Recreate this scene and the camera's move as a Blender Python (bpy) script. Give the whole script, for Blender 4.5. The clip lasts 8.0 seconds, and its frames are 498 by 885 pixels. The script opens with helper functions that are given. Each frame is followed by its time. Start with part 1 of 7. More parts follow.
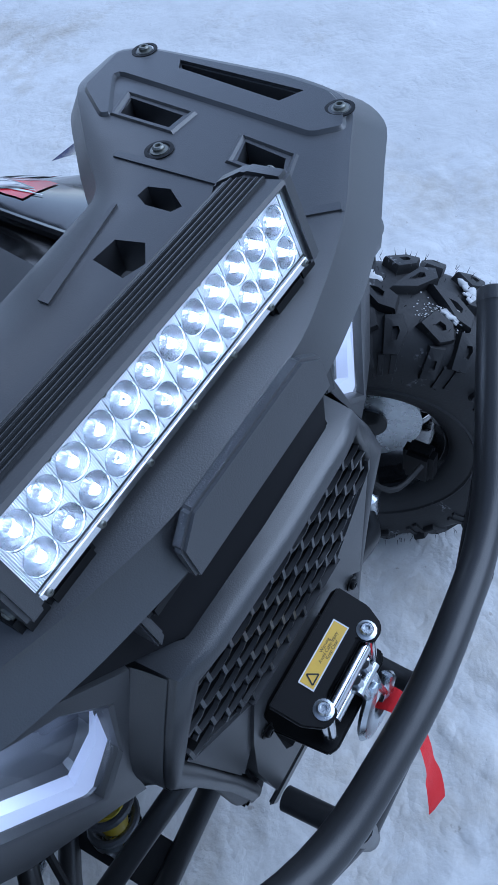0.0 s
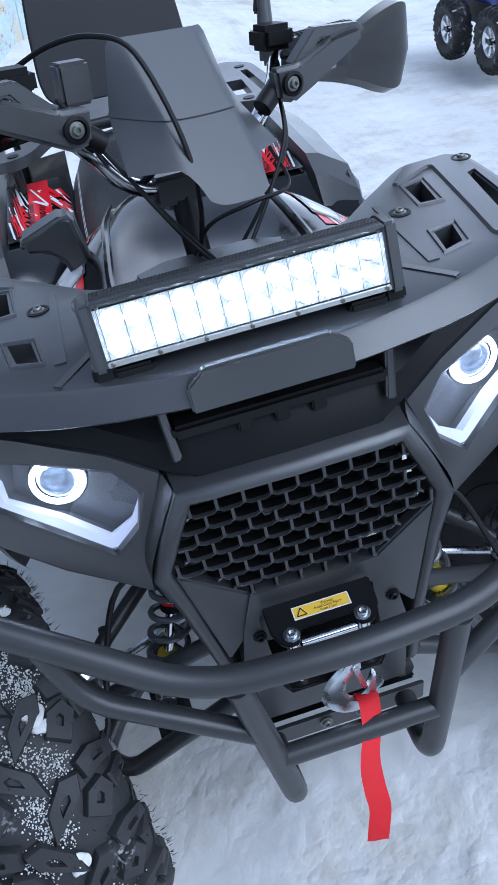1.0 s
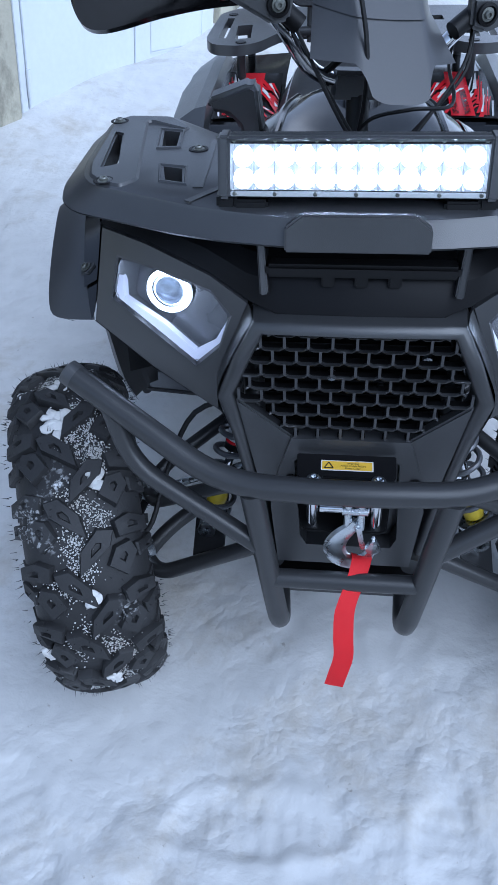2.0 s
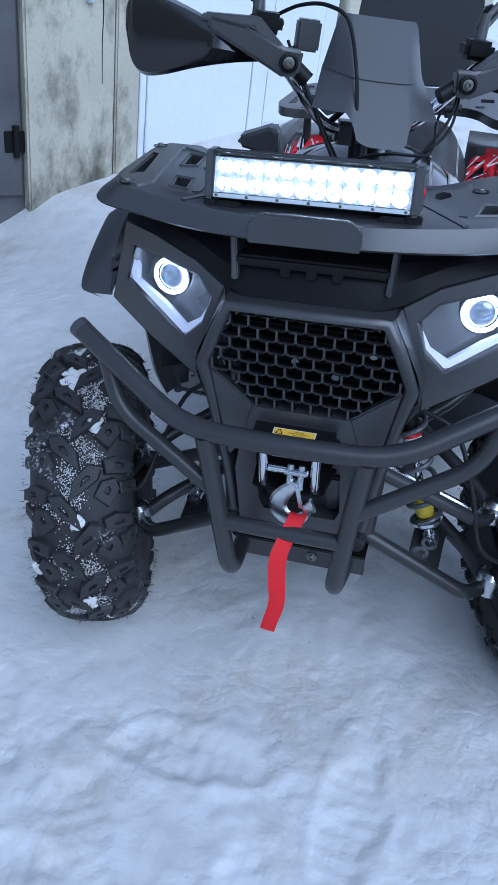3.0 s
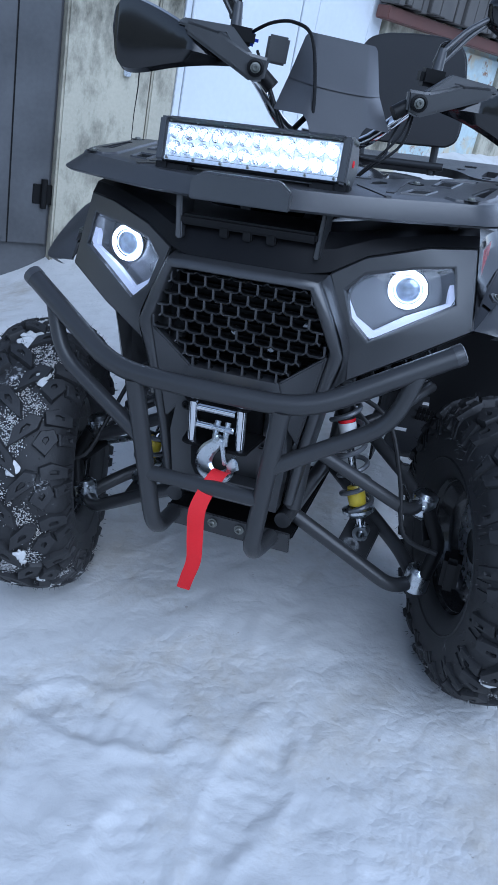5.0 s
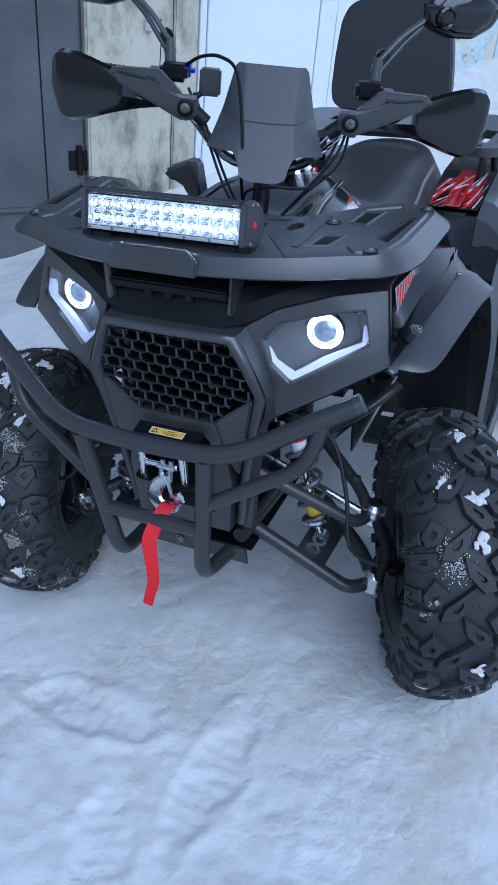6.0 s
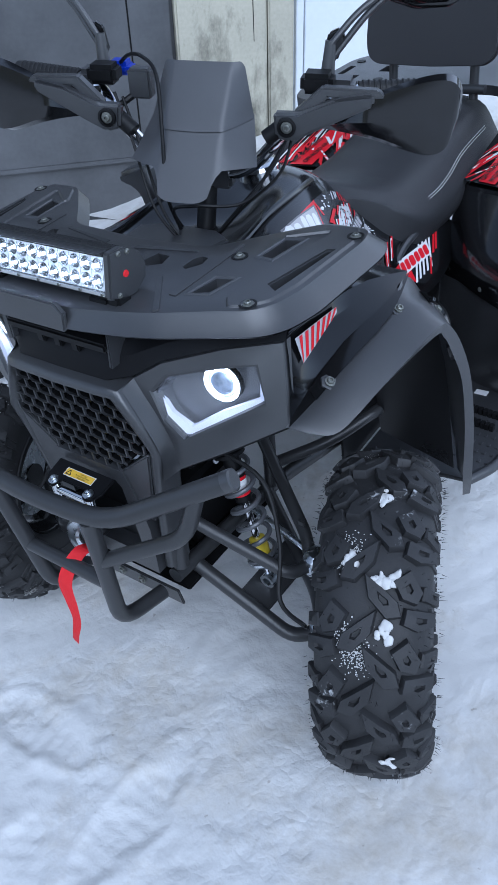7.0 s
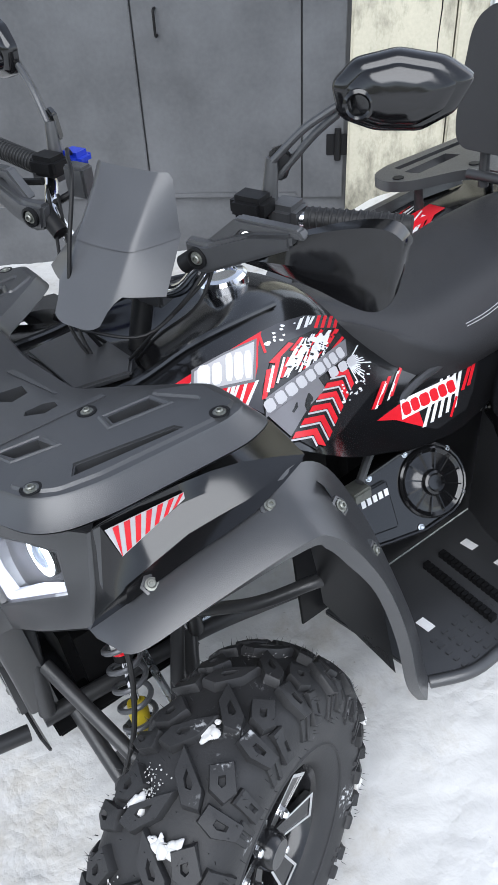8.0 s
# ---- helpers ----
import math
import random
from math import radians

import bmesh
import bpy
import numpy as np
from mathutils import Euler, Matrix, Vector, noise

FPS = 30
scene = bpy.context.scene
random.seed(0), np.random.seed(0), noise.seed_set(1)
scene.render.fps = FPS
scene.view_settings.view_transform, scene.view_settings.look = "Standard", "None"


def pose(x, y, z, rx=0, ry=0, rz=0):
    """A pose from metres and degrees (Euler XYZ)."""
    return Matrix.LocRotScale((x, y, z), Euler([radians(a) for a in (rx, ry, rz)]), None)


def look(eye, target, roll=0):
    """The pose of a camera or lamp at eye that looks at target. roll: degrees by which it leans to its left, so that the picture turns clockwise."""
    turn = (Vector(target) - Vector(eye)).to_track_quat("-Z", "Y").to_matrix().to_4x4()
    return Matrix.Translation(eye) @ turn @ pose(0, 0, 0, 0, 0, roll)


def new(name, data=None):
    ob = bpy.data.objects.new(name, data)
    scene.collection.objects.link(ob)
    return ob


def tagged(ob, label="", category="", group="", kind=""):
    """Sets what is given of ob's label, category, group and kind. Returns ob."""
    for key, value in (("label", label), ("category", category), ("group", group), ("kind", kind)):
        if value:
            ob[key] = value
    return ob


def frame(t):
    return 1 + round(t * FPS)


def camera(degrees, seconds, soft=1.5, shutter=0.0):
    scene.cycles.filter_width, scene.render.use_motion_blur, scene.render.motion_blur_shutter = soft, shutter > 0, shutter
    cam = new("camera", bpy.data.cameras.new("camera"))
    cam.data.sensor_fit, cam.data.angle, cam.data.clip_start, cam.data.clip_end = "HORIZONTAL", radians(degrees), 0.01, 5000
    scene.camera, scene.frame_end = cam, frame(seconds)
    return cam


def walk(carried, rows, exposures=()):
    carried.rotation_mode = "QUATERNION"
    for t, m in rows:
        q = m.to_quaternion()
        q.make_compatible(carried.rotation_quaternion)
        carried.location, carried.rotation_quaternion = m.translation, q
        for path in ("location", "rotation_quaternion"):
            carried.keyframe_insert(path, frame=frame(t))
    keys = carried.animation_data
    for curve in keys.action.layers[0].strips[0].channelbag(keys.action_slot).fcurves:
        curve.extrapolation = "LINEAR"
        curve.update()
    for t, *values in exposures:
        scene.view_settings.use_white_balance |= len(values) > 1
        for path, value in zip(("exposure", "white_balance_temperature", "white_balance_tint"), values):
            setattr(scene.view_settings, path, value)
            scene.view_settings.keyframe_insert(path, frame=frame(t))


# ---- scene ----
from mathutils.bvhtree import BVHTree

# camera and its walk. The yard slopes about six degrees against the plumb garages: SLOPE lays it, and all that stands on it, into the world.
SLOPE = Vector((0.0976, 0.0468, 0.9941)).rotation_difference(Vector((0, 0, 1))).to_matrix().to_4x4()
cam = camera(35.90, 8.0)
PATH = [
    (0, (-0.2164, -0.2705, 1.2942), (0.6671, 0.5670, -0.2928), -14.58),
    (0.5, (-0.0982, -0.4917, 1.2804), (0.2347, 0.9026, -0.1147), -20.90),
    (1, (-0.1149, -0.6881, 1.3025), (0.0685, 0.8959, 0.0958), -12.45),
    (1.5, (-0.1664, -0.8286, 1.2594), (-0.1323, 0.7218, -0.0032), -2.93),
    (1.7, (-0.1245, -0.8535, 1.2841), (-0.1794, 0.6715, -0.0082), -2.28),
    (2.8, (0.1675, -1.0661, 1.2643), (-0.2773, 0.5219, 0.1334), -0.38),
    (3, (0.2023, -1.1214, 1.2698), (-0.2377, 0.4792, 0.1545), 0.77),
    (3.5, (0.2968, -1.1757, 1.1806), (-0.1518, 0.5213, 0.2225), 2.18),
    (4, (0.4228, -1.1809, 1.0900), (-0.1080, 0.5430, 0.2263), 2.72),
    (4.2, (0.4304, -1.1852, 1.0696), (-0.1226, 0.5335, 0.2092), 3.14),
    (5.3, (0.3915, -1.2346, 1.1347), (-0.1196, 0.4539, 0.1939), 5.44),
    (5.5, (0.4291, -1.2190, 1.1937), (-0.0892, 0.4345, 0.1957), 4.36),
    (6, (0.6458, -1.1216, 1.3507), (-0.0642, 0.3909, 0.2519), -2.11),
    (6.5, (0.8781, -0.9672, 1.4338), (-0.0604, 0.3818, 0.2942), -7.15),
    (7, (0.9290, -0.6979, 1.4322), (-0.1064, 0.4893, 0.1997), -9.71),
    (7.5, (1.0723, -0.3868, 1.4300), (-0.1638, 0.6431, 0.2428), -12.08),
    (8, (1.0686, -0.1067, 1.4401), (-0.3357, 0.7321, 0.2892), -9.79),
]
walk(cam, [(t, SLOPE @ look(eye, target, roll)) for t, eye, target, roll in PATH],
     exposures=[(0.0, 0.58, 4700, 10), (0.5, 0.83, 4850, 10), (1.0, 0.98, 5100, 10), (1.5, 0.92, 5080, 10), (3.0, 0.62, 4760, 10), (4.0, 0.7, 4860, 10), (5.5, 0.6, 4780, 10), (6.0, 0.6, 4730, 10),
                (6.5, 0.66, 4930, 10), (7.0, 0.78, 5080, 10), (7.5, 1.16, 5600, 10), (8.0, 1.4, 6060, 10)])

# world and light
world = bpy.data.worlds.new("overcast")
scene.world = world
world.use_nodes = True
wn = world.node_tree
sky = wn.nodes.new("ShaderNodeTexSky")
sky.sky_type = "NISHITA"
sky.sun_disc = False
sky.sun_elevation, sky.sun_rotation = radians(38), radians(20)
sky.air_density, sky.dust_density = 1.0, 0.6
wn.nodes["Background"].inputs[1].default_value = 0.1
grey = wn.nodes.new("ShaderNodeHueSaturation")
grey.inputs["Saturation"].default_value = 0.4
wn.links.new(sky.outputs[0], grey.inputs["Color"])
wn.links.new(grey.outputs[0], wn.nodes["Background"].inputs[0])
sun = new("sun", bpy.data.lights.new("sun", "SUN"))
sun.data.energy, sun.data.angle, sun.data.color = 1.6, radians(58), (1.0, 0.98, 0.95)
sun.matrix_world = look((3.4, -3.4, 4.8), (0, 0.3, 0))

# materials
def material(name, base, rough=0.5, metal=0.0, grain=(220.0, 0.06), wear=(6.0, 0.15), bump=0.0, bump_scale=400.0, coat=0.0, spec=0.5):
    """A surface with fine grain and broad uneven wear in colour and gloss, and a fine relief."""
    m = bpy.data.materials.new(name)
    m.use_nodes = True
    nt = m.node_tree
    b = nt.nodes["Principled BSDF"]
    b.inputs["Metallic"].default_value = metal
    b.inputs["Specular IOR Level"].default_value = spec
    b.inputs["Coat Weight"].default_value = coat
    tc = nt.nodes.new("ShaderNodeTexCoord")
    n1, n2 = nt.nodes.new("ShaderNodeTexNoise"), nt.nodes.new("ShaderNodeTexNoise")
    n1.inputs["Scale"].default_value, n2.inputs["Scale"].default_value = grain[0], wear[0]
    n2.inputs["Detail"].default_value = 5
    for n in (n1, n2):
        nt.links.new(tc.outputs["Object"], n.inputs["Vector"])
    amount = nt.nodes.new("ShaderNodeMath")
    amount.operation = "MULTIPLY_ADD"
    amount.inputs[1].default_value = grain[1] * 2
    nt.links.new(n1.outputs["Fac"], amount.inputs[0])
    two = nt.nodes.new("ShaderNodeMath")
    two.operation = "MULTIPLY_ADD"
    two.inputs[1].default_value, two.inputs[2].default_value = wear[1] * 2, 1 - grain[1] - wear[1]
    nt.links.new(n2.outputs["Fac"], two.inputs[0])
    nt.links.new(two.outputs[0], amount.inputs[2])
    mix = nt.nodes.new("ShaderNodeVectorMath")
    mix.operation = "SCALE"
    mix.inputs[0].default_value = base
    nt.links.new(amount.outputs[0], mix.inputs["Scale"])
    nt.links.new(mix.outputs[0], b.inputs["Base Color"])
    ro = nt.nodes.new("ShaderNodeMath")
    ro.operation = "MULTIPLY_ADD"
    ro.inputs[1].default_value, ro.inputs[2].default_value = rough * 0.5, rough * 0.75
    nt.links.new(n2.outputs["Fac"], ro.inputs[0])
    nt.links.new(ro.outputs[0], b.inputs["Roughness"])
    if bump:
        n3, bp = nt.nodes.new("ShaderNodeTexNoise"), nt.nodes.new("ShaderNodeBump")
        n3.inputs["Scale"].default_value, n3.inputs["Detail"].default_value = bump_scale, 3
        bp.inputs["Strength"].default_value, bp.inputs["Distance"].default_value = bump, 0.001
        nt.links.new(tc.outputs["Object"], n3.inputs["Vector"])
        nt.links.new(n3.outputs["Fac"], bp.inputs["Height"])
        nt.links.new(bp.outputs[0], b.inputs["Normal"])
    return m


def glowing(name, color, strength):
    m = bpy.data.materials.new(name)
    m.use_nodes = True
    b = m.node_tree.nodes["Principled BSDF"]
    b.inputs["Base Color"].default_value = (*color, 1)
    b.inputs["Emission Color"].default_value = (*color, 1)
    b.inputs["Emission Strength"].default_value = strength
    return m


M_PLASTIC = material("matte_black_plastic", (0.032, 0.0327, 0.0348), 0.34, bump=0.2, bump_scale=900, wear=(9, 0.3), spec=0.85)
M_GLOSS = material("gloss_black_plastic", (0.005, 0.005, 0.0055), 0.13, wear=(5, 0.2), spec=0.65)
M_TUBE = material("powder_coated_steel", (0.03, 0.0305, 0.032), 0.34, bump=0.15, bump_scale=700)
M_RUBBER = material("tyre_rubber", (0.013, 0.013, 0.0135), 0.55, bump=0.4, bump_scale=260, wear=(14, 0.45), spec=0.35)


def dusted_rubber():
    """Tyre rubber with a dusting of snow in broken patches."""
    m = material("snow_dusted_rubber", (0.026, 0.026, 0.0272), 0.55, bump=0.4, bump_scale=260, wear=(14, 0.45), spec=0.35)
    nt = m.node_tree
    b = nt.nodes["Principled BSDF"]
    src = b.inputs["Base Color"].links[0].from_socket
    tc = nt.nodes.new("ShaderNodeTexCoord")
    total = nt.nodes.new("ShaderNodeMath")
    total.operation = "MULTIPLY"
    for k, (scale, lo, hi) in enumerate(((11.0, 0.63, 0.72), (150.0, 0.52, 0.64))):
        n, r = nt.nodes.new("ShaderNodeTexNoise"), nt.nodes.new("ShaderNodeMapRange")
        n.inputs["Scale"].default_value, n.inputs["Detail"].default_value = scale, 4
        r.inputs["From Min"].default_value, r.inputs["From Max"].default_value = lo, hi
        nt.links.new(tc.outputs["Object"], n.inputs["Vector"])
        nt.links.new(n.outputs["Fac"], r.inputs["Value"])
        nt.links.new(r.outputs[0], total.inputs[k])
    mx = nt.nodes.new("ShaderNodeMix")
    mx.data_type = "RGBA"
    nt.links.new(total.outputs[0], mx.inputs[0])
    nt.links.new(src, mx.inputs[6])
    mx.inputs[7].default_value = (0.6, 0.61, 0.62, 1)
    nt.links.new(mx.outputs[2], b.inputs["Base Color"])
    return m


M_TYRE = dusted_rubber()
M_SEAT = material("seat_vinyl", (0.023, 0.023, 0.0248), 0.46, bump=0.5, bump_scale=1400, spec=0.45)
M_CHROME = material("polished_chrome", (0.75, 0.76, 0.78), 0.1, metal=1.0)
M_ZINC = material("zinc_plated_steel", (0.62, 0.65, 0.68), 0.28, metal=1.0, wear=(60, 0.25))
M_RIM = material("black_rim_lacquer", (0.012, 0.012, 0.013), 0.2, coat=0.2)
M_MILLED = material("milled_aluminium", (0.8, 0.81, 0.82), 0.25, metal=1.0)
M_SPRING = material("grey_spring_paint", (0.13, 0.135, 0.145), 0.32, metal=0.3)
M_YELLOW = material("yellow_plastic", (0.65, 0.5, 0.03), 0.4)
M_RED = material("red_webbing", (0.66, 0.006, 0.012), 0.65, bump=0.8, bump_scale=1500)
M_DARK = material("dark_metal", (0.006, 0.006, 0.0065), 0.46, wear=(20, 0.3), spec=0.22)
M_BLUE = material("blue_plastic", (0.01, 0.03, 0.35), 0.35)
M_LABEL = material("yellow_label", (0.75, 0.48, 0.04), 0.4)
M_INK = material("black_ink", (0.01, 0.01, 0.01), 0.5)
M_REFLECTOR = material("reflector_chrome", (0.8, 0.82, 0.86), 0.16, metal=1.0)
M_SPARK = glowing("led_die", (0.92, 0.96, 1.0), 320.0)
M_RING = glowing("halo_ring", (0.93, 0.96, 1.0), 5.0)


def fluted_plate():
    """Clear fluted plastic that passes on some of the diodes' light."""
    m = material("fluted_plate", (0.5, 0.52, 0.55), 0.2, spec=0.6)
    nt = m.node_tree
    b = nt.nodes["Principled BSDF"]
    tc, w, r, bp = (nt.nodes.new(n) for n in ("ShaderNodeTexCoord", "ShaderNodeTexWave", "ShaderNodeMapRange", "ShaderNodeBump"))
    w.inputs["Scale"].default_value, w.inputs["Distortion"].default_value = 230, 1.0
    r.inputs["To Min"].default_value, r.inputs["To Max"].default_value = 0.05, 0.32
    bp.inputs["Strength"].default_value, bp.inputs["Distance"].default_value = 0.8, 0.001
    b.inputs["Emission Color"].default_value = (0.9, 0.95, 1.0, 1)
    nt.links.new(tc.outputs["Object"], w.inputs["Vector"])
    nt.links.new(w.outputs["Fac"], r.inputs["Value"])
    nt.links.new(w.outputs["Fac"], bp.inputs["Height"])
    nt.links.new(r.outputs[0], b.inputs["Emission Strength"])
    nt.links.new(bp.outputs[0], b.inputs["Normal"])
    return m


M_FLUTED = fluted_plate()
M_BOLT = material("dull_grey_bolt", (0.2, 0.205, 0.185), 0.42, metal=0.75, wear=(90, 0.4))


def lit_lens():
    """Projector glass lit from within by its bulb, uneven over its facets."""
    m = material("projector_lens_glass", (0.3, 0.34, 0.4), 0.12, metal=0.6)
    nt = m.node_tree
    b = nt.nodes["Principled BSDF"]
    tc, v, r = (nt.nodes.new(n) for n in ("ShaderNodeTexCoord", "ShaderNodeTexVoronoi", "ShaderNodeMapRange"))
    v.inputs["Scale"].default_value = 75
    r.inputs["To Min"].default_value, r.inputs["To Max"].default_value = 0.01, 0.2
    b.inputs["Emission Color"].default_value = (0.62, 0.75, 1.0, 1)
    nt.links.new(tc.outputs["Object"], v.inputs["Vector"])
    nt.links.new(v.outputs["Distance"], r.inputs["Value"])
    nt.links.new(r.outputs[0], b.inputs["Emission Strength"])
    return m


M_PROJECTOR = lit_lens()
M_PLATE = material("black_lacquered_plate", (0.008, 0.008, 0.009), 0.4, spec=0.12)
M_SCREEN = material("dark_tinted_acrylic", (0.055, 0.056, 0.06), 0.42, wear=(12, 0.12), spec=0.7)
M_DRL = glowing("running_light", (0.62, 0.63, 0.74), 0.13)


def cover_material():
    """A thin clear shell: seen through, with a glossy reflection that grows towards its edges."""
    m = bpy.data.materials.new("lamp_cover_shell")
    m.use_nodes = True
    nt = m.node_tree
    t, g, x, fr = (nt.nodes.new(n) for n in ("ShaderNodeBsdfTransparent", "ShaderNodeBsdfGlossy", "ShaderNodeMixShader", "ShaderNodeFresnel"))
    g.inputs["Roughness"].default_value = 0.03
    fr.inputs["IOR"].default_value = 1.5
    nt.links.new(fr.outputs[0], x.inputs[0])
    nt.links.new(t.outputs[0], x.inputs[1])
    nt.links.new(g.outputs[0], x.inputs[2])
    nt.links.new(x.outputs[0], nt.nodes["Material Output"].inputs["Surface"])
    return m


M_COVER = cover_material()
M_SATIN = material("satin_black_plastic", (0.009, 0.009, 0.0098), 0.3, wear=(6, 0.2), spec=0.55)
M_LAMP = material("grey_lamp_body", (0.17, 0.175, 0.19), 0.26, metal=0.4)
M_PRINT_RED = material("red_print", (0.62, 0.012, 0.022), 0.25)
M_PRINT_WHITE = material("white_print", (0.72, 0.72, 0.73), 0.25)
M_PRINT_GREY = material("grey_print", (0.16, 0.155, 0.165), 0.25)
M_PRINT_SILVER = material("silver_print", (0.46, 0.45, 0.46), 0.28)
M_PRINT_CHARCOAL = material("charcoal_print", (0.04, 0.04, 0.046), 0.25)
M_PRINT_BLACK = material("black_print", (0.012, 0.012, 0.013), 0.22)
M_WHITE_PLASTIC = material("white_plastic", (0.7, 0.7, 0.7), 0.4)


def stained_concrete():
    """Cream-grey concrete with fine grain, blotches, and dark damp drips that run down it."""
    m = material("stained_concrete", (0.45, 0.425, 0.335), 0.9, grain=(60, 0.12), wear=(2.6, 0.3), bump=1.0, bump_scale=60)
    nt = m.node_tree
    b = nt.nodes["Principled BSDF"]
    src = b.inputs["Base Color"].links[0].from_socket
    tc, mp, nz, rp, mx = (nt.nodes.new(n) for n in ("ShaderNodeTexCoord", "ShaderNodeMapping", "ShaderNodeTexNoise", "ShaderNodeValToRGB", "ShaderNodeMix"))
    mp.inputs["Scale"].default_value = (4.2, 4.2, 1.9)
    nz.inputs["Scale"].default_value, nz.inputs["Detail"].default_value, nz.inputs["Roughness"].default_value = 1.0, 7, 0.68
    rp.color_ramp.elements[0].position, rp.color_ramp.elements[1].position = 0.47, 0.66
    rp.color_ramp.elements[0].color, rp.color_ramp.elements[1].color = (1, 1, 1, 1), (0.13, 0.13, 0.12, 1)
    mx.data_type, mx.blend_type = "RGBA", "MULTIPLY"
    mx.inputs["Factor"].default_value = 0.9
    nt.links.new(tc.outputs["Object"], mp.inputs["Vector"])
    nt.links.new(mp.outputs[0], nz.inputs["Vector"])
    nt.links.new(nz.outputs["Fac"], rp.inputs["Fac"])
    nt.links.new(src, mx.inputs[6])
    nt.links.new(rp.outputs[0], mx.inputs[7])
    nt.links.new(mx.outputs[2], b.inputs["Base Color"])
    return m


M_CONCRETE = stained_concrete()
M_DARKDOOR = material("dark_painted_steel", (0.086, 0.088, 0.093), 0.42, grain=(40, 0.15), wear=(2.6, 0.65), bump=1.4, bump_scale=9)
M_WHITEDOOR = material("white_painted_steel", (0.66, 0.69, 0.72), 0.5, grain=(30, 0.05), wear=(1.2, 0.12))


def rusty_paint():
    """Pale blue paint that has flaked to cream primer and rust in broken patches."""
    m = material("faded_blue_paint", (0.47, 0.56, 0.57), 0.65, grain=(25, 0.2), wear=(5, 0.3))
    nt = m.node_tree
    b = nt.nodes["Principled BSDF"]
    src = b.inputs["Base Color"].links[0].from_socket
    tc = nt.nodes.new("ShaderNodeTexCoord")
    for scale, lo, hi, tint in ((3.2, 0.48, 0.56, (0.52, 0.48, 0.36)), (6.5, 0.58, 0.64, (0.25, 0.12, 0.05))):
        n, r, mx = nt.nodes.new("ShaderNodeTexNoise"), nt.nodes.new("ShaderNodeMapRange"), nt.nodes.new("ShaderNodeMix")
        n.inputs["Scale"].default_value, n.inputs["Detail"].default_value, n.inputs["Roughness"].default_value = scale, 8, 0.65
        r.inputs["From Min"].default_value, r.inputs["From Max"].default_value = lo, hi
        mx.data_type = "RGBA"
        mx.inputs[7].default_value = (*tint, 1)
        nt.links.new(tc.outputs["Object"], n.inputs["Vector"])
        nt.links.new(n.outputs["Fac"], r.inputs["Value"])
        nt.links.new(r.outputs[0], mx.inputs[0])
        nt.links.new(src, mx.inputs[6])
        src = mx.outputs[2]
    nt.links.new(src, b.inputs["Base Color"])
    return m


M_BLUEDOOR = rusty_paint()
M_BEAM = material("brown_rusty_beam", (0.12, 0.055, 0.045), 0.7, wear=(5, 0.4))
M_ROOF = material("grey_weathered_board", (0.09, 0.085, 0.08), 0.8, wear=(8, 0.4))


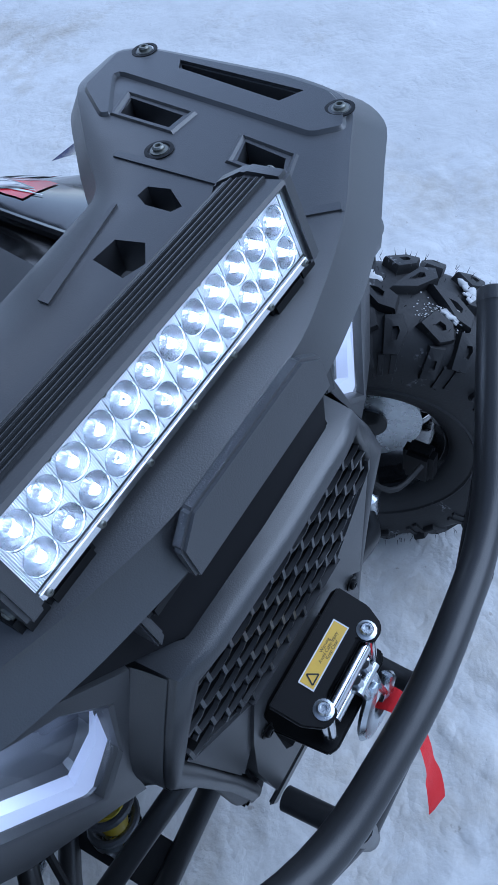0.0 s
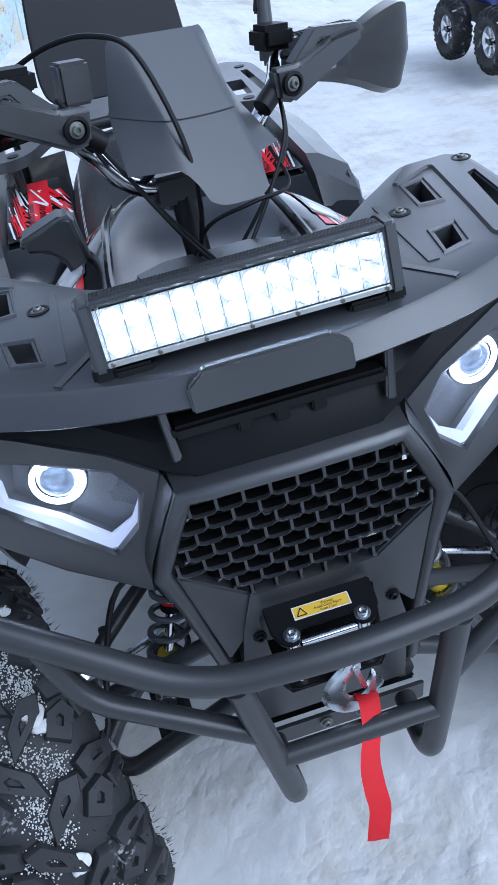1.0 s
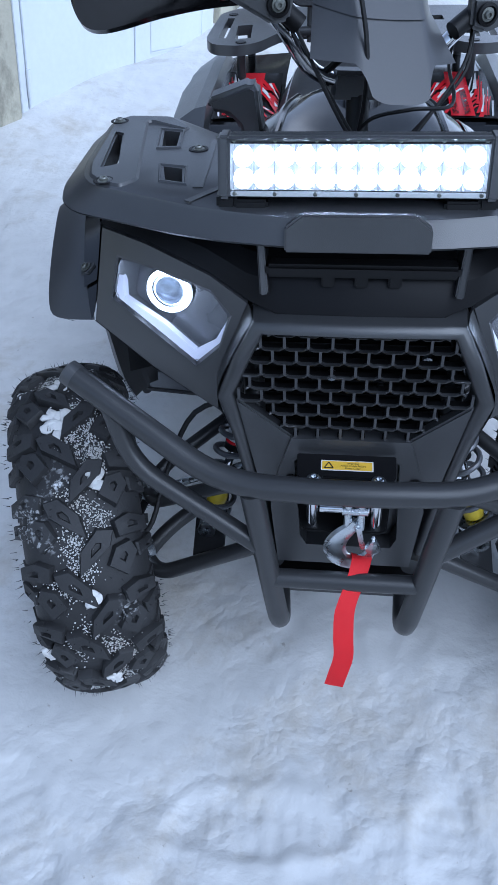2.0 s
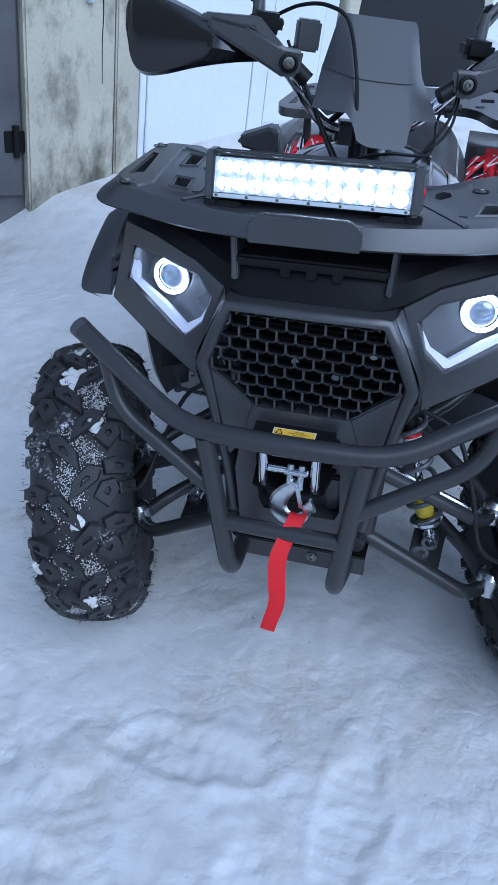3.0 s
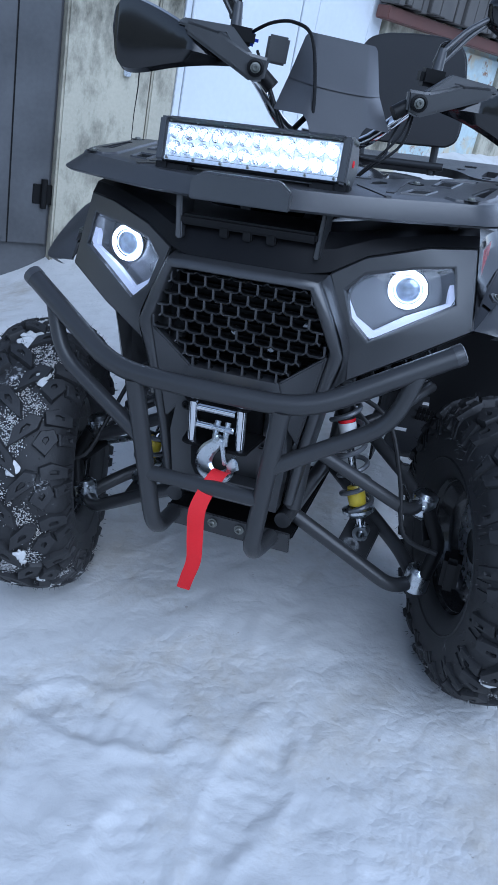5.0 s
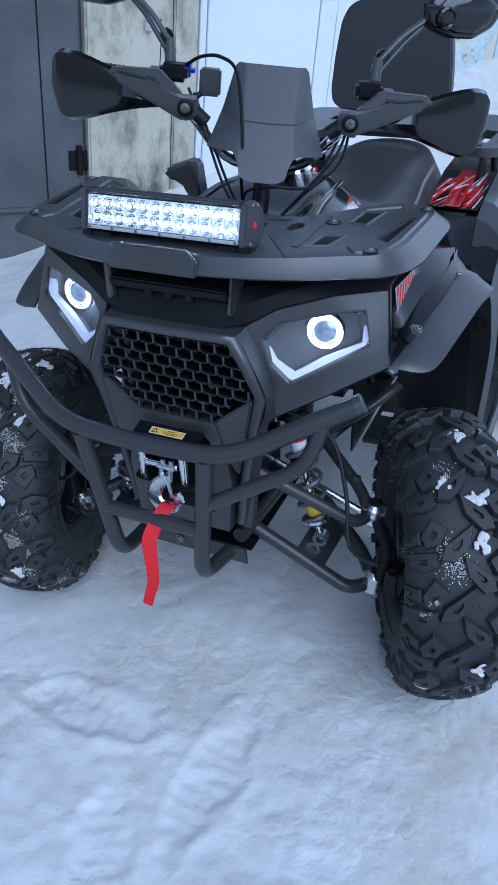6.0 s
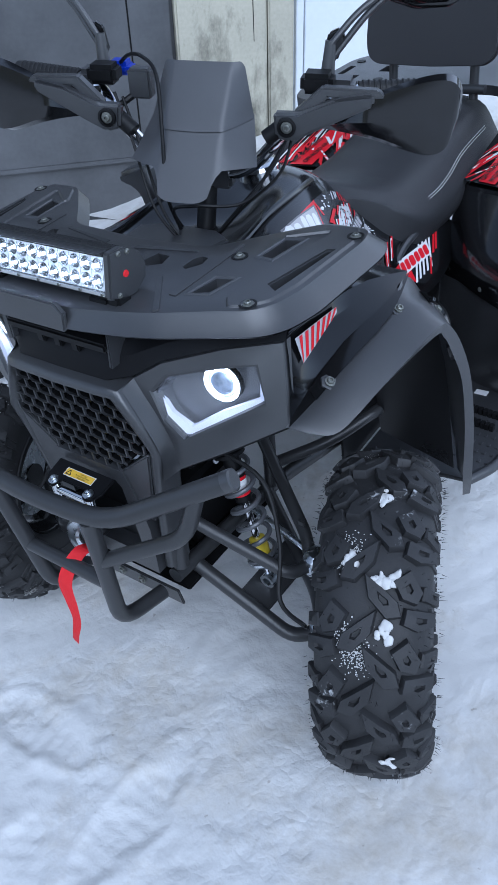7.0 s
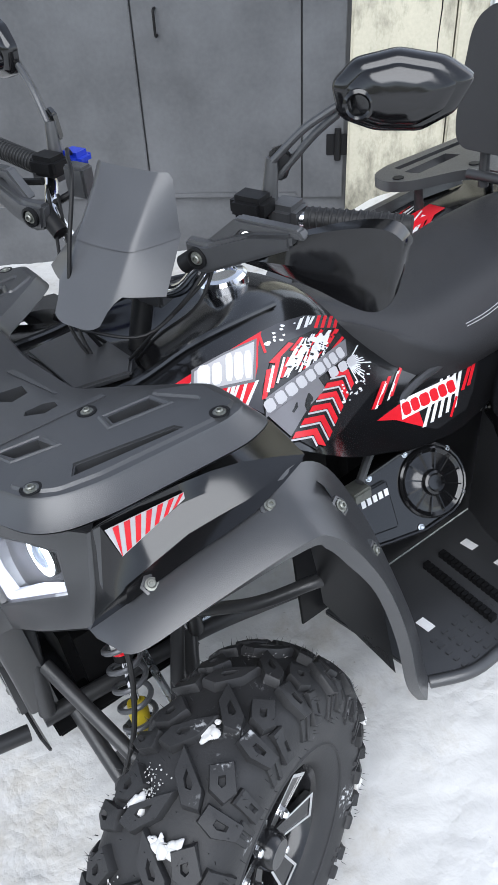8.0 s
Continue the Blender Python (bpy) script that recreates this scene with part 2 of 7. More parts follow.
def snow_material():
    m = bpy.data.materials.new("trodden_snow")
    m.use_nodes = True
    nt = m.node_tree
    b = nt.nodes["Principled BSDF"]
    b.inputs["Roughness"].default_value = 0.75
    tc = nt.nodes.new("ShaderNodeTexCoord")

    def noise_node(scale, detail=6.0, rough=0.6):
        n = nt.nodes.new("ShaderNodeTexNoise")
        n.inputs["Scale"].default_value, n.inputs["Detail"].default_value, n.inputs["Roughness"].default_value = scale, detail, rough
        nt.links.new(tc.outputs["Object"], n.inputs["Vector"])
        return n

    def ramp(src, a, b_, ca, cb):
        r = nt.nodes.new("ShaderNodeValToRGB")
        r.color_ramp.elements[0].position, r.color_ramp.elements[1].position = a, b_
        r.color_ramp.elements[0].color, r.color_ramp.elements[1].color = (*ca, 1), (*cb, 1)
        nt.links.new(src.outputs["Fac"], r.inputs["Fac"])
        return r

    def mult(a, b_, fac=1.0):
        x = nt.nodes.new("ShaderNodeMix")
        x.data_type, x.blend_type = "RGBA", "MULTIPLY"
        x.inputs["Factor"].default_value = fac
        nt.links.new(a.outputs[0] if a.bl_idname != "ShaderNodeMix" else a.outputs[2], x.inputs[6])
        nt.links.new(b_.outputs[0], x.inputs[7])
        return x

    packed = ramp(noise_node(1.3), 0.3, 0.7, (0.57, 0.567, 0.555), (0.7, 0.7, 0.693))
    mottled = ramp(noise_node(9, 5, 0.6), 0.3, 0.62, (0.9, 0.9, 0.9), (1, 1, 1))
    dirt = ramp(noise_node(2.3, 10, 0.72), 0.51, 0.74, (1, 1, 1), (0.6, 0.53, 0.42))
    specks = ramp(noise_node(48, 3, 0.6), 0.7, 0.76, (1, 1, 1), (0.42, 0.37, 0.31))
    c = mult(mult(mult(packed, mottled), dirt, 0.9), specks, 0.55)
    nt.links.new(c.outputs[2], b.inputs["Base Color"])
    b1 = nt.nodes.new("ShaderNodeBump")
    b1.inputs["Strength"].default_value, b1.inputs["Distance"].default_value = 1.0, 0.0095
    rolled = noise_node(9.5, 6, 0.52)
    rolled.inputs["Distortion"].default_value = 0.35
    nt.links.new(rolled.outputs["Fac"], b1.inputs["Height"])
    # crumbs and clods, in patches
    vor, warp, add, mask, crumb = (nt.nodes.new(n) for n in ("ShaderNodeTexVoronoi", "ShaderNodeTexNoise", "ShaderNodeMixRGB", "ShaderNodeMapRange", "ShaderNodeMath"))
    warp.inputs["Scale"].default_value, warp.inputs["Detail"].default_value = 14, 4
    add.blend_type = "LINEAR_LIGHT"
    add.inputs[0].default_value = 0.06
    nt.links.new(tc.outputs["Object"], warp.inputs["Vector"])
    nt.links.new(tc.outputs["Object"], add.inputs[1])
    nt.links.new(warp.outputs["Color"], add.inputs[2])
    vor.inputs["Scale"].default_value = 30
    nt.links.new(add.outputs[0], vor.inputs["Vector"])
    mask.inputs["From Min"].default_value, mask.inputs["From Max"].default_value = 0.44, 0.6
    nt.links.new(noise_node(3.1, 5, 0.6).outputs["Fac"], mask.inputs["Value"])
    crumb.operation = "MULTIPLY"
    nt.links.new(vor.outputs["Distance"], crumb.inputs[0])
    nt.links.new(mask.outputs[0], crumb.inputs[1])
    b2 = nt.nodes.new("ShaderNodeBump")
    b2.inputs["Strength"].default_value, b2.inputs["Distance"].default_value = 0.38, 0.007
    b2.invert = True
    nt.links.new(crumb.outputs[0], b2.inputs["Height"])
    nt.links.new(b1.outputs[0], b2.inputs["Normal"])
    b3 = nt.nodes.new("ShaderNodeBump")
    b3.inputs["Strength"].default_value, b3.inputs["Distance"].default_value = 0.45, 0.0028
    nt.links.new(noise_node(52, 4, 0.6).outputs["Fac"], b3.inputs["Height"])
    nt.links.new(b2.outputs[0], b3.inputs["Normal"])
    nt.links.new(b3.outputs[0], b.inputs["Normal"])
    return m


M_SNOW = snow_material()


def inset(pts, d):
    """A plane loop moved inwards by d."""
    n = len(pts)
    area = sum(pts[i][0] * pts[(i + 1) % n][1] - pts[(i + 1) % n][0] * pts[i][1] for i in range(n))
    s = 1 if area > 0 else -1
    out = []
    for i in range(n):
        a, b, c = Vector(pts[i - 1]), Vector(pts[i]), Vector(pts[(i + 1) % n])
        t = ((b - a).normalized() + (c - b).normalized()).normalized()
        out.append((b.x - t.y * d * s, b.y + t.x * d * s))
    return out


# mesh helpers
def finished(bm, sharp=32):
    bmesh.ops.remove_doubles(bm, verts=bm.verts, dist=1e-5)
    bmesh.ops.recalc_face_normals(bm, faces=bm.faces)
    for f in bm.faces:
        f.smooth = True
    for e in bm.edges:
        e.smooth = len(e.link_faces) != 2 or e.calc_face_angle(0) < radians(sharp)
    return bm


def mesh_from(name, bm, mat, sharp=32):
    finished(bm, sharp)
    me = bpy.data.meshes.new(name)
    bm.to_mesh(me)
    bm.free()
    me.materials.append(mat)
    return me


def part(name, bm, mat, parent, label="", sharp=32, at=None):
    """A bmesh as one mesh object under a thing or under a part."""
    me = bm if isinstance(bm, bpy.types.Mesh) else mesh_from(name, bm, mat, sharp)
    ob = new(name, me)
    ob.parent = parent
    if at is not None:
        ob.matrix_basis = at
    return tagged(ob, label)


def thing(name, label, category, m=None, group="", kind=""):
    ob = new(name)
    ob.empty_display_size = 0.1
    ob.matrix_basis = m if m is not None else Matrix()
    return tagged(ob, label, category, group, kind)


def slab(bm, pts, depth, bevel=0.0, seg=2):
    """A polygon of 3D points, given depth (a vector), with rounded edges."""
    vs = [bm.verts.new(p) for p in pts]
    f = bm.faces.new(vs)
    g = bmesh.ops.extrude_face_region(bm, geom=[f])
    top = [v for v in g["geom"] if isinstance(v, bmesh.types.BMVert)]
    bmesh.ops.translate(bm, verts=top, vec=Vector(depth))
    if bevel:
        es = list({e for v in vs + top for e in v.link_edges})
        bmesh.ops.bevel(bm, geom=es, offset=bevel, segments=seg, affect="EDGES", clamp_overlap=True)
    return bm


def box(bm, lo, hi, bevel=0.0, m=None):
    r = bmesh.ops.create_cube(bm, size=1.0)
    c, s = (Vector(lo) + Vector(hi)) / 2, Vector(hi) - Vector(lo)
    for v in r["verts"]:
        v.co = Vector((v.co.x * s.x, v.co.y * s.y, v.co.z * s.z)) + c
        if m is not None:
            v.co = m @ v.co
    if bevel:
        bmesh.ops.bevel(bm, geom=list({e for v in r["verts"] for e in v.link_edges}), offset=bevel, segments=2, affect="EDGES", clamp_overlap=True)
    return bm


def rounded(pts, radius, n=5, closed=False):
    pts = [Vector(p) for p in pts]
    out = []
    for i, p in enumerate(pts):
        if not closed and i in (0, len(pts) - 1):
            out.append(p)
            continue
        a, b = pts[i - 1] - p, pts[(i + 1) % len(pts)] - p
        la, lb = a.length, b.length
        if la < 1e-6 or lb < 1e-6 or a.angle(b) > radians(176):
            out.append(p)
            continue
        d = min(radius, la * 0.45, lb * 0.45)
        p0, p1 = p + a * d / la, p + b * d / lb
        for k in range(n + 1):
            t = k / n
            out.append(p0 * (1 - t) ** 2 + p * 2 * t * (1 - t) + p1 * t * t)
    return out


def tube(bm, pts, r, bend=0.05, seg=14, caps=True, n=5):
    """A round tube along a path with rounded bends; r may be a list."""
    path = rounded(pts, bend, n) if bend else [Vector(p) for p in pts]
    rings, ref = [], None
    for i, p in enumerate(path):
        d = (path[min(i + 1, len(path) - 1)] - path[max(i - 1, 0)]).normalized()
        if ref is None:
            ref = d.orthogonal().normalized()
        ref = (ref - d * ref.dot(d)).normalized()
        s = d.cross(ref)
        rr = r if not isinstance(r, (list, tuple)) else r[0] + (r[-1] - r[0]) * i / (len(path) - 1)
        rings.append([bm.verts.new(p + (ref * math.cos(a) + s * math.sin(a)) * rr) for a in (2 * math.pi * k / seg for k in range(seg))])
    for a, b in zip(rings, rings[1:]):
        for k in range(seg):
            bm.faces.new((a[k], a[(k + 1) % seg], b[(k + 1) % seg], b[k]))
    if caps:
        bm.faces.new(rings[0][::-1])
        bm.faces.new(rings[-1])
    return bm


def revolve(bm, profile, m=None, seg=32, close=False):
    """Rings of (radius, height) round the local z axis of m."""
    m = m if m is not None else Matrix()
    rings = []
    for r, h in profile:
        if r < 1e-6:
            rings.append([bm.verts.new(m @ Vector((0, 0, h)))])
        else:
            rings.append([bm.verts.new(m @ Vector((r * math.cos(2 * math.pi * k / seg), r * math.sin(2 * math.pi * k / seg), h))) for k in range(seg)])
    pairs = list(zip(rings, rings[1:])) + ([(rings[-1], rings[0])] if close else [])
    for a, b in pairs:
        for k in range(seg):
            q = [a[k % len(a)], a[(k + 1) % len(a)], b[(k + 1) % len(b)], b[k % len(b)]]
            q = list(dict.fromkeys(q))
            if len(q) > 2:
                bm.faces.new(q)
    return bm


def axis(at, direction):
    """A pose whose z axis points along direction."""
    return Matrix.Translation(at) @ Vector(direction).to_track_quat("Z", "Y").to_matrix().to_4x4()


def spline(pts, n):
    pts = [Vector(p) for p in pts]
    out = []
    for i in range(len(pts) - 1):
        p0, p1, p2, p3 = pts[max(i - 1, 0)], pts[i], pts[i + 1], pts[min(i + 2, len(pts) - 1)]
        for k in range(n):
            t = k / n
            out.append(0.5 * (2 * p1 + (p2 - p0) * t + (2 * p0 - 5 * p1 + 4 * p2 - p3) * t * t + (3 * p1 - p0 - 3 * p2 + p3) * t ** 3))
    return out + [pts[-1]]


def sheet(bm, rows, thick=0.0, along=1, across=1, mirror=False):
    """A skin over rows of points, smoothed along and across, with thickness."""
    if across > 1:
        rows = [spline(r, across) for r in rows]
    if along > 1:
        rows = list(zip(*[spline(c, along) for c in zip(*rows)]))
    for sgn in (1, -1) if mirror else (1,):
        vs = [[bm.verts.new((p[0] * sgn, p[1], p[2])) for p in r] for r in rows]
        fs = []
        for a, b in zip(vs, vs[1:]):
            for k in range(len(a) - 1):
                fs.append(bm.faces.new((a[k], a[k + 1], b[k + 1], b[k])[::sgn]))
        if thick:
            bmesh.ops.solidify(bm, geom=fs, thickness=thick)
    return bm


def holed(bm, outer, holes, top, bottom, skirt=None):
    """A plate with openings: outer and holes are loops in the plane; top and bottom map them into space; skirt is the lower outline."""
    def fill(loops, place, flip):
        es, rings = [], []
        for lp in loops:
            vs = [bm.verts.new(place(p)) for p in lp]
            rings.append(vs)
            es += [bm.edges.new((vs[i], vs[(i + 1) % len(vs)])) for i in range(len(vs))]
        bmesh.ops.triangle_fill(bm, use_beauty=True, use_dissolve=False, edges=es)
        return rings
    up = fill([outer] + holes, top, False)
    low = fill([skirt or outer] + holes, bottom, True)
    for a, b in zip(up, low):
        for i in range(len(a)):
            j = (i + 1) % len(a)
            bm.faces.new((a[i], a[j], b[j], b[i]))
    return bm


def bolt(parent, at, direction, r=0.007, mat=None, label="", name="bolt"):
    bm = bmesh.new()
    revolve(bm, [(r * 1.5, 0), (r * 1.5, 0.0015), (r, 0.002), (r, r * 0.75), (r * 0.8, r), (r * 0.5, r), (r * 0.45, r * 0.5), (0, r * 0.5)], axis(at, direction), 14)
    return part(name, bm, mat or M_BOLT, parent, label)
# the yard: one sheet of trodden snow
def yard_height(x, y):
    r = math.hypot(x, y)
    k = 1.0 if r < 1e-6 else 6.0 * math.tanh(r / 6.0) / r
    z = (0.0976 * x + 0.0468 * y) * k / 0.9941
    near = math.exp(-(r / 9.0) ** 2)
    p = Vector((x, y, 0))
    bumps = 0.011 * noise.noise(p * 2.1) + 0.004 * noise.noise(p * 5.3 + Vector((3, 1, 0)))
    bumps += 0.008 * abs(noise.noise(p * 7.0)) + 0.006 * (0.5 - abs(noise.noise(p * 15.0))) * (0.5 + noise.noise(p * 2.7)) + 0.002 * noise.noise(p * 31.0)
    far = 0.05 * noise.noise(p * 0.5) * (1 - near)
    # the snow banks up against the garages
    s, d = (x + 2.13) * 0.669 + (y - 2.71) * 0.743, (x + 2.13) * 0.743 - (y - 2.71) * 0.669
    bank = 0.16 * math.exp(-max(d, 0) / 0.35) * (0.5 + 0.5 * math.tanh((s - 0.3) * 2)) if s > -3 else 0
    sb, db = (x + 1.715) * 0.469 + (y - 3.17) * 0.883, (x + 1.715) * 0.883 - (y - 3.17) * 0.469
    k = min(1.0, max(0.0, (sb - 1.3) / 1.6))
    bank += 0.42 * k * k * (3 - 2 * k) * math.exp(-max(db, 0) / 0.9)
    # the way to the dark doors is cleared lower
    k = min(1.0, max(0.0, (0.12 - s) / 0.75))
    bank -= (0.035 + 0.2 * k * (2 - k)) * math.exp(-(max(d, 0) / 1.1) ** 2) * min(1.0, max(0.0, (1.2 - s) / 0.5))
    # old footprints
    for fx, fy, fa in FOOTPRINTS:
        dx, dy = x - fx, y - fy
        if abs(dx) < 0.3 and abs(dy) < 0.3:
            u, v = dx * math.cos(fa) + dy * math.sin(fa), -dx * math.sin(fa) + dy * math.cos(fa)
            q = (u / 0.14) ** 2 + (v / 0.052) ** 2 + 0.9 * noise.noise(p * 16.0) + 0.4 * noise.noise(p * 34.0)
            bumps += -(0.007 + 0.0012 * math.sin(u * 210)) * math.exp(-max(0.0, q) ** 3) + 0.003 * math.exp(-(q - 1.6) ** 2 * 4)
    # packed flat where the wheels stand
    for wx, wy in WHEEL_SPOTS:
        w = math.exp(-((x - wx) ** 2 + (y - wy) ** 2) / 0.03)
        bumps = bumps * (1 - w) - 0.006 * w
    return z + bumps + far + bank


foot_rng = random.Random(12)
FOOTPRINTS = [(foot_rng.uniform(-1.3, 1.6), foot_rng.uniform(-1.5, -0.1), foot_rng.uniform(0, 3.1)) for _ in range(20)]
WHEEL_SPOTS = ((0.485, 0.095), (-0.485, 0.02), (0.46, 1.29), (-0.47, 1.29))


def build_ground():
    steps = np.concatenate([np.linspace(0, 1.6, 185)[1:], 1.6 * 1.06 ** np.arange(1, 96)])
    axis_x = np.concatenate([-steps[::-1], [0], steps])
    n = len(axis_x)
    verts = [(float(x), float(y) + 0.1, yard_height(float(x), float(y) + 0.1)) for y in axis_x for x in axis_x]
    faces = [(j * n + i, j * n + i + 1, (j + 1) * n + i + 1, (j + 1) * n + i) for j in range(n - 1) for i in range(n - 1)]
    me = bpy.data.meshes.new("ground")
    me.from_pydata(verts, [], faces)
    me.polygons.foreach_set("use_smooth", [True] * len(faces))
    me.materials.append(M_SNOW)
    tagged(new("ground", me), "trodden grey-white snow with ruts and dirt specks", "ground", kind="structure")


build_ground()


# the row of garages
WALL_A = Matrix.Translation((-2.13, 2.71, -0.1)) @ pose(0, 0, 0, 0, 0, 48)
WALL_B = WALL_A @ Matrix.Translation((0.62, 0, 0)) @ pose(0, 0, 0, 0, 0, 14)


def wall_piece(name, label, category, m, lo, hi, mat, bevel=0.004):
    bm = box(bmesh.new(), lo, hi, bevel)
    ob = new(name, mesh_from(name, bm, mat))
    ob.matrix_basis = m
    return tagged(ob, label, category, kind="structure")


def build_garages():
    dark = wall_piece("door_1", "dark grey painted steel double garage door, closed", "garage door", WALL_A, (-2.6, 0.03, -0.4), (-0.02, 0.09, 2.3), M_DARKDOOR)
    for x0, x1, z0, z1 in ((-2.58, -1.108, 0.03, 2.25), (-1.098, -0.04, 0.03, 2.25)):
        part("door_leaf", box(bmesh.new(), (x0, 0.0, z0), (x1, 0.03, z1), 0.004), M_DARKDOOR, dark)
    part("cover_strip", box(bmesh.new(), (-0.263, -0.004, 0.03), (-0.255, 0.0, 2.2), 0.001), M_DARK, dark)
    part("kick_plate", box(bmesh.new(), (-1.08, -0.004, 0.035), (-0.29, 0.0, 0.062), 0.002), M_DARKDOOR, dark)
    for z in (0.24, 1.5):
        bm = tube(bmesh.new(), [(-0.07, -0.016, z), (-0.07, -0.016, z + 0.16)], 0.018, 0, 12)
        box(bm, (-0.13, -0.006, z + 0.02), (-0.02, 0.004, z + 0.13), 0.003)
        part("hinge", bm, M_DARK, dark)
    bm = tube(bmesh.new(), [(-0.98, 0, 0.86), (-0.98, -0.04, 0.86), (-0.98, -0.04, 0.98), (-0.98, 0, 0.98)], 0.007, 0.02)
    part("door_handle", bm, M_DARK, dark)
    bm = box(bmesh.new(), (-0.02, -0.05, -0.4), (0.47, 0.4, 2.5), 0.012)
    pil = new("wall_pillar", mesh_from("wall_pillar", bm, M_CONCRETE))
    pil.matrix_basis = WALL_A
    tagged(pil, "weathered concrete garage pillar with dark damp stains", "wall", kind="structure")
    part("panel", box(bmesh.new(), (0.478, -0.045, -0.4), (0.62, 0.35, 2.5), 0.01), M_CONCRETE, pil)
    # thin dark tube on the face that draws a crack in the concrete
    crack = tube(bmesh.new(), [(0.397, -0.05, 1.06), (0.4, -0.05, 0.95), (0.394, -0.05, 0.82), (0.397, -0.05, 0.62)], [0.004, 0.003, 0.004, 0.002], 0, 6)
    part("cable", crack, M_DARK, pil, "thin dark crack line down the pillar")
    lock = thing("padlock", "small grey steel padlock hanging from a dark bolt on the pillar", "padlock", WALL_A @ Matrix.Translation((0.322, -0.05, 1.0)))
    part("lock_body", box(bmesh.new(), (-0.021, -0.03, 0.0), (0.021, -0.01, 0.044), 0.005), M_ZINC, lock)
    part("shackle", tube(bmesh.new(), [(-0.013, -0.02, 0.04), (-0.013, -0.02, 0.07), (0.013, -0.02, 0.07), (0.013, -0.02, 0.04)], 0.0035, 0.012, 8), M_ZINC, lock)
    part("bolt", tube(bmesh.new(), [(0.0, 0.01, 0.073), (0.0, -0.035, 0.076)], 0.011, 0, 10), M_DARK, lock)
    wall_piece("wall_left", "plain grey concrete garage wall", "wall", WALL_A, (-6.5, -0.02, -0.6), (-2.6, 0.3, 2.5), M_CONCRETE)
    white = wall_piece("door_2", "white painted steel garage door, closed", "garage door", WALL_B, (0.02, 0.03, -0.4), (1.75, 0.08, 2.2), M_WHITEDOOR)
    for x0, x1 in ((0.03, 0.075), (0.085, 0.93), (0.94, 1.72)):
        part("door_leaf", box(bmesh.new(), (x0, 0.0, 0.0), (x1, 0.03, 2.15), 0.003), M_WHITEDOOR, white)
    for x0, x1 in ((1.08, 1.6),):
        bm = bmesh.new()
        for lo, hi in (((x0, -0.004, 0.35), (x1, 0, 0.36)), ((x0, -0.004, 1.85), (x1, 0, 1.86)), ((x0, -0.004, 0.36), (x0 + 0.01, 0, 1.85)), ((x1 - 0.01, -0.004, 0.36), (x1, 0, 1.85))):
            box(bm, lo, hi)
        part("wicket_frame", bm, M_WHITEDOOR, white)
    for z in (0.25, 1.3):
        part("hinge", tube(bmesh.new(), [(0.08, -0.012, z), (0.08, -0.012, z + 0.14)], 0.011, 0, 10), M_WHITEDOOR, white)
    wall_piece("wall_between", "cream concrete strip between garage doors", "wall", WALL_B, (1.75, -0.03, -0.4), (2.25, 0.3, 2.5), M_CONCRETE)
    mb = thing("meter_box", "pale steel meter box with a red mark on the garage wall", "box", WALL_B @ Matrix.Translation((2.04, -0.03, 1.15)))
    part("case", box(bmesh.new(), (-0.12, -0.09, 0), (0.12, 0, 0.35), 0.006), M_WHITEDOOR, mb)
    part("lid", box(bmesh.new(), (-0.105, -0.097, 0.015), (0.105, -0.09, 0.335), 0.003), M_WHITEDOOR, mb)
    part("red_mark", box(bmesh.new(), (-0.03, -0.1, 0.16), (0.035, -0.097, 0.24), 0.001), M_PRINT_RED, mb, "small red mark")
    blue = wall_piece("door_3", "faded blue steel garage door with rust", "garage door", WALL_B, (2.25, 0.03, -0.3), (3.35, 0.08, 2.2), M_BLUEDOOR)
    for x0, x1 in ((2.26, 2.8), (2.81, 3.34)):
        part("door_leaf", box(bmesh.new(), (x0, 0.0, 0.0), (x1, 0.03, 1.6), 0.003), M_BLUEDOOR, blue)
    wall_piece("wall_end", "cream concrete strip beside a garage door", "wall", WALL_B, (3.35, -0.03, -0.3), (3.75, 0.3, 2.5), M_CONCRETE)
    far = wall_piece("door_4", "white painted steel garage door, closed", "garage door", WALL_B, (3.75, 0.03, -0.3), (5.4, 0.08, 2.2), M_WHITEDOOR)
    for x0, x1 in ((3.76, 4.5), (4.51, 5.38)):
        part("door_leaf", box(bmesh.new(), (x0, 0.0, 0.0), (x1, 0.03, 1.6), 0.003), M_WHITEDOOR, far)
    wall_piece("wall_far", "plain concrete garage wall", "wall", WALL_B, (5.4, -0.03, -0.3), (14.0, 0.3, 2.5), M_CONCRETE)
    wall_piece("trim_beam", "dark red-brown steel beam over the garage doors", "beam", WALL_B, (1.6, -0.14, 1.63), (14.0, -0.03, 1.71), M_BEAM, 0.006)
    bm = bmesh.new()
    rng = random.Random(4)
    x = 1.6
    while x < 9:
        w = rng.uniform(0.05, 0.12)
        box(bm, (x, -0.2 - rng.uniform(0, 0.03), 1.71 + rng.uniform(0, 0.03)), (x + w, -0.04, 1.98 + rng.uniform(0, 0.05)), 0.004)
        x += w + 0.012
    ob = new("trim_fascia", mesh_from("trim_fascia", bm, M_ROOF))
    ob.matrix_basis = WALL_B
    tagged(ob, "row of weathered grey roof-edge boards", "eave boards", kind="stuff")
    wall_piece("roof", "snow-covered garage roof", "roof", WALL_B, (-4, -0.25, 2.35), (14.0, 6, 2.5), M_SNOW, 0.03)
    wall_piece("wall_back", "plain concrete back wall of the garages", "wall", WALL_B, (-4, 6, -0.5), (14.0, 6.2, 2.4), M_CONCRETE)
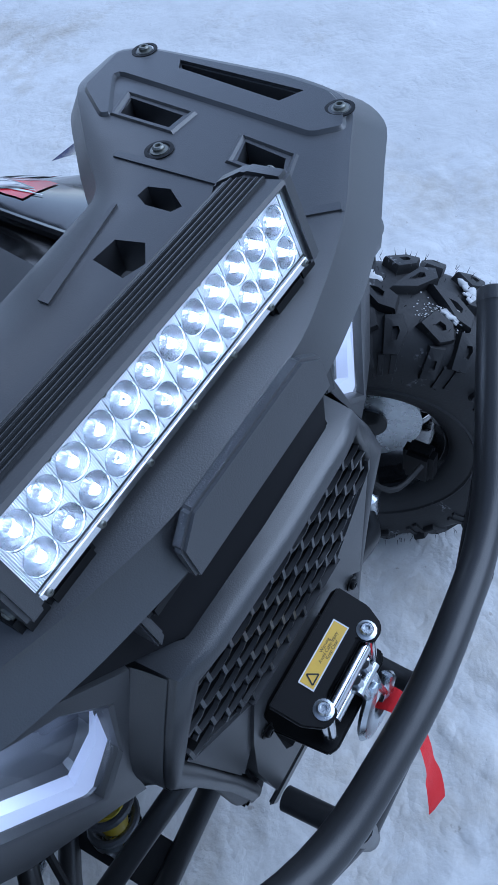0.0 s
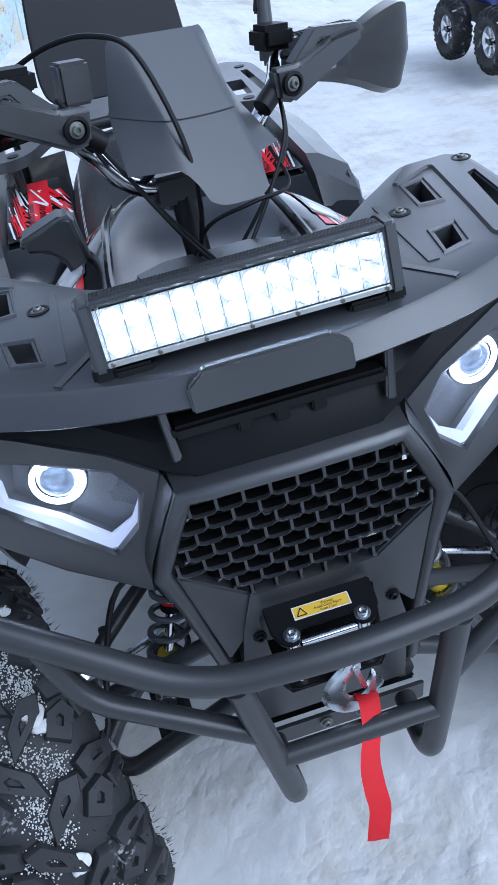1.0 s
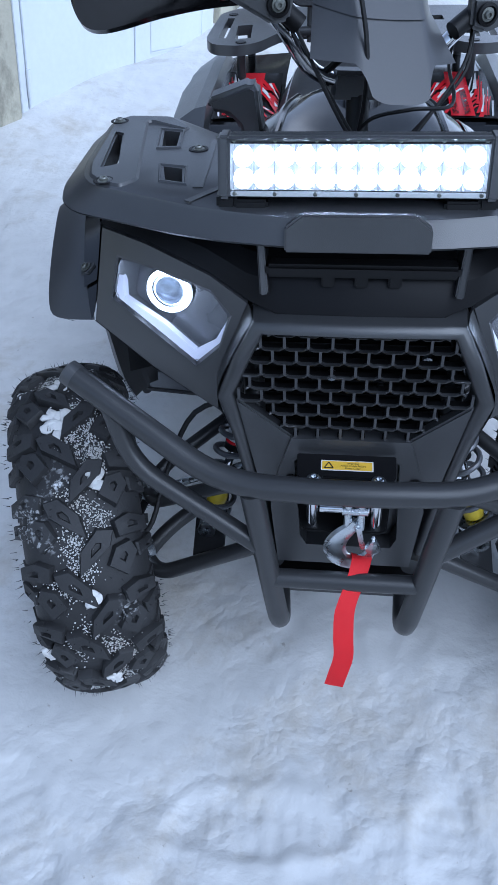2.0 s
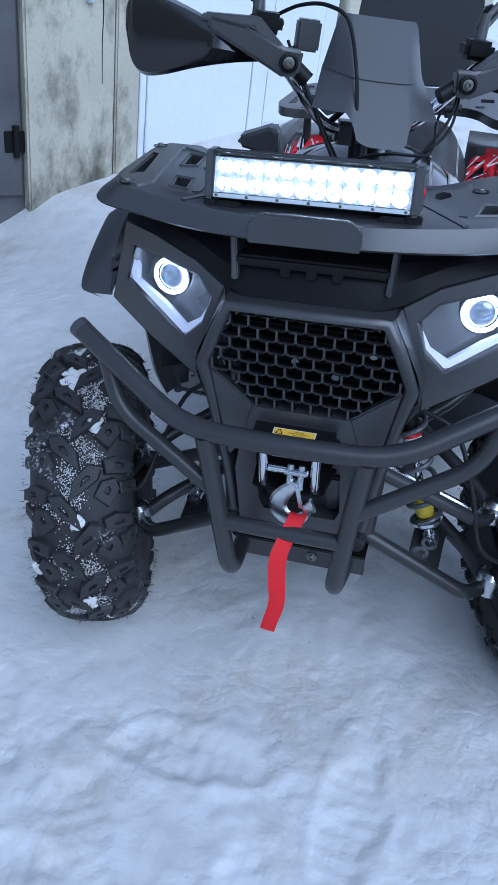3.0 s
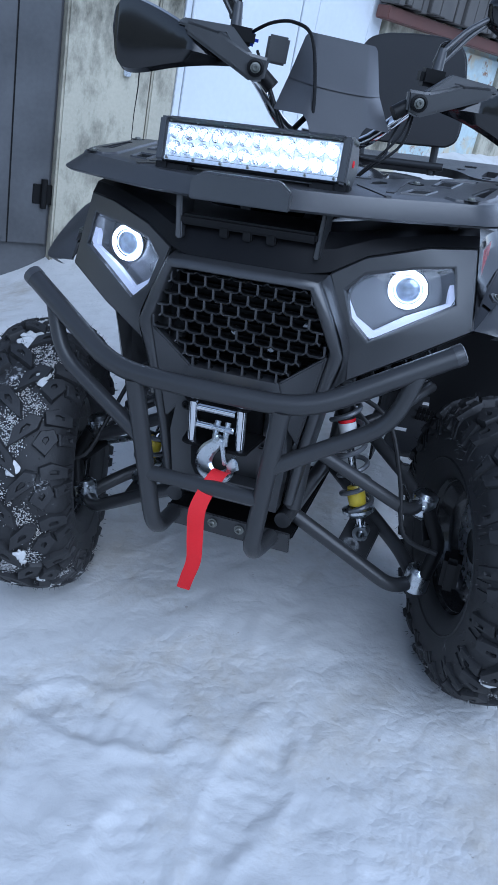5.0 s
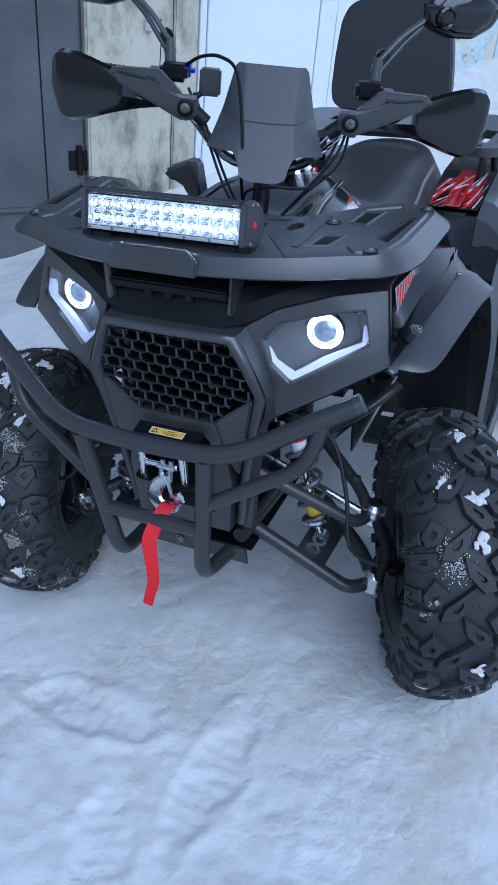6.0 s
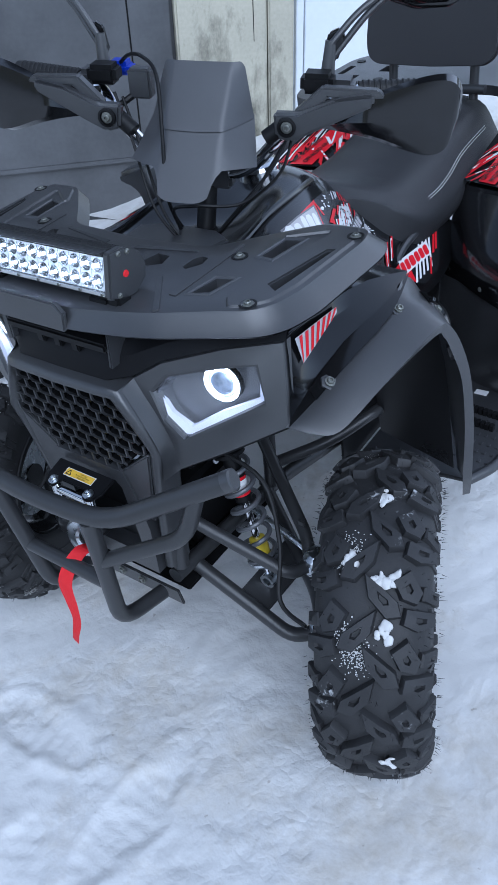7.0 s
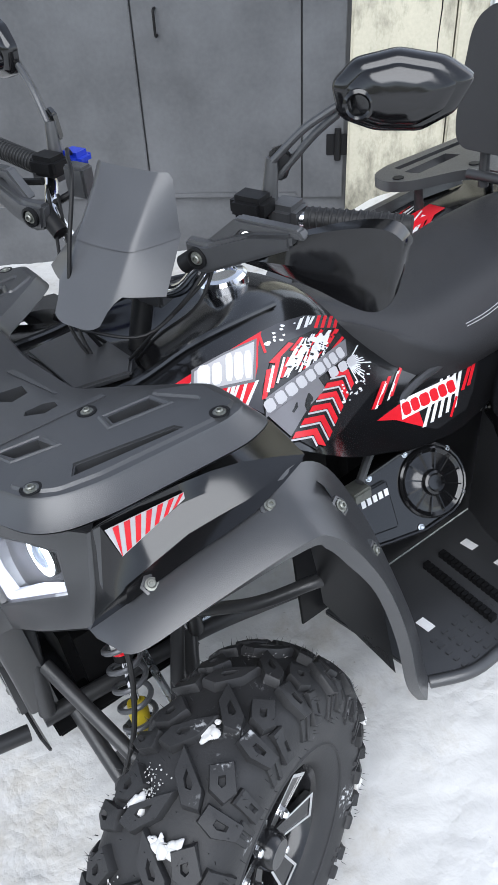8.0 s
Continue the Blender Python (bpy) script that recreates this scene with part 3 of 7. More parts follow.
    wall_piece("wall_opposite", "plain concrete wall across the yard", "wall", Matrix.Translation((0, -9, 0)), (-16, -0.3, -2.5), (16, 0, 2.2), M_CONCRETE)


build_garages()
# the quad bike: it faces -y, its middle plane is x = 0, its wheels stand on z = 0 before SLOPE lays it
quad = thing("quad_bike", "black quad bike with red and white graphics standing on snow", "quad bike", SLOPE)


def build_rack():
    half = [(0, -0.069), (0.085, -0.064), (0.155, -0.047), (0.212, -0.028), (0.288, 0.008), (0.338, 0.03), (0.36, 0.06), (0.372, 0.11), (0.379, 0.285), (0.366, 0.322), (0.29, 0.318),
            (0.262, 0.292), (0.205, 0.235), (0.155, 0.18), (0, 0.168)]
    low = [(0, -0.085), (0.09, -0.0785), (0.165, -0.0655), (0.224, -0.048), (0.305, -0.012), (0.362, 0.012), (0.388, 0.045), (0.401, 0.102), (0.406, 0.29), (0.388, 0.34), (0.285, 0.332),
           (0.255, 0.304), (0.196, 0.244), (0.148, 0.19), (0, 0.178)]
    full = lambda h: h + [(-x, y) for x, y in h[-2:0:-1]]
    smooth = lambda pts: [tuple(p[:2]) for p in rounded([(x, y, 0) for x, y in pts], 0.02, 3, True)]
    holes = []
    for h in ([(0.322, 0.099), (0.340, 0.087), (0.354, 0.23), (0.345, 0.223)],
              [(0.257, 0.176), (0.277, 0.174), (0.287, 0.243), (0.262, 0.236)],
              [(0.226, 0.04), (0.25, 0.05), (0.260, 0.096), (0.234, 0.088)],
              [(0.157, 0.103), (0.166, 0.098), (0.182, 0.121), (0.178, 0.142), (0.165, 0.143), (0.157, 0.129)],
              [(0.078, 0.092), (0.098, 0.085), (0.118, 0.1), (0.112, 0.126), (0.086, 0.128)]):
        holes += [h, [(-x, y) for x, y in h[::-1]]]
    edge, skirt = smooth(full(half)), smooth(full(low))
    level = lambda p, h: (p[0], p[1], h - 0.02 * max(0, abs(p[0]) - 0.3))
    bm = holed(bmesh.new(), inset(edge, 0.007), holes, lambda p: level(p, 0.925), lambda p: (p[0], p[1], 0.893), inset(skirt, 0.004))
    for a, b in (((inset(edge, 0.007), 0.925), (inset(edge, 0.002), 0.9235)), ((inset(edge, 0.002), 0.9235), (edge, 0.919)), ((edge, 0.919), (skirt, 0.897)), ((skirt, 0.897), (inset(skirt, 0.004), 0.893))):
        va, vb = [bm.verts.new(level(p, a[1])) for p in a[0]], [bm.verts.new(level(p, b[1]) if b[1] > 0.9 else (p[0], p[1], b[1])) for p in b[0]]
        for k in range(len(va)):
            bm.faces.new((va[k], va[(k + 1) % len(va)], vb[(k + 1) % len(va)], vb[k]))
    rack = part("front_rack", bm, M_PLASTIC, quad, "matte black moulded plastic front rack", 40)
    for sx in (1, -1):
        for p in ((0.362, 0.281), (0.326, 0.04), (0.224, 0.163)):
            bm = revolve(bmesh.new(), [(0.0135, 0.0), (0.0135, 0.001), (0.0105, 0.0012), (0.0095, 0.0006)], axis((sx * p[0], p[1], 0.9268 if p[0] > 0.3 else 0.9252), (0, 0, 1)), 20)
            part("washer", bm, M_DARK, rack)
            bolt(rack, (sx * p[0], p[1], 0.9262 if p[0] > 0.3 else 0.9248), (0, 0, 1), 0.0055, label="grey steel hexagon socket bolt")
        # raised border with the outer slot, and soft moulded steps
        edge = [(0.282, 0.045), (0.295, 0.13), (0.317, 0.283), (0.255, 0.24), (0.248, 0.252), (0.285, 0.303), (0.353, 0.312), (0.3705, 0.284), (0.3625, 0.112), (0.352, 0.062), (0.332, 0.036), (0.302, 0.02)]
        cut = [(0.320, 0.0975), (0.342, 0.0845), (0.3565, 0.232), (0.343, 0.2245)]
        edge = [tuple(q[:2]) for q in rounded([(x, y, 0) for x, y in edge], 0.008, 3, True)]
        bm = holed(bmesh.new(), [(sx * x, y) for x, y in inset(edge, 0.004)], [[(sx * x, y) for x, y in cut]], lambda p: (p[0], p[1], 0.9283 - 0.02 * max(0, abs(p[0]) - 0.3)), lambda p: (p[0], p[1], 0.9235), [(sx * x, y) for x, y in edge])
        part("border", bm, M_PLASTIC, rack, sharp=25)
        # sunk edges round the two large openings
        for q in ([(0.25, 0.168), (0.283, 0.165), (0.294, 0.252), (0.257, 0.243)], [(0.22, 0.032), (0.256, 0.043), (0.267, 0.104), (0.229, 0.095)]):
            c = Vector((sum(p[0] for p in q) / 4, sum(p[1] for p in q) / 4))
            bm = bmesh.new()
            ring = [[bm.verts.new((sx * (c.x + (x - c.x) * k), c.y + (y - c.y) * k, z)) for x, y in q] for k, z in ((1.08, 0.9245), (1.0, 0.9272), (0.93, 0.9272), (0.80, 0.9235))]
            for a, b in zip(ring, ring[1:]):
                for i in range(4):
                    bm.faces.new((a[i], a[(i + 1) % 4], b[(i + 1) % 4], b[i]))
            part("opening_rim", bm, M_PLASTIC, rack, sharp=20)
        for pts in ([(0.195, 0.02), (0.2, 0.2), (0.212, 0.2), (0.212, 0.02)], [(0.205, -0.028), (0.14, 0.06), (0.148, 0.07), (0.216, -0.02)], [(0.03, 0.125), (0.15, 0.15), (0.15, 0.158), (0.03, 0.14)]):
            bm = slab(bmesh.new(), [(sx * x, y, 0.9225) for x, y in pts], (0, 0, 0.0042), 0.0025)
            part("rib", bm, M_PLASTIC, rack, sharp=60)
        bm = slab(bmesh.new(), [(sx * 0.118, -0.045, 0.90), (sx * 0.126, -0.05, 0.90), (sx * 0.122, -0.058, 0.822), (sx * 0.112, -0.054, 0.822)], (0, 0.05, 0), 0.002)
        part("support_tab", bm, M_PLASTIC, rack)
        bm = tube(bmesh.new(), [(sx * 0.3, 0.1, 0.9), (sx * 0.3, 0.1, 0.84)], 0.012, 0)
        part("support_post", bm, M_DARK, rack)
    # the raised front plate with its slanted ends
    cx = -0.0085
    face = lambda x, z: (cx + x, -0.077 - (0.933 - z) * 0.2, z)
    bm = slab(bmesh.new(), [face(x, z) for x, z in ((-0.082, 0.892), (0.082, 0.892), (0.082, 0.919), (0.0625, 0.9335), (-0.0625, 0.9335), (-0.082, 0.919))], (0, 0.0095, 0.001), 0.0022)
    part("front_plate", bm, M_PLASTIC, rack, "plain raised plate at the rack's front", 20)
    # lower crossbar under the rack
    bm = box(bmesh.new(), (-0.115, -0.055, 0.845), (0.115, -0.03, 0.862), 0.004)
    for x in (-0.04, 0.0, 0.04):
        box(bm, (x - 0.008, -0.052, 0.832), (x + 0.008, -0.04, 0.85), 0.002)
    part("crossbar", bm, M_DARK, rack)


build_rack()


def build_light_bar():
    m = Matrix.Translation((-0.012, -0.024, 0.968)) @ pose(0, 0, 0, -15)
    bar = part("light_bar", bmesh.new(), M_DARK, quad, "black twelve-inch double-row light bar, switched on")
    bar.matrix_basis = m
    half = 0.143
    # housing: fins on a half-round back
    prof = [(-0.014, 0.0305), (-0.012, 0.033), (0.004, 0.034)]
    for k in range(9):
        a = radians(75 - k * 18.75)
        for r, da in ((0.034, 3.5), (0.034, -3), (0.0285, -5), (0.0285, -13)):
            prof.append((0.03 + math.cos(a + radians(da)) * r * 0.85, math.sin(a + radians(da)) * r))
    prof += [(0.004, -0.034), (-0.006, -0.031), (-0.006, -0.0255), (0.018, -0.0245), (0.018, 0.0245), (-0.006, 0.0255)]
    bm = slab(bmesh.new(), [(-half, y, z) for y, z in prof], (2 * half, 0, 0))
    hs = part("housing", bm, M_TUBE, bar, "black finned aluminium housing", 25)
    for k in range(7):
        y = 0.002 + 0.0055 * k
        z = 0.034 if y < 0.03 else 0.034 - (y - 0.03) * 0.5
        part("fin", box(bmesh.new(), (-half, y - 0.0011, z - 0.002), (half, y + 0.0011, z + 0.0022), 0.0006), M_TUBE, hs)
    for sx in (1, -1):
        pts = [(-0.01, 0.033), (0.02, 0.039), (0.05, 0.03), (0.066, 0.01), (0.066, -0.012), (0.045, -0.034), (0.015, -0.04), (-0.01, -0.034)]
        bm = slab(bmesh.new(), [(sx * half, y, z) for y, z in pts], (sx * 0.014, 0, 0), 0.003)
        cap = part("end_cap", bm, M_PLASTIC, bar)
        for y, z in ((0.008, 0.03), (0.026, 0.031), (0.008, -0.03)):
            bolt(cap, (sx * (half + 0.014), y, z), (sx, 0, 0), 0.003)
        bm = revolve(bmesh.new(), [(0.0055, 0), (0.005, 0.0015), (0, 0.002)], axis((sx * (half + 0.014), 0.022, 0.0), (sx, 0, 0)), 16)
        part("badge", bm, M_RED, cap, "small red round badge")
        bm = box(bmesh.new(), (sx * 0.12 - 0.02, -0.002, -0.058), (sx * 0.12 + 0.02, 0.03, -0.036), 0.003)
        part("bracket", bm, M_DARK, bar)
        bm = box(bmesh.new(), (sx * (half + 0.006) - 0.012, 0.0, -0.052), (sx * (half + 0.006) + 0.012, 0.03, -0.03), 0.004)
        part("foot", bm, M_DARK, bar)
    for z, dz in ((0.0285, 1), (-0.0285, -1)):
        bm = box(bmesh.new(), (-half, -0.0085, z - 0.003), (half, -0.0045, z + 0.003), 0.001)
        strip = part("rim_strip", bm, M_MILLED if dz < 0 else M_DARK, bar)
        for k in range(7):
            bolt(strip, (-0.138 + 0.046 * k, -0.0085, z), (0, -1, 0), 0.0016)
    part("backing", box(bmesh.new(), (-half, 0.0135, -0.0245), (half, 0.0175, 0.0245)), M_DARK, bar)
    cup = mesh_from("reflector", revolve(bmesh.new(), [(0.0022, 0.0128), (0.0052, 0.0108), (0.0078, 0.0068), (0.0097, 0.0018), (0.011, -0.0028), (0.0116, -0.0052)], pose(0, 0, 0, -90), 20), M_REFLECTOR)
    die = mesh_from("led", revolve(bmesh.new(), [(0.0023, 0.0122), (0.0018, 0.0112), (0, 0.0108)], pose(0, 0, 0, -90), 12), M_SPARK)
    optic = mesh_from("optic", revolve(bmesh.new(), [(0.0076, 0.0062), (0.0072, 0.0008), (0.0058, -0.0028), (0.003, -0.0046), (0, -0.005)], pose(0, 0, 0, -90), 16), M_COVER)
    for i in range(12):
        for j in (-1, 1):
            at = Matrix.Translation(((i - 5.5) * 0.0232, -0.001, j * 0.0118))
            part("reflector", cup, None, bar, at=at)
            part("optic", optic, None, bar, at=at)
            part("led", die, None, bar, at=at)
    # fluted clear plate between the round optics, lit through by the diodes
    plate = []
    for i in range(12):
        for j in (-1, 1):
            x, z = (i - 5.5) * 0.0232, j * 0.0118
            plate.append([(x + 0.0112 * math.cos(a), z + 0.0112 * math.sin(a)) for a in (2 * math.pi * k / 16 for k in range(16))])
    bm = holed(bmesh.new(), [(-half, -0.0245), (half, -0.0245), (half, 0.0245), (-half, 0.0245)], plate, lambda p: (p[0], -0.0052, p[1]), lambda p: (p[0], -0.0042, p[1]))
    part("fluted_plate", bm, M_FLUTED, bar, "fluted clear plate lit by the diodes")
    for i in range(13):
        part("divider", box(bmesh.new(), ((i - 6) * 0.0232 - 0.0005, -0.0055, -0.0245), ((i - 6) * 0.0232 + 0.0005, 0.0135, 0.0245)), M_REFLECTOR, bar)
    lens = part("lens", sheet(bmesh.new(), [[(-half, -0.0075, -0.026), (-half, -0.0085, 0), (-half, -0.0075, 0.026)][::-1], [(half, -0.0075, -0.026), (half, -0.0085, 0), (half, -0.0075, 0.026)][::-1]]), M_COVER, bar, "clear polycarbonate lens")
    lens.visible_shadow = False


build_light_bar()

# headlight opening and panel edge, for the bike's side at +x
LAMP = [(0.166, -0.022, 0.774), (0.19, -0.008, 0.801), (0.265, 0.024, 0.815), (0.322, 0.046, 0.822), (0.337, 0.038, 0.765), (0.275, 0.007, 0.731), (0.214, -0.026, 0.699), (0.181, -0.027, 0.73)]
PANEL = [(0.138, -0.034, 0.802), (0.19, -0.016, 0.832), (0.28, 0.03, 0.852), (0.352, 0.083, 0.85), (0.371, 0.043, 0.722), (0.28, -0.002, 0.674), (0.187, -0.026, 0.622), (0.186, -0.03, 0.683)]


def build_headlights():
    for sx in (1, -1):
        P = [Vector((sx * x, y, z)) for x, y, z in LAMP]
        R = rounded(P, 0.014, 3, True)
        c = sum(P, Vector()) / len(P)
        n = ((P[3] - P[0]).cross(P[6] - P[0])).normalized()
        if n.y > 0:
            n = -n
        bm = bmesh.new()
        front = [bm.verts.new(p - n * 0.002) for p in R]
        back = [bm.verts.new(c + (p - c) * 0.86 - n * 0.035) for p in R]
        for k in range(len(R)):
            bm.faces.new((front[k], front[(k + 1) % len(R)], back[(k + 1) % len(R)], back[k]))
        bm.faces.new(back)
        lamp = part("headlight", bm, M_LAMP, quad, "headlight with glowing halo ring and white running light", 20)
        # running light: along the outer end, the underside and the inner end
        way = [P[3] * 0.55 + P[4] * 0.45, P[4], P[5], P[6], P[7], P[0] * 0.8 + P[7] * 0.2]
        bm = bmesh.new()
        outer = [bm.verts.new(c + (p - c) * 0.985 - n * 0.004) for p in way]
        inner = [bm.verts.new(c + (p - c) * 0.985 + (c - p).normalized() * w - n * 0.008) for p, w in zip(way, (0.004, 0.0115, 0.0125, 0.0175, 0.0095, 0.002))]
        deep = [bm.verts.new(v.co - n * 0.012) for v in inner]
        for k in range(5):
            bm.faces.new((outer[k], outer[k + 1], inner[k + 1], inner[k]))
            bm.faces.new((inner[k], inner[k + 1], deep[k + 1], deep[k]))
        part("running_light", bm, M_DRL, lamp, "white light guide strip")
        rc = Vector((sx * 0.256, 0.034, 0.777))
        ax = axis(rc, Vector((sx * 0.12, -1, 0.06)).normalized())
        bm = bmesh.new()
        revolve(bm, [(0.0283 + 0.0036 * math.cos(a), 0.0033 * math.sin(a)) for a in (2 * math.pi * k / 10 for k in range(10))], ax, 40, True)
        part("halo_ring", bm, M_RING, lamp, "glowing white halo ring")
        bm = revolve(bmesh.new(), [(0.0335, -0.002), (0.0335, -0.012), (0.025, -0.012)], ax, 32)
        part("bezel", bm, M_DARK, lamp)
        bm = revolve(bmesh.new(), [(0.0245, -0.006), (0.0228, -0.001), (0.018, 0.003), (0.01, 0.006), (0, 0.007)], ax, 32)
        part("projector_lens", bm, M_PROJECTOR, lamp, "round projector lens")
        bm = bmesh.new()
        mid = bm.verts.new(c + n * 0.003)
        rim = [bm.verts.new(p + n * 0.0005) for p in R]
        for k in range(len(R)):
            bm.faces.new((rim[k], rim[(k + 1) % len(R)], mid))
        cover = part("lamp_cover", bm, M_COVER, lamp, "clear lamp cover")
        cover.visible_shadow = False


build_headlights()


def build_fascia():
    fascia = part("front_fascia", bmesh.new(), M_PLASTIC, quad, "matte black plastic front fascia")
    bez = [(0, -0.071, 0.794), (0.10, -0.069, 0.794), (0.130, -0.064, 0.791), (0.158, -0.064, 0.735), (0.182, -0.064, 0.674), (0.166, -0.059, 0.61), (0.142, -0.053, 0.48), (0.128, -0.05, 0.375)]
    ins = [(0, -0.079, 0.779), (0.09, -0.077, 0.779), (0.118, -0.073, 0.777), (0.138, -0.066, 0.73), (0.159, -0.058, 0.677), (0.146, -0.058, 0.61), (0.124, -0.054, 0.48), (0.110, -0.052, 0.375)]
    deep = [(x * 0.97, y + 0.026, z) for x, y, z in ins]
    wall = [(x + (0.004 if x else 0), y + (0.012 if k < 2 else 0.042), z + (0.004 if k < 3 else 0)) for k, (x, y, z) in enumerate(bez)]
    bm = bmesh.new()
    mid = [tuple((Vector(a) * 0.5 + Vector(b) * 0.5) + Vector((0, -0.006, 0))) for a, b in zip(bez, ins)]
    soft = [tuple(Vector(a) * 0.9 + Vector(b) * 0.1 + Vector((0, -0.0035, 0))) for a, b in zip(bez, ins)]
    lip = [tuple(Vector(a) * 0.15 + Vector(b) * 0.85 + Vector((0, -0.004, 0))) for a, b in zip(bez, ins)]
    sheet(bm, list(zip(*[wall, bez, soft, mid, lip, ins, deep])), 0, 1, 1, True)
    part("grille_bezel", bm, M_PLASTIC, fascia, sharp=50)
    # headlight panels
    for sx in (1, -1):
        bm = bmesh.new()
        rows = []
        for o, i in zip(PANEL + PANEL[:1], LAMP + LAMP[:1]):
            o, i = Vector((sx * o[0], o[1], o[2])), Vector((sx * i[0], i[1], i[2]))
            inn = (i - o).normalized()
            rows.append([o + Vector((0, 0.012, 0)), o + inn * 0.004 + Vector((0, -0.003, 0)), i - inn * 0.006 + Vector((0, -0.007, 0)), i + Vector((0, -0.005, 0)), i + inn * 0.002 + Vector((0, 0.012, 0))])
        sheet(bm, rows)
        part("headlight_panel", bm, M_PLASTIC, fascia, sharp=25)
        # soft valley between panel and grille surround
        bm = sheet(bmesh.new(), [[(sx * x, y, z), (sx * (x * 0.5 + u * 0.5), (y + v) / 2 + 0.004, (z + w) / 2), (sx * u, v + 0.001, w)] for (x, y, z), (u, v, w) in
                                 zip([(0.132, -0.06, 0.79), (0.160, -0.06, 0.735), (0.183, -0.06, 0.674), (0.168, -0.056, 0.61)], [(0.14, -0.034, 0.80), (0.166, -0.03, 0.745), (0.187, -0.03, 0.683), (0.188, -0.026, 0.624)])], 0, 4, 3)
        part("panel_valley", bm, M_PLASTIC, fascia, sharp=60)
        # underside return of the panel
        bm = sheet(bmesh.new(), [[(sx * x, y, z), (sx * (x - 0.02), y + 0.07, z + 0.012)] for x, y, z in PANEL[4:8]], 0.003)
        part("panel_underside", bm, M_PLASTIC, fascia)
    # hood between bezel and rack
    rows = []
    for a, b in zip([(0, -0.06, 0.798), (0.10, -0.058, 0.798), (0.138, -0.034, 0.802), (0.19, -0.016, 0.832), (0.28, 0.03, 0.852), (0.352, 0.083, 0.85)],
                    [(0, -0.02, 0.856), (0.10, -0.02, 0.856), (0.145, -0.01, 0.862), (0.2, 0.03, 0.868), (0.28, 0.08, 0.872), (0.345, 0.12, 0.872)]):
        a, b = Vector(a), Vector(b)
        rows.append([a, a * 0.5 + b * 0.5 + Vector((0, -0.006, 0.006)), b, b + Vector((0, 0.10, 0.002))])
    bm = sheet(bmesh.new(), rows, 0.003, 1, 1, True)
    part("hood_front", bm, M_PLATE, fascia, sharp=30)
    # cheeks and lower panel round the fairlead opening
    for sx in (1, -1):
        pts = [(0.158, 0.672), (0.078, 0.607), (0.094, 0.54), (0.125, 0.50)]
        bm = slab(bmesh.new(), [(sx * x, -0.064, z) for x, z in pts], (0, 0.02, 0), 0.003)
        part("cheek", bm, M_PLASTIC, fascia)
    outer = [(-0.082, 0.609), (0.082, 0.609), (0.10, 0.55), (0.112, 0.48), (0.102, 0.36), (-0.102, 0.36), (-0.112, 0.48), (-0.10, 0.55)]
    hole = [(-0.078, 0.567), (-0.066, 0.58), (0.058, 0.58), (0.07, 0.567), (0.078, 0.42), (0.07, 0.40), (-0.058, 0.40), (-0.068, 0.42)]
    bm = holed(bmesh.new(), outer, [hole], lambda p: (p[0], -0.068, p[1]), lambda p: (p[0], -0.035, p[1]))
    part("lower_panel", bm, M_PLASTIC, fascia)
    bm = box(bmesh.new(), (-0.10, -0.03, 0.36), (0.10, -0.022, 0.59), 0.002)
    for x in (-0.05, 0.06):
        box(bm, (x - 0.012, -0.04, 0.40), (x + 0.012, -0.03, 0.47), 0.003)
    part("back_panel", bm, M_PLASTIC, fascia)
    for sx in (1, -1):
        bolt(fascia, (0.006 + sx * 0.088, -0.069, 0.535), (0, -1, 0), 0.006, M_DARK)
    # mesh grille: staggered rows of flat hexagons
    gr = part("grille", bmesh.new(), M_PLASTIC, quad, "black plastic honeycomb grille")
    bm, back = bmesh.new(), bmesh.new()
    def half_width(z):
        return 0.127 + (0.774 - z) * 0.40 if z > 0.68 else 0.165 - (0.68 - z) * 1.08
    pitch, rise = 0.0305, 0.0205
    rows = 9
    for j in range(rows + 1):
        z = 0.772 - j * rise
        x = -9 * pitch + (pitch / 2 if j % 2 else 0)
        while x < 9 * pitch:
            seg = [(x - pitch * 0.5, z + 0.002), (x - pitch * 0.3, z - 0.0015), (x + pitch * 0.3, z - 0.0015), (x + pitch * 0.5, z + 0.002)]
            for (x0, z0), (x1, z1) in zip(seg, seg[1:]):
                if abs(x0) < half_width(z0) and abs(x1) < half_width(z1) and z0 > 0.59:
                    slab(bm, [(x0, -0.066, z0 - 0.0016), (x1, -0.066, z1 - 0.0016), (x1, -0.066, z1 + 0.0016), (x0, -0.066, z0 + 0.0016)], (0, 0.004, 0))
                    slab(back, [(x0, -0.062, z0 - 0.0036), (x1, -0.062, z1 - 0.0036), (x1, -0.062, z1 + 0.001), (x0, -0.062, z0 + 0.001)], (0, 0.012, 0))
            if abs(x) < half_width(z - rise) and abs(x) < half_width(z) and z - rise > 0.585:
                slab(bm, [(x - 0.0018, -0.0665, z - 0.0015), (x + 0.0018, -0.0665, z - 0.0015), (x + 0.0018, -0.0665, z - rise + 0.002), (x - 0.0018, -0.0665, z - rise + 0.002)], (0, 0.004, 0))
            x += pitch
    part("grille_mesh", bm, M_PLASTIC, gr)
    # rear of the plastic bars, coloured darker than their face to stand for shade
    part("grille_depth_shade", back, M_DARK, gr)
    bm = box(bmesh.new(), (-0.15, 0.03, 0.56), (0.15, 0.05, 0.79), 0.004)
    rad = part("radiator", bm, M_DARK, quad, "dark oil cooler and cables behind the grille")
    for k in range(14):
        part("fin", box(bmesh.new(), (-0.13, 0.018, 0.6 + k * 0.012), (0.13, 0.03, 0.603 + k * 0.012)), M_DARK, rad)
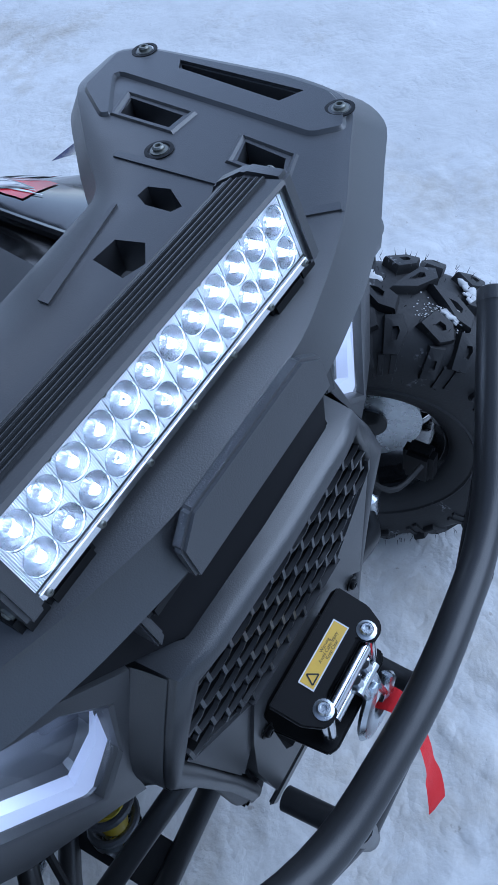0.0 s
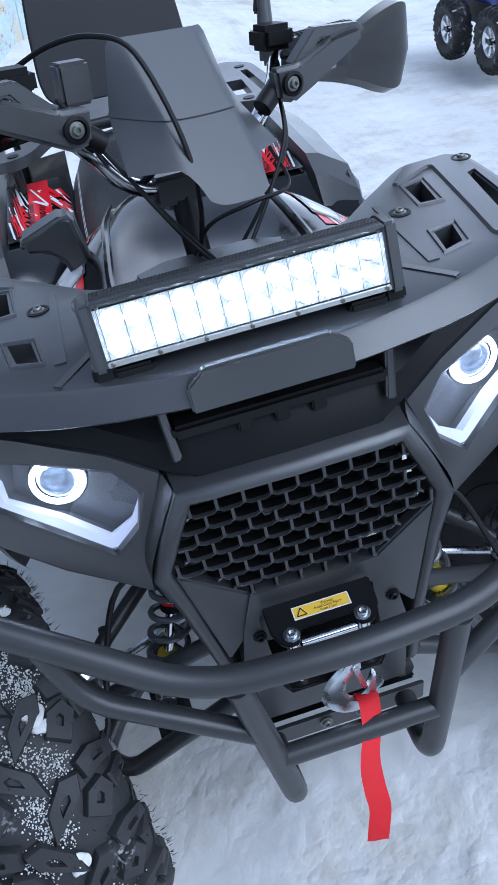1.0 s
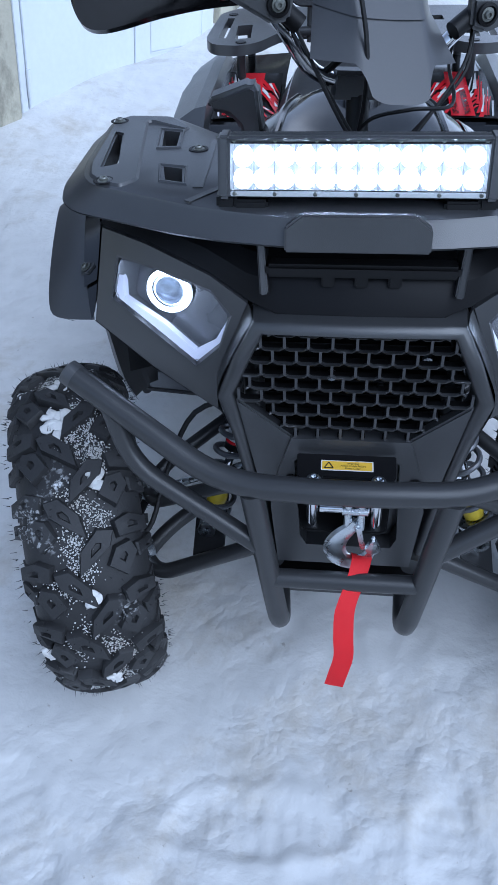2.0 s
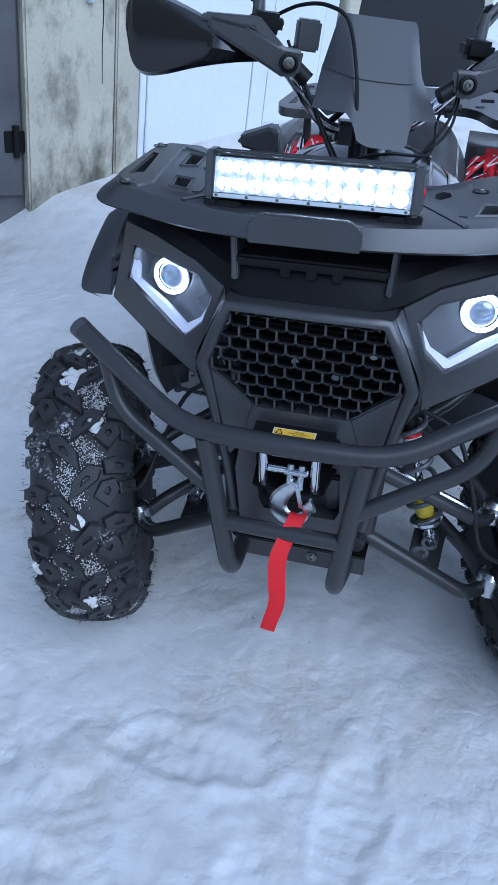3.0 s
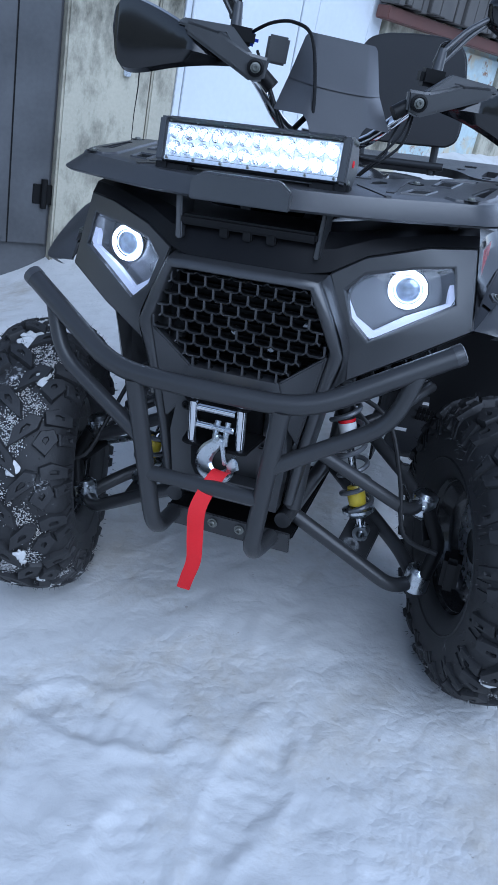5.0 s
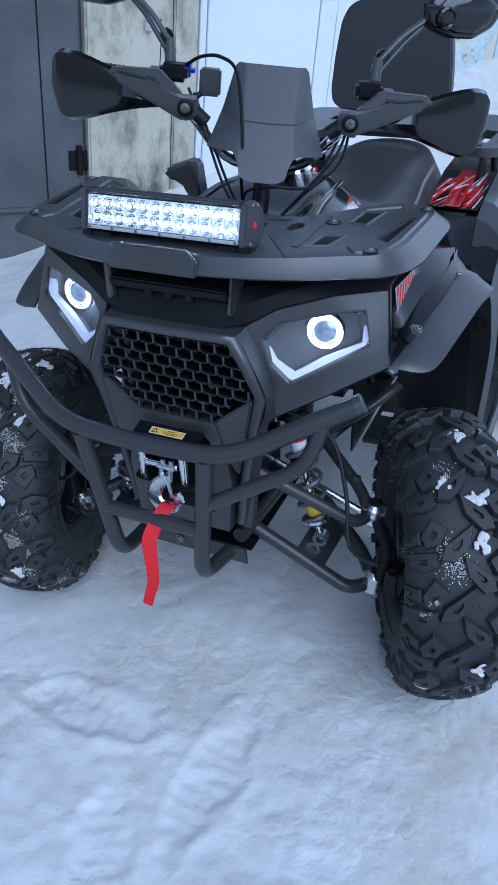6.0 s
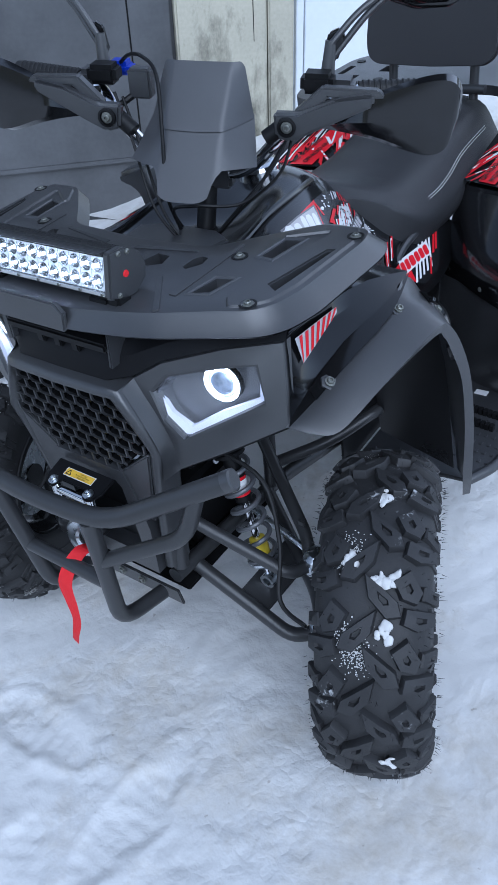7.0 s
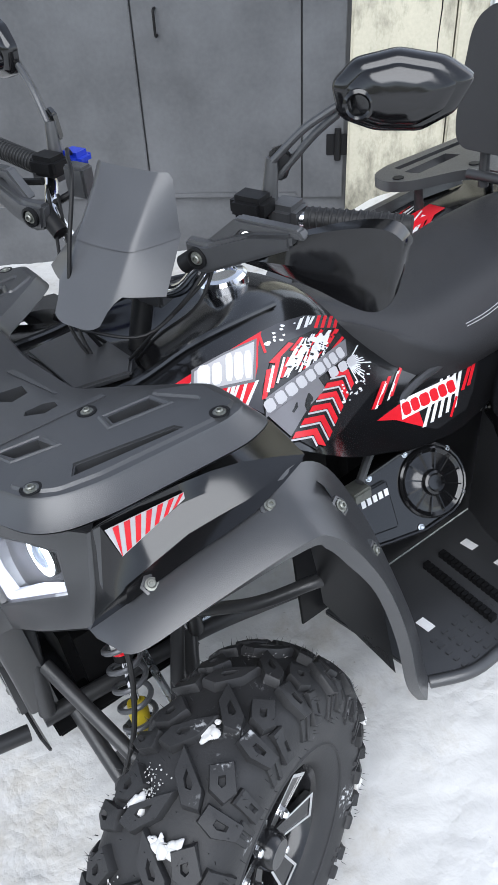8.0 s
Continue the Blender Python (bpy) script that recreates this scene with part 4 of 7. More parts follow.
    for x, z in ((-0.03, 0.66), (0.04, 0.64), (0.1, 0.69)):
        part("bolt", revolve(bmesh.new(), [(0.007, 0), (0.007, 0.01), (0, 0.01)], axis((x, 0.02, z), (0, -1, 0)), 8), M_ZINC, rad)


build_fascia()


def build_bumper():
    bp = part("front_bumper", bmesh.new(), M_TUBE, quad, "black powder-coated tubular steel front bumper")
    up = [(-0.366, -0.101, 0.730), (-0.163, -0.186, 0.627), (0, -0.199, 0.630), (0.163, -0.186, 0.627), (0.366, -0.101, 0.730)]
    part("top_tube", tube(bmesh.new(), up, 0.0165, 0.06, 18), M_TUBE, bp)
    for sx in (1, -1):
        part("end_cap", revolve(bmesh.new(), [(0.0172, -0.012), (0.0172, 0.002), (0.014, 0.004), (0, 0.004)], axis((sx * 0.366, -0.101, 0.730), (sx * 0.83, 0.35, 0.42)), 18), M_PLASTIC, bp)
        part("upright", tube(bmesh.new(), [(sx * 0.125, -0.19, 0.62), (sx * 0.09, -0.174, 0.328), (sx * 0.098, -0.07, 0.308)], 0.0155, 0.05, 16), M_TUBE, bp)
        part("side_tube", tube(bmesh.new(), [(sx * 0.312, -0.124, 0.70), (sx * 0.288, -0.142, 0.613), (sx * 0.115, -0.184, 0.514)], 0.0135, 0.045, 14), M_TUBE, bp)
    part("crossbar", tube(bmesh.new(), [(-0.104, -0.181, 0.449), (0.104, -0.181, 0.449)], 0.0135, 0), M_TUBE, bp)
    part("mount_plate", slab(bmesh.new(), [(-0.115, -0.062, 0.318), (0.132, -0.062, 0.318), (0.132, -0.056, 0.272), (-0.105, -0.056, 0.272)], (0, 0.006, 0), 0.002), M_TUBE, bp)
    for x in (-0.02, 0.034):
        bolt(bp, (x, -0.062, 0.3), (0, -1, 0), 0.0065)


build_bumper()


def build_winch():
    w = part("winch", bmesh.new(), M_DARK, quad, "roller fairlead with hook and red strap")
    cx = -0.005
    bm = slab(bmesh.new(), [(cx - 0.068, -0.074, 0.589), (cx + 0.068, -0.074, 0.589), (cx + 0.067, -0.108, 0.5815), (cx + 0.058, -0.126, 0.578), (cx + 0.05, -0.1305, 0.577), (cx + 0.037, -0.1295, 0.5772), (cx + 0.031, -0.113, 0.5805), (cx - 0.031, -0.113, 0.5805), (cx - 0.037, -0.1295, 0.5772), (cx - 0.05, -0.1305, 0.577), (cx - 0.058, -0.126, 0.578), (cx - 0.067, -0.108, 0.5815)], (0, 0.002, -0.006), 0.0015)
    body = part("fairlead", bm, M_PLATE, w, "black steel roller fairlead")
    bm = slab(bmesh.new(), [(cx - 0.07, -0.05, 0.494), (cx + 0.07, -0.05, 0.494), (cx + 0.06, -0.125, 0.491), (cx + 0.05, -0.1305, 0.491), (cx - 0.05, -0.1305, 0.491), (cx - 0.06, -0.125, 0.491)], (0, 0, 0.006), 0.0015)
    part("lower_plate", bm, M_DARK, body)
    part("drum_box", box(bmesh.new(), (cx - 0.06, -0.05, 0.49), (cx + 0.06, -0.034, 0.578), 0.002), M_DARK, body)
    for sx in (1, -1):
        part("roller", tube(bmesh.new(), [(cx + sx * 0.0435, -0.1175, 0.496), (cx + sx * 0.0435, -0.1175, 0.573)], 0.0088, 0, 18), M_CHROME, w)
        bolt(body, (cx + sx * 0.0435, -0.1175, 0.5795), (0, -0.1, 1), 0.0068, M_ZINC)
        bolt(body, (cx + sx * 0.0435, -0.1175, 0.491), (0, 0, -1), 0.005)
    for z in (0.562, 0.53):
        part("roller", tube(bmesh.new(), [(cx - 0.034, -0.119, z), (cx + 0.034, -0.119, z)], 0.0076, 0, 16), M_CHROME, w)
    # warning label on the sloping top
    ux, uy = Vector((1, 0, 0)), Vector((0, 0.055, 0.0115)).normalized()
    un = ux.cross(uy)
    lo = Vector((cx + 0.001, -0.094, 0.5849)) + un * 0.0006
    bm = slab(bmesh.new(), [lo - ux * 0.034 - uy * 0.0072, lo + ux * 0.034 - uy * 0.0072, lo + ux * 0.034 + uy * 0.0072, lo - ux * 0.034 + uy * 0.0072], un * 0.0006)
    edge = slab(bmesh.new(), [lo - ux * 0.0355 - uy * 0.0085, lo + ux * 0.0355 - uy * 0.0085, lo + ux * 0.0355 + uy * 0.0085, lo - ux * 0.0355 + uy * 0.0085], un * 0.0004)
    part("label_border", edge, M_PRINT_WHITE, body, "white border of the warning label")
    lab = part("warning_label", bm, M_LABEL, body, "yellow warning label with black lettering")
    lm = Matrix((ux, uy, un)).transposed().to_4x4()
    lm.translation = lo + un * 0.0009
    for k, line in enumerate(("Warning", "Avoid Cable Injury", "Keep Clear")):
        cu = bpy.data.curves.new("lettering", "FONT")
        cu.body, cu.size, cu.align_x = line, 0.0046, "CENTER"
        cu.materials.append(M_INK)
        me_ob = new("lettering_source", cu)
        bpy.context.view_layer.update()
        me = bpy.data.meshes.new_from_object(me_ob.evaluated_get(bpy.context.evaluated_depsgraph_get()))
        bpy.data.objects.remove(me_ob)
        me.materials.clear()
        me.materials.append(M_INK)
        part("lettering", me, None, lab, at=lm @ Matrix.Translation((0.008, 0.0022 - k * 0.004, 0)))
    bm = bmesh.new()
    for a, b in (((-0.031, -0.0048), (-0.025, 0.005)), ((-0.025, 0.005), (-0.019, -0.0048)), ((-0.019, -0.0048), (-0.031, -0.0048))):
        a, b = lm @ Vector((*a, 0)), lm @ Vector((*b, 0))
        d = (b - a).normalized().cross(un) * 0.0007
        slab(bm, [a - d, b - d, b + d, a + d], un * 0.0003)
    part("warning_sign", bm, M_INK, lab)
    # clevis and hook
    bm = tube(bmesh.new(), [(-0.008, -0.13, 0.535), (0.027, -0.13, 0.535)], 0.0058, 0, 12)
    for x in (0.0, 0.018):
        tube(bm, [(x, -0.124, 0.546), (x, -0.134, 0.522), (x, -0.136, 0.508)], 0.0055, 0.01, 10)
    part("clevis", bm, M_ZINC, w, "zinc-plated clevis pin")
    hk = [(0.011, -0.135, 0.522), (0.004, -0.137, 0.51), (-0.0095, -0.139, 0.494), (-0.0165, -0.141, 0.474), (-0.008, -0.143, 0.456), (0.010, -0.143, 0.449), (0.027, -0.143, 0.457), (0.036, -0.141, 0.474), (0.037, -0.139, 0.492)]
    bm = bmesh.new()
    path = spline(hk, 4)
    sec = 8
    rings = []
    for i, p in enumerate(path):
        d = (path[min(i + 1, len(path) - 1)] - path[max(i - 1, 0)]).normalized()
        s = d.cross(Vector((0, 1, 0))).normalized()
        t = i / (len(path) - 1)
        wd = 0.0065 + 0.0095 * math.sin(math.pi * min(1, t * 1.15)) if t < 0.87 else 0.0125 * (1.02 - t) / 0.15 + 0.001
        rings.append([bm.verts.new(p + s * wd * math.cos(a) + Vector((0, 0.0065, 0)) * math.sin(a)) for a in (2 * math.pi * k / sec for k in range(sec))])
    for a, b in zip(rings, rings[1:]):
        for k in range(sec):
            bm.faces.new((a[k], a[(k + 1) % sec], b[(k + 1) % sec], b[k]))
    bm.faces.new(rings[0])
    bm.faces.new(rings[-1])
    hook = part("hook", bm, M_ZINC, w, "zinc-plated steel clevis hook")
    part("latch", slab(bmesh.new(), [(0.011, -0.144, 0.516), (0.018, -0.144, 0.518), (0.027, -0.146, 0.476), (0.020, -0.146, 0.474)], (0, 0.008, 0), 0.002), M_ZINC, hook)
    # strap: a folded ribbon
    mid = spline([(0.022, -0.137, 0.458), (0.022, -0.158, 0.470), (0.015, -0.183, 0.456), (0.002, -0.203, 0.415), (0.002, -0.207, 0.36), (0.004, -0.212, 0.318), (-0.003, -0.220, 0.285), (-0.008, -0.224, 0.262)], 5)
    bm = bmesh.new()
    rows = []
    for i, p in enumerate(mid):
        t = i / (len(mid) - 1)
        wdir = Vector((math.cos(0.35 * math.sin(t * 7)), 0.3 * math.sin(t * 5), -0.2 * math.cos(t * 3))).normalized()
        rows.append([p - wdir * 0.0145, p - wdir * 0.005 + Vector((0, -0.0008, 0)), p + wdir * 0.005, p + wdir * 0.0145])
    sheet(bm, rows, 0.0016)
    part("strap", bm, M_RED, w, "red nylon pull strap with a frayed end")


build_winch()


# front and rear wheels
PROFILE = [(0.0, 0.271), (0.02, 0.2703), (0.04, 0.2675), (0.058, 0.262), (0.071, 0.2545), (0.080, 0.245), (0.0865, 0.232), (0.0895, 0.215), (0.089, 0.19), (0.083, 0.16), (0.074, 0.138), (0.064, 0.128)]


def tyre_point(s, h=0.0):
    """The tyre's skin at s metres from the crown's middle line, h above it: across, radius."""
    left, sign = abs(s), 1 if s >= 0 else -1
    for (u0, r0), (u1, r1) in zip(PROFILE, PROFILE[1:]):
        d = math.hypot(u1 - u0, r1 - r0)
        if left <= d or r1 == 0.128:
            t = left / d
            return sign * (u0 + (u1 - u0) * t + (r0 - r1) / d * h), r0 + (r1 - r0) * t + (u1 - u0) / d * h
        left -= d


def tyre_mesh(seed):
    rng = random.Random(seed)
    bm = bmesh.new()
    prof = [(r, -u) for u, r in PROFILE[:0:-1]] + [(r, u) for u, r in PROFILE] + [(0.126, 0.05), (0.126, -0.05)]
    revolve(bm, prof, None, 84, True)

    def lug(pts, h, dent=True):
        """A block on the tread: corners (angle, across), standing h proud, with a hollow in its top."""
        n = len(pts)
        ca, cs = sum(p[0] for p in pts) / n, sum(p[1] for p in pts) / n
        rings = []
        for k, hh in ((1.25, -0.002), (1.16, h * 0.75), (1.06, h)) + (((0.36, h), (0.28, h * 0.5)) if dent else ()):
            ring = []
            for a, s in pts:
                u, r = tyre_point(cs + (s - cs) * k, hh)
                aa = ca + (a - ca) * k
                ring.append(bm.verts.new((r * math.cos(aa), r * math.sin(aa), u)))
            rings.append(ring)
        for a, b in zip(rings, rings[1:]):
            for k in range(n):
                bm.faces.new((a[k], a[(k + 1) % n], b[(k + 1) % n], b[k]))
        bm.faces.new(rings[-1])

    n = 17
    st = 2 * math.pi / n
    for k in range(n):
        for s in (1, -1):
            o = k * st + (st / 2 if s < 0 else 0)
            j = lambda: rng.uniform(-0.004, 0.004)
            lug([(o + 0.00, s * -0.006), (o + 0.11 + j(), s * 0.000), (o + 0.20, s * 0.022), (o + 0.19, s * 0.040), (o + 0.12, s * 0.036), (o + 0.06, s * 0.016)], 0.0135)
            lug([(o + 0.02, s * 0.034), (o + 0.10, s * 0.044), (o + 0.12, s * 0.062), (o + 0.06, s * 0.070), (o - 0.04, s * 0.054)], 0.0135)
            lug([(o + 0.16, s * 0.052), (o + 0.235, s * 0.048), (o + 0.265, s * 0.066), (o + 0.24, s * 0.088), (o + 0.17, s * 0.090)], 0.013)
            lug([(o + 0.03, s * 0.078), (o + 0.10, s * 0.076), (o + 0.12, s * 0.112), (o + 0.04, s * 0.116)], 0.009)
            lug([(o + 0.145, s * 0.098), (o + 0.175, s * 0.097), (o + 0.185, s * 0.128), (o + 0.155, s * 0.130)], 0.004, False)
            lug([(o + 0.215, s * 0.096), (o + 0.245, s * 0.095), (o + 0.255, s * 0.122), (o + 0.225, s * 0.124)], 0.004, False)
    # raised ring and mark on the side wall
    for s in (1, -1):
        rings = [[], []]
        for q, hh in ((0, 0.0), (1, 0.0025)):
            u, r = tyre_point(s * 0.168, hh)
            rings[q] = (r, u)
        revolve(bm, [(rings[0][0] + 0.003, rings[0][1]), rings[1], (rings[0][0] - 0.003, rings[0][1])], None, 72)
    # moulding hairs
    for k in range(760):
        a, s = rng.uniform(0, 2 * math.pi), rng.choice((1, -1)) * rng.uniform(0.0, 0.125)
        u, r = tyre_point(s, 0.011)
        p = Vector((r * math.cos(a), r * math.sin(a), u))
        un, rn = tyre_point(s, 0.021)
        d = (Vector((rn * math.cos(a), rn * math.sin(a), un)) - p).normalized() + Vector((rng.uniform(-0.4, 0.4), rng.uniform(-0.4, 0.4), rng.uniform(-0.4, 0.4)))
        e = p + d.normalized() * rng.uniform(0.006, 0.013)
        w = d.orthogonal().normalized() * 0.0008
        t = d.cross(w).normalized() * 0.0006
        vs = [bm.verts.new(q) for q in (p + w, p - w * 0.5 + t, p - w * 0.5 - t, e)]
        for f in ((0, 1, 3), (1, 2, 3), (2, 0, 3)):
            bm.faces.new([vs[i] for i in f])
    return mesh_from("tyre", bm, M_TYRE, 40)


def snow_mesh(seed, amount):
    """Crumbs and patches of snow caught in the tread."""
    rng = random.Random(seed)
    balls = {}
    for level in (1, 2):
        ball = bmesh.new()
        bmesh.ops.create_icosphere(ball, subdivisions=level, radius=1.0)
        ball.verts.index_update()
        balls[level] = ([v.co.copy() for v in ball.verts], [[v.index for v in f.verts] for f in ball.faces])
        ball.free()
    verts, faces = [], []
    for k in range(amount):
        a, s = rng.uniform(0, 2 * math.pi), rng.gauss(0, 0.032)
        solid = rng.random() < 0.45
        for c in range(8 if solid else 220):
            sz = rng.uniform(0.004, 0.009) if solid else rng.uniform(0.0005, 0.0013)
            aa, ss = a + rng.gauss(0, 0.022 if solid else 0.05), s + rng.gauss(0, 0.006 if solid else 0.011)
            u, r = tyre_point(max(-0.1, min(0.1, ss)), 0.008 if solid else rng.uniform(0.0, 0.008))
            m = Matrix.Rotation(aa, 4, "Z") @ Matrix.Translation((r, 0, u)) @ Matrix.Diagonal((0.4, rng.uniform(0.7, 1.7), rng.uniform(0.7, 1.5), 1)) @ Euler((rng.random() * 6, 0, 0)).to_matrix().to_4x4()
            co, fs = balls[2 if solid else 1]
            base = len(verts)
            for p in co:
                q = m @ (p * sz)
                verts.append(q + noise.noise_vector(q * 120) * sz * 0.5)
            faces += [[base + i for i in f] for f in fs]
    me = bpy.data.meshes.new("packed_snow")
    me.from_pydata(verts, [], faces)
    me.polygons.foreach_set("use_smooth", [True] * len(faces))
    me.materials.append(M_SNOW)
    return me


TYRES = {}


def shared(kind, make, *key):
    """One mesh for all wheels that look alike."""
    if (kind, *key) not in TYRES:
        TYRES[(kind, *key)] = make(*key)
    return TYRES[(kind, *key)]


def build_wheel(parent, name, at, turn, outer, seed, label, spin=0.0, silver=False, snow=24, size=1.0):
    """outer: +1 where the rim's outer face looks to +x. turn: degrees of steering."""
    m = Matrix.Translation(at) @ Matrix.Rotation(radians(turn), 4, "Z") @ Matrix.Rotation(radians(90 * outer), 4, "Y") @ Matrix.Rotation(spin, 4, "Z") @ Matrix.Scale(size, 4)
    hub = part(name, revolve(bmesh.new(), [(0, 0.068), (0.022, 0.068), (0.027, 0.062), (0.03, 0.044), (0.034, 0.0), (0.034, -0.02), (0, -0.02)], None, 24), M_RIM, parent, label, at=m)
    part("tyre", shared("tyre", tyre_mesh, 11 + seed % 2), None, hub, "knobbly black off-road tyre with caught snow")
    tagged(part("packed_snow", shared("snow", snow_mesh, seed, snow), None, hub, "crumbs of packed snow in the tread"), kind="stuff")
    prof = [(0.132, 0.066), (0.137, 0.07), (0.137, 0.062), (0.122, 0.052), (0.116, 0.03), (0.11, -0.03), (0.122, -0.055), (0.137, -0.064), (0.135, -0.07), (0.126, -0.06), (0.106, -0.03), (0.112, 0.03), (0.118, 0.05)]
    part("rim", revolve(bmesh.new(), prof, None, 48, True), M_MILLED if silver else M_RIM, hub, "black lacquered alloy rim")
    for k in range(6):
        a = k * math.pi / 3
        r = Matrix.Rotation(a, 4, "Z")
        bm = slab(bmesh.new(), [r @ Vector(p) for p in ((0.026, -0.012, 0.044), (0.114, -0.022, 0.06), (0.114, 0.022, 0.06), (0.026, 0.012, 0.044))], (0, 0, -0.012), 0.002)
        part("spoke", bm, M_MILLED if silver else M_RIM, hub)
        if not silver:
            bm = bmesh.new()
            for s in (1, -1):
                slab(bm, [r @ Vector((x, s * y, z)) for x, y, z in ((0.05, 0.0125, 0.0485), (0.112, 0.018, 0.0602), (0.112, 0.0225, 0.0602), (0.05, 0.0165, 0.0485))], (0, 0, 0.001))
            slab(bm, [r @ Vector((x, y, z)) for x, y, z in ((0.108, -0.0225, 0.0597), (0.114, -0.0225, 0.0605), (0.114, 0.0225, 0.0605), (0.108, 0.0225, 0.0597))], (0, 0, 0.001))
            part("milled_edge", bm, M_MILLED, hub, "bright milled spoke edges")
    for k in range(4):
        a = k * math.pi / 2 + 0.4
        part("wheel_nut", revolve(bmesh.new(), [(0.008, 0.042), (0.008, 0.056), (0.005, 0.061), (0, 0.061)], Matrix.Translation((0.052 * math.cos(a), 0.052 * math.sin(a), 0)), 6), M_CHROME, hub)
    bm = revolve(bmesh.new(), [(0.034, -0.012), (0.088, -0.012), (0.088, -0.016), (0.034, -0.016)], None, 36, True)
    part("brake_disc", bm, M_ZINC, hub)
    return hub


STEER = 23
for sx, seed in ((1, 11), (-1, 23)):
    build_wheel(quad, "front_wheel", (0.477, 0.113, 0.2885) if sx > 0 else (-0.449, 0.057, 0.2885), STEER if sx > 0 else 18, sx, seed, "front wheel with black milled rim, steered to one side", 0.3 * seed, snow=26 if sx > 0 else 95, size=1.028)
for sx, seed in ((1, 37), (-1, 41)):
    build_wheel(quad, "rear_wheel", (sx * 0.46, 1.29, 0.281), 0, sx, 37, "rear wheel with black milled rim", 0.2 * seed)


def build_suspension():
    st = Matrix.Rotation(radians(STEER), 3, "Z")
    for sx in (1, -1):
        X = lambda x, y, z: (sx * x, y, z)
        low = part("lower_arm", bmesh.new(), M_TUBE, quad, "black tubular lower suspension arm")
        part("arm_tube", tube(bmesh.new(), [X(0.105, 0.015, 0.322), X(0.325, 0.025, 0.203), X(0.366, 0.068, 0.2), X(0.325, 0.125, 0.222), X(0.12, 0.26, 0.325)], 0.0145, 0.05), M_TUBE, low)
        bm = slab(bmesh.new(), [X(0.205, 0.02, 0.262), X(0.265, 0.022, 0.231), X(0.275, 0.155, 0.242), X(0.215, 0.195, 0.272)], (0, 0, 0.006), 0.002)
        part("gusset", bm, M_TUBE, low)
        part("ball_joint", revolve(bmesh.new(), [(0, 0.03), (0.016, 0.03), (0.025, 0.022), (0.025, -0.02), (0.017, -0.027), (0, -0.027)], axis(X(0.368, 0.066, 0.208), X(0.1, 0, 1)), 20), M_ZINC, low, "bright zinc ball joint")
        for y in (-0.012, 0.262):
            part("pivot_bolt", tube(bmesh.new(), [X(0.107, y + 0.002, 0.322), X(0.107, y + 0.05, 0.322)], 0.009, 0, 10), M_ZINC, low)
        upr = part("upper_arm", bmesh.new(), M_TUBE, quad, "black tubular upper suspension arm")
        part("arm_tube", tube(bmesh.new(), [X(0.14, -0.005, 0.475), X(0.325, 0.045, 0.365), X(0.345, 0.085, 0.36), X(0.315, 0.125, 0.385), X(0.14, 0.25, 0.47)], 0.0125, 0.045), M_TUBE, upr)
        part("ball_joint", revolve(bmesh.new(), [(0, 0.03), (0.015, 0.03), (0.025, 0.022), (0.025, -0.014), (0.017, -0.023), (0, -0.023)], axis(X(0.348, 0.098, 0.356), X(0.15, 0, 1)), 20), M_ZINC, upr, "bright zinc ball joint")
        part("link", tube(bmesh.new(), [X(0.335, 0.075, 0.36), X(0.352, 0.08, 0.362)], 0.009, 0, 10), M_ZINC, upr)
        part("clip", box(bmesh.new(), (sx * 0.3 - 0.008, 0.13, 0.385), (sx * 0.3 + 0.008, 0.14, 0.415), 0.002), M_TUBE, upr)
        kn = part("knuckle", tube(bmesh.new(), [X(0.38, 0.055, 0.225), X(0.395, 0.075, 0.29), X(0.362, 0.083, 0.355)], 0.014, 0.02, 14), M_DARK, quad, "dark cast steering knuckle with brake caliper")
        part("caliper", box(bmesh.new(), (sx * 0.425 - 0.016, -0.03, 0.26), (sx * 0.425 + 0.016, 0.02, 0.33), 0.008), M_DARK, kn)
        part("steer_arm", tube(bmesh.new(), [X(0.375, 0.07, 0.29), X(0.36, 0.14, 0.3)], 0.01, 0), M_DARK, kn)
        part("tie_rod", tube(bmesh.new(), [X(0.36, 0.14, 0.3), X(0.08, 0.16, 0.4)], 0.007, 0, 10), M_ZINC, kn)
        part("brake_hose", tube(bmesh.new(), spline([X(0.395, -0.02, 0.33), X(0.33, 0.0, 0.34), X(0.30, 0.06, 0.42), X(0.25, 0.1, 0.52), X(0.15, 0.1, 0.56)], 5), 0.0045, 0, 8), M_RUBBER, kn)
        # spring strut
        a, b = Vector(X(0.243, 0.083, 0.272)), Vector(X(0.142, 0.13, 0.6))
        d = (b - a).normalized()
        sh = part("shock_absorber", tube(bmesh.new(), [a + (b - a) * 0.52, b], 0.0165, 0, 16), M_DARK, quad, "coil-over shock absorber with grey spring and yellow stop")
        part("rod", tube(bmesh.new(), [a, a + (b - a) * 0.56], 0.0075, 0, 12), M_CHROME, sh)
        q = d.to_track_quat("Z", "Y").to_matrix()
        coil = []
        turns, n = 6, 20
        for k in range(turns * n + 1):
            t = k / (turns * n)
            coil.append(a + d * (0.052 + 0.225 * t) + q @ Vector((math.cos(2 * math.pi * k / n), math.sin(2 * math.pi * k / n), 0)) * 0.029)
        part("spring", tube(bmesh.new(), coil, 0.0051, 0, 8), M_SPRING, sh, "grey coil spring")
        ax = axis(a, d)
        part("bump_stop", revolve(bmesh.new(), [(0, 0.058), (0.017, 0.058), (0.018, 0.075), (0.016, 0.095), (0, 0.095)], ax, 20), M_YELLOW, sh, "yellow plastic collar")
